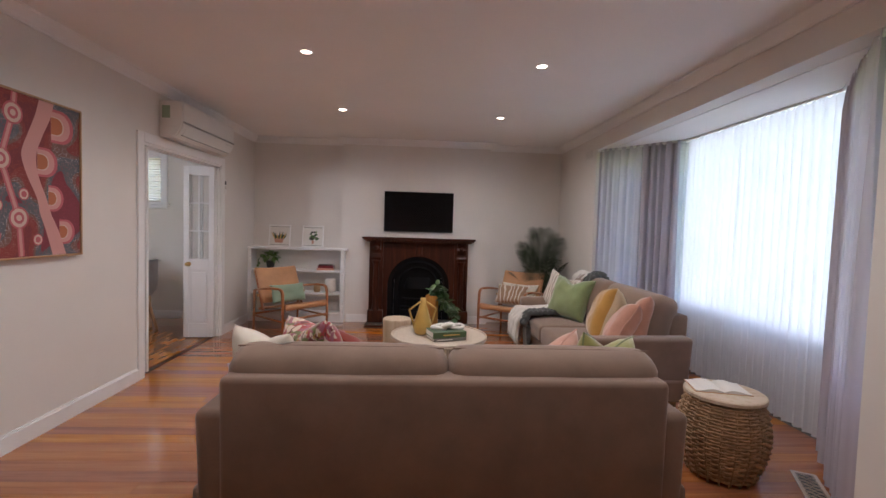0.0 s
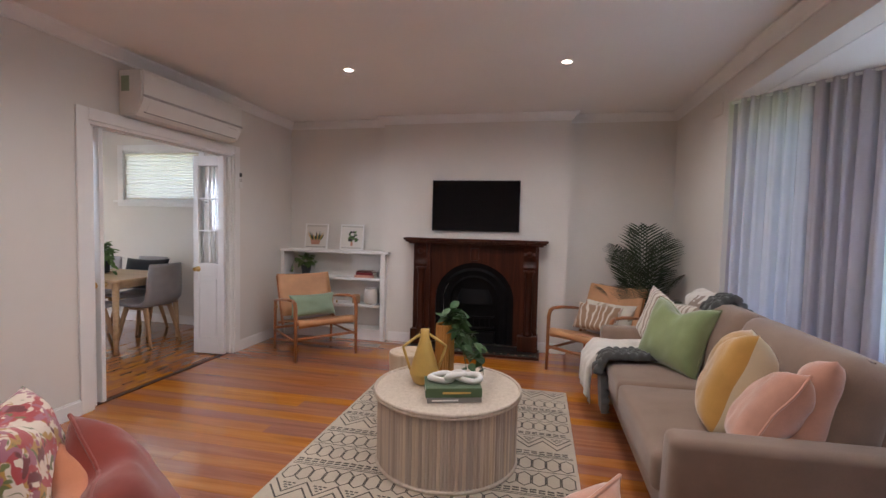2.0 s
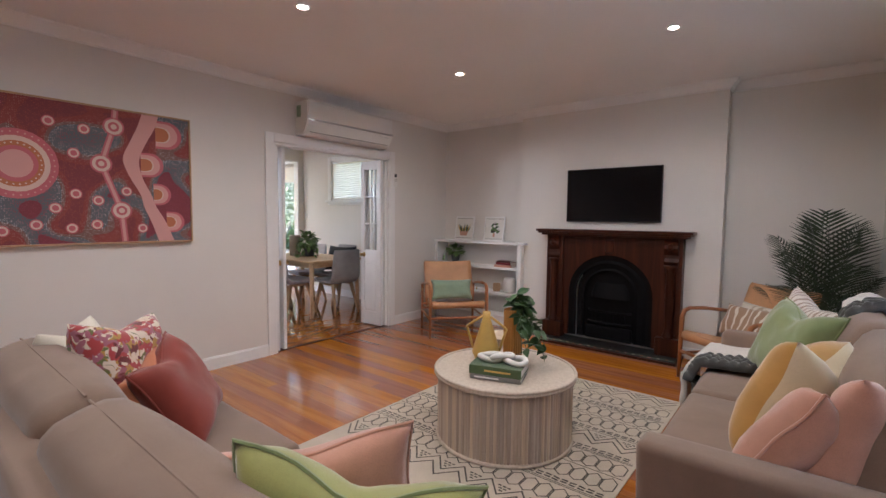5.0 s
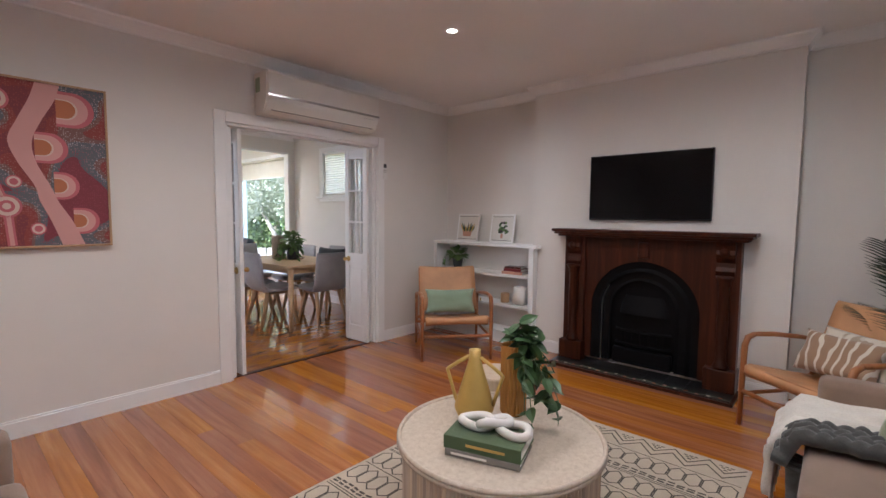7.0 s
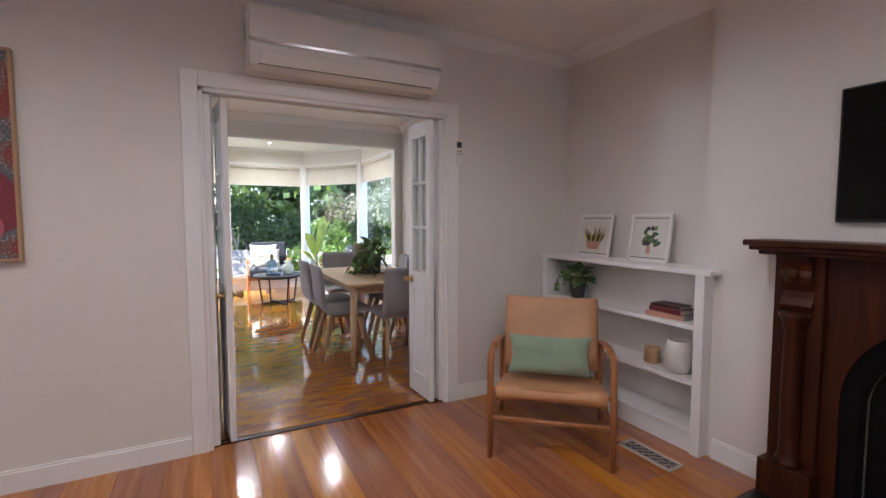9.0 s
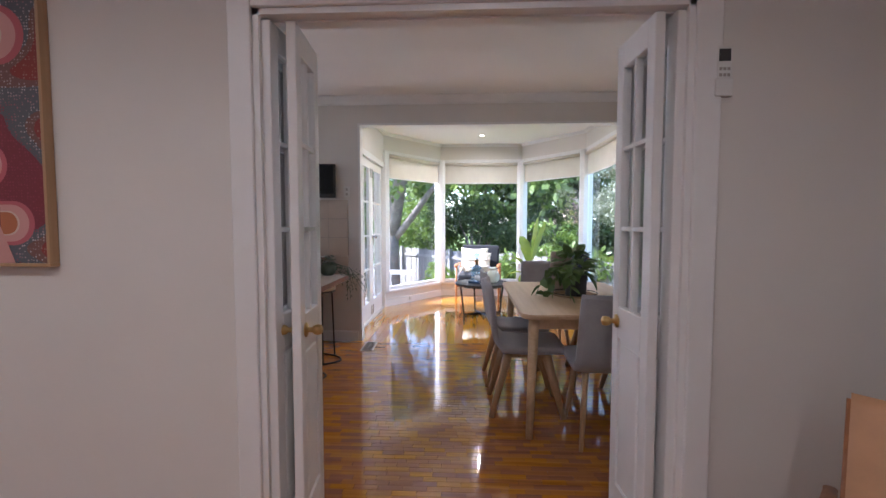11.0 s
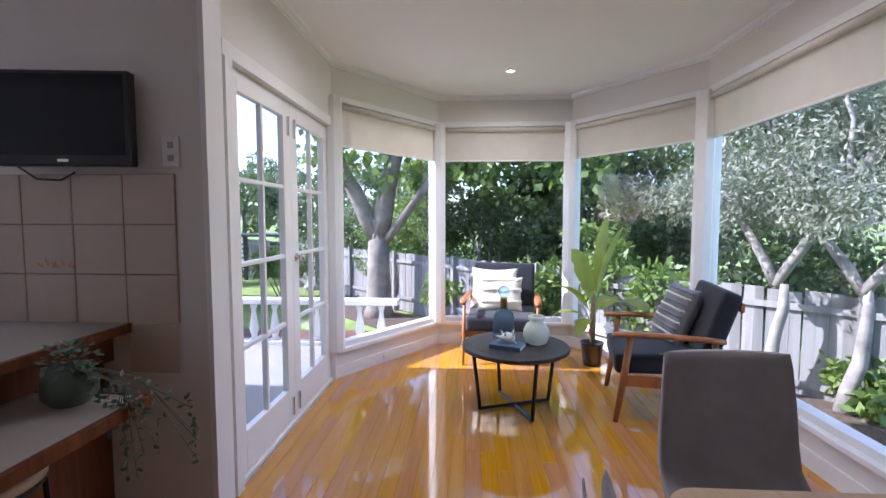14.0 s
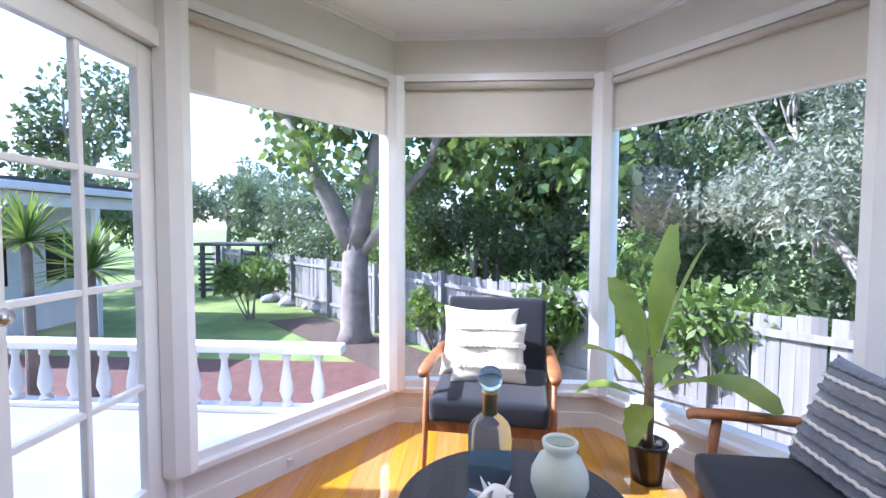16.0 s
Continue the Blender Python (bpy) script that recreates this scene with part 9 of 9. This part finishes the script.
def bay_clip(y):
    (x1, y1), (x2, y2), (x3, y3), (x4, y4) = BAY[1:5]
    if y < y2:
        a = x1 + (y - y1) / (y2 - y1) * (x2 - x1)
    elif y < y3:
        a = x2
    else:
        a = x3 + (y - y3) / (y4 - y3) * (x4 - x3)
    return round(a - 0.03, 2), DX0 + 0.05


lay_boards(bpy.data.objects["floor_sunroom"], M["bayboard"], -8.42, DX0, 3.83, 6.79, 0.085, (1.2, 1.8, 2.4), rng, bay_clip)

# mosaic parquet: short blocks in staggered courses
BL, BW = 0.118, 0.0415
near_mesh = box_mesh("parquet_block", BW - 0.0008, BL - 0.0008, 0.012, M["parquet"])
verts, faces = [], []
count = 0
nx, ny = int((LX0 - WT / 2 - 0.022 - DX0 - 0.05) / BW), int((DY1 - DY0) / BL) + 2
for i in range(nx):
    off = (i % 2) * BL / 2 + (i % 5) * 0.013
    for j in range(ny):
        cx, cy = DX0 + 0.05 + (i + 0.5) * BW, DY0 - BL + off + j * BL
        if cy > DY1 or cy < DY0:
            continue
        dz = rng.uniform(-0.0005, 0.0)
        if 4.5 < cy < 5.1 and -3.9 < cx < -2.3 and count < 290:
            count += 1
            ob = new("parquet_block", near_mesh)
            ob.parent = bpy.data.objects["floor_dining"]
            ob.matrix_basis = pose(cx, cy, dz, rng.uniform(-0.15, 0.15), rng.uniform(-0.15, 0.15), 0)
        else:
            b = len(verts)
            hx, hy = BW / 2 - 0.0004, BL / 2 - 0.0004
            tilt = rng.uniform(-0.00015, 0.00015)
            verts += [(cx - hx, cy - hy, -0.012), (cx + hx, cy - hy, -0.012), (cx + hx, cy + hy, -0.012), (cx - hx, cy + hy, -0.012)]
            verts += [(cx - hx, cy - hy, dz - tilt), (cx + hx, cy - hy, dz + tilt), (cx + hx, cy + hy, dz + tilt), (cx - hx, cy + hy, dz - tilt)]
            faces += [(b + 4, b + 5, b + 6, b + 7)] + [(b + q, b + (q + 1) % 4, b + 4 + (q + 1) % 4, b + 4 + q) for q in range(4)]
me = bpy.data.meshes.new("parquet")
me.from_pydata(verts, [], faces)
me.materials.append(M["parquet"])
ob = new("parquet_blocks", me)
ob.parent = bpy.data.objects["floor_dining"]
ob["kind"] = "stuff"
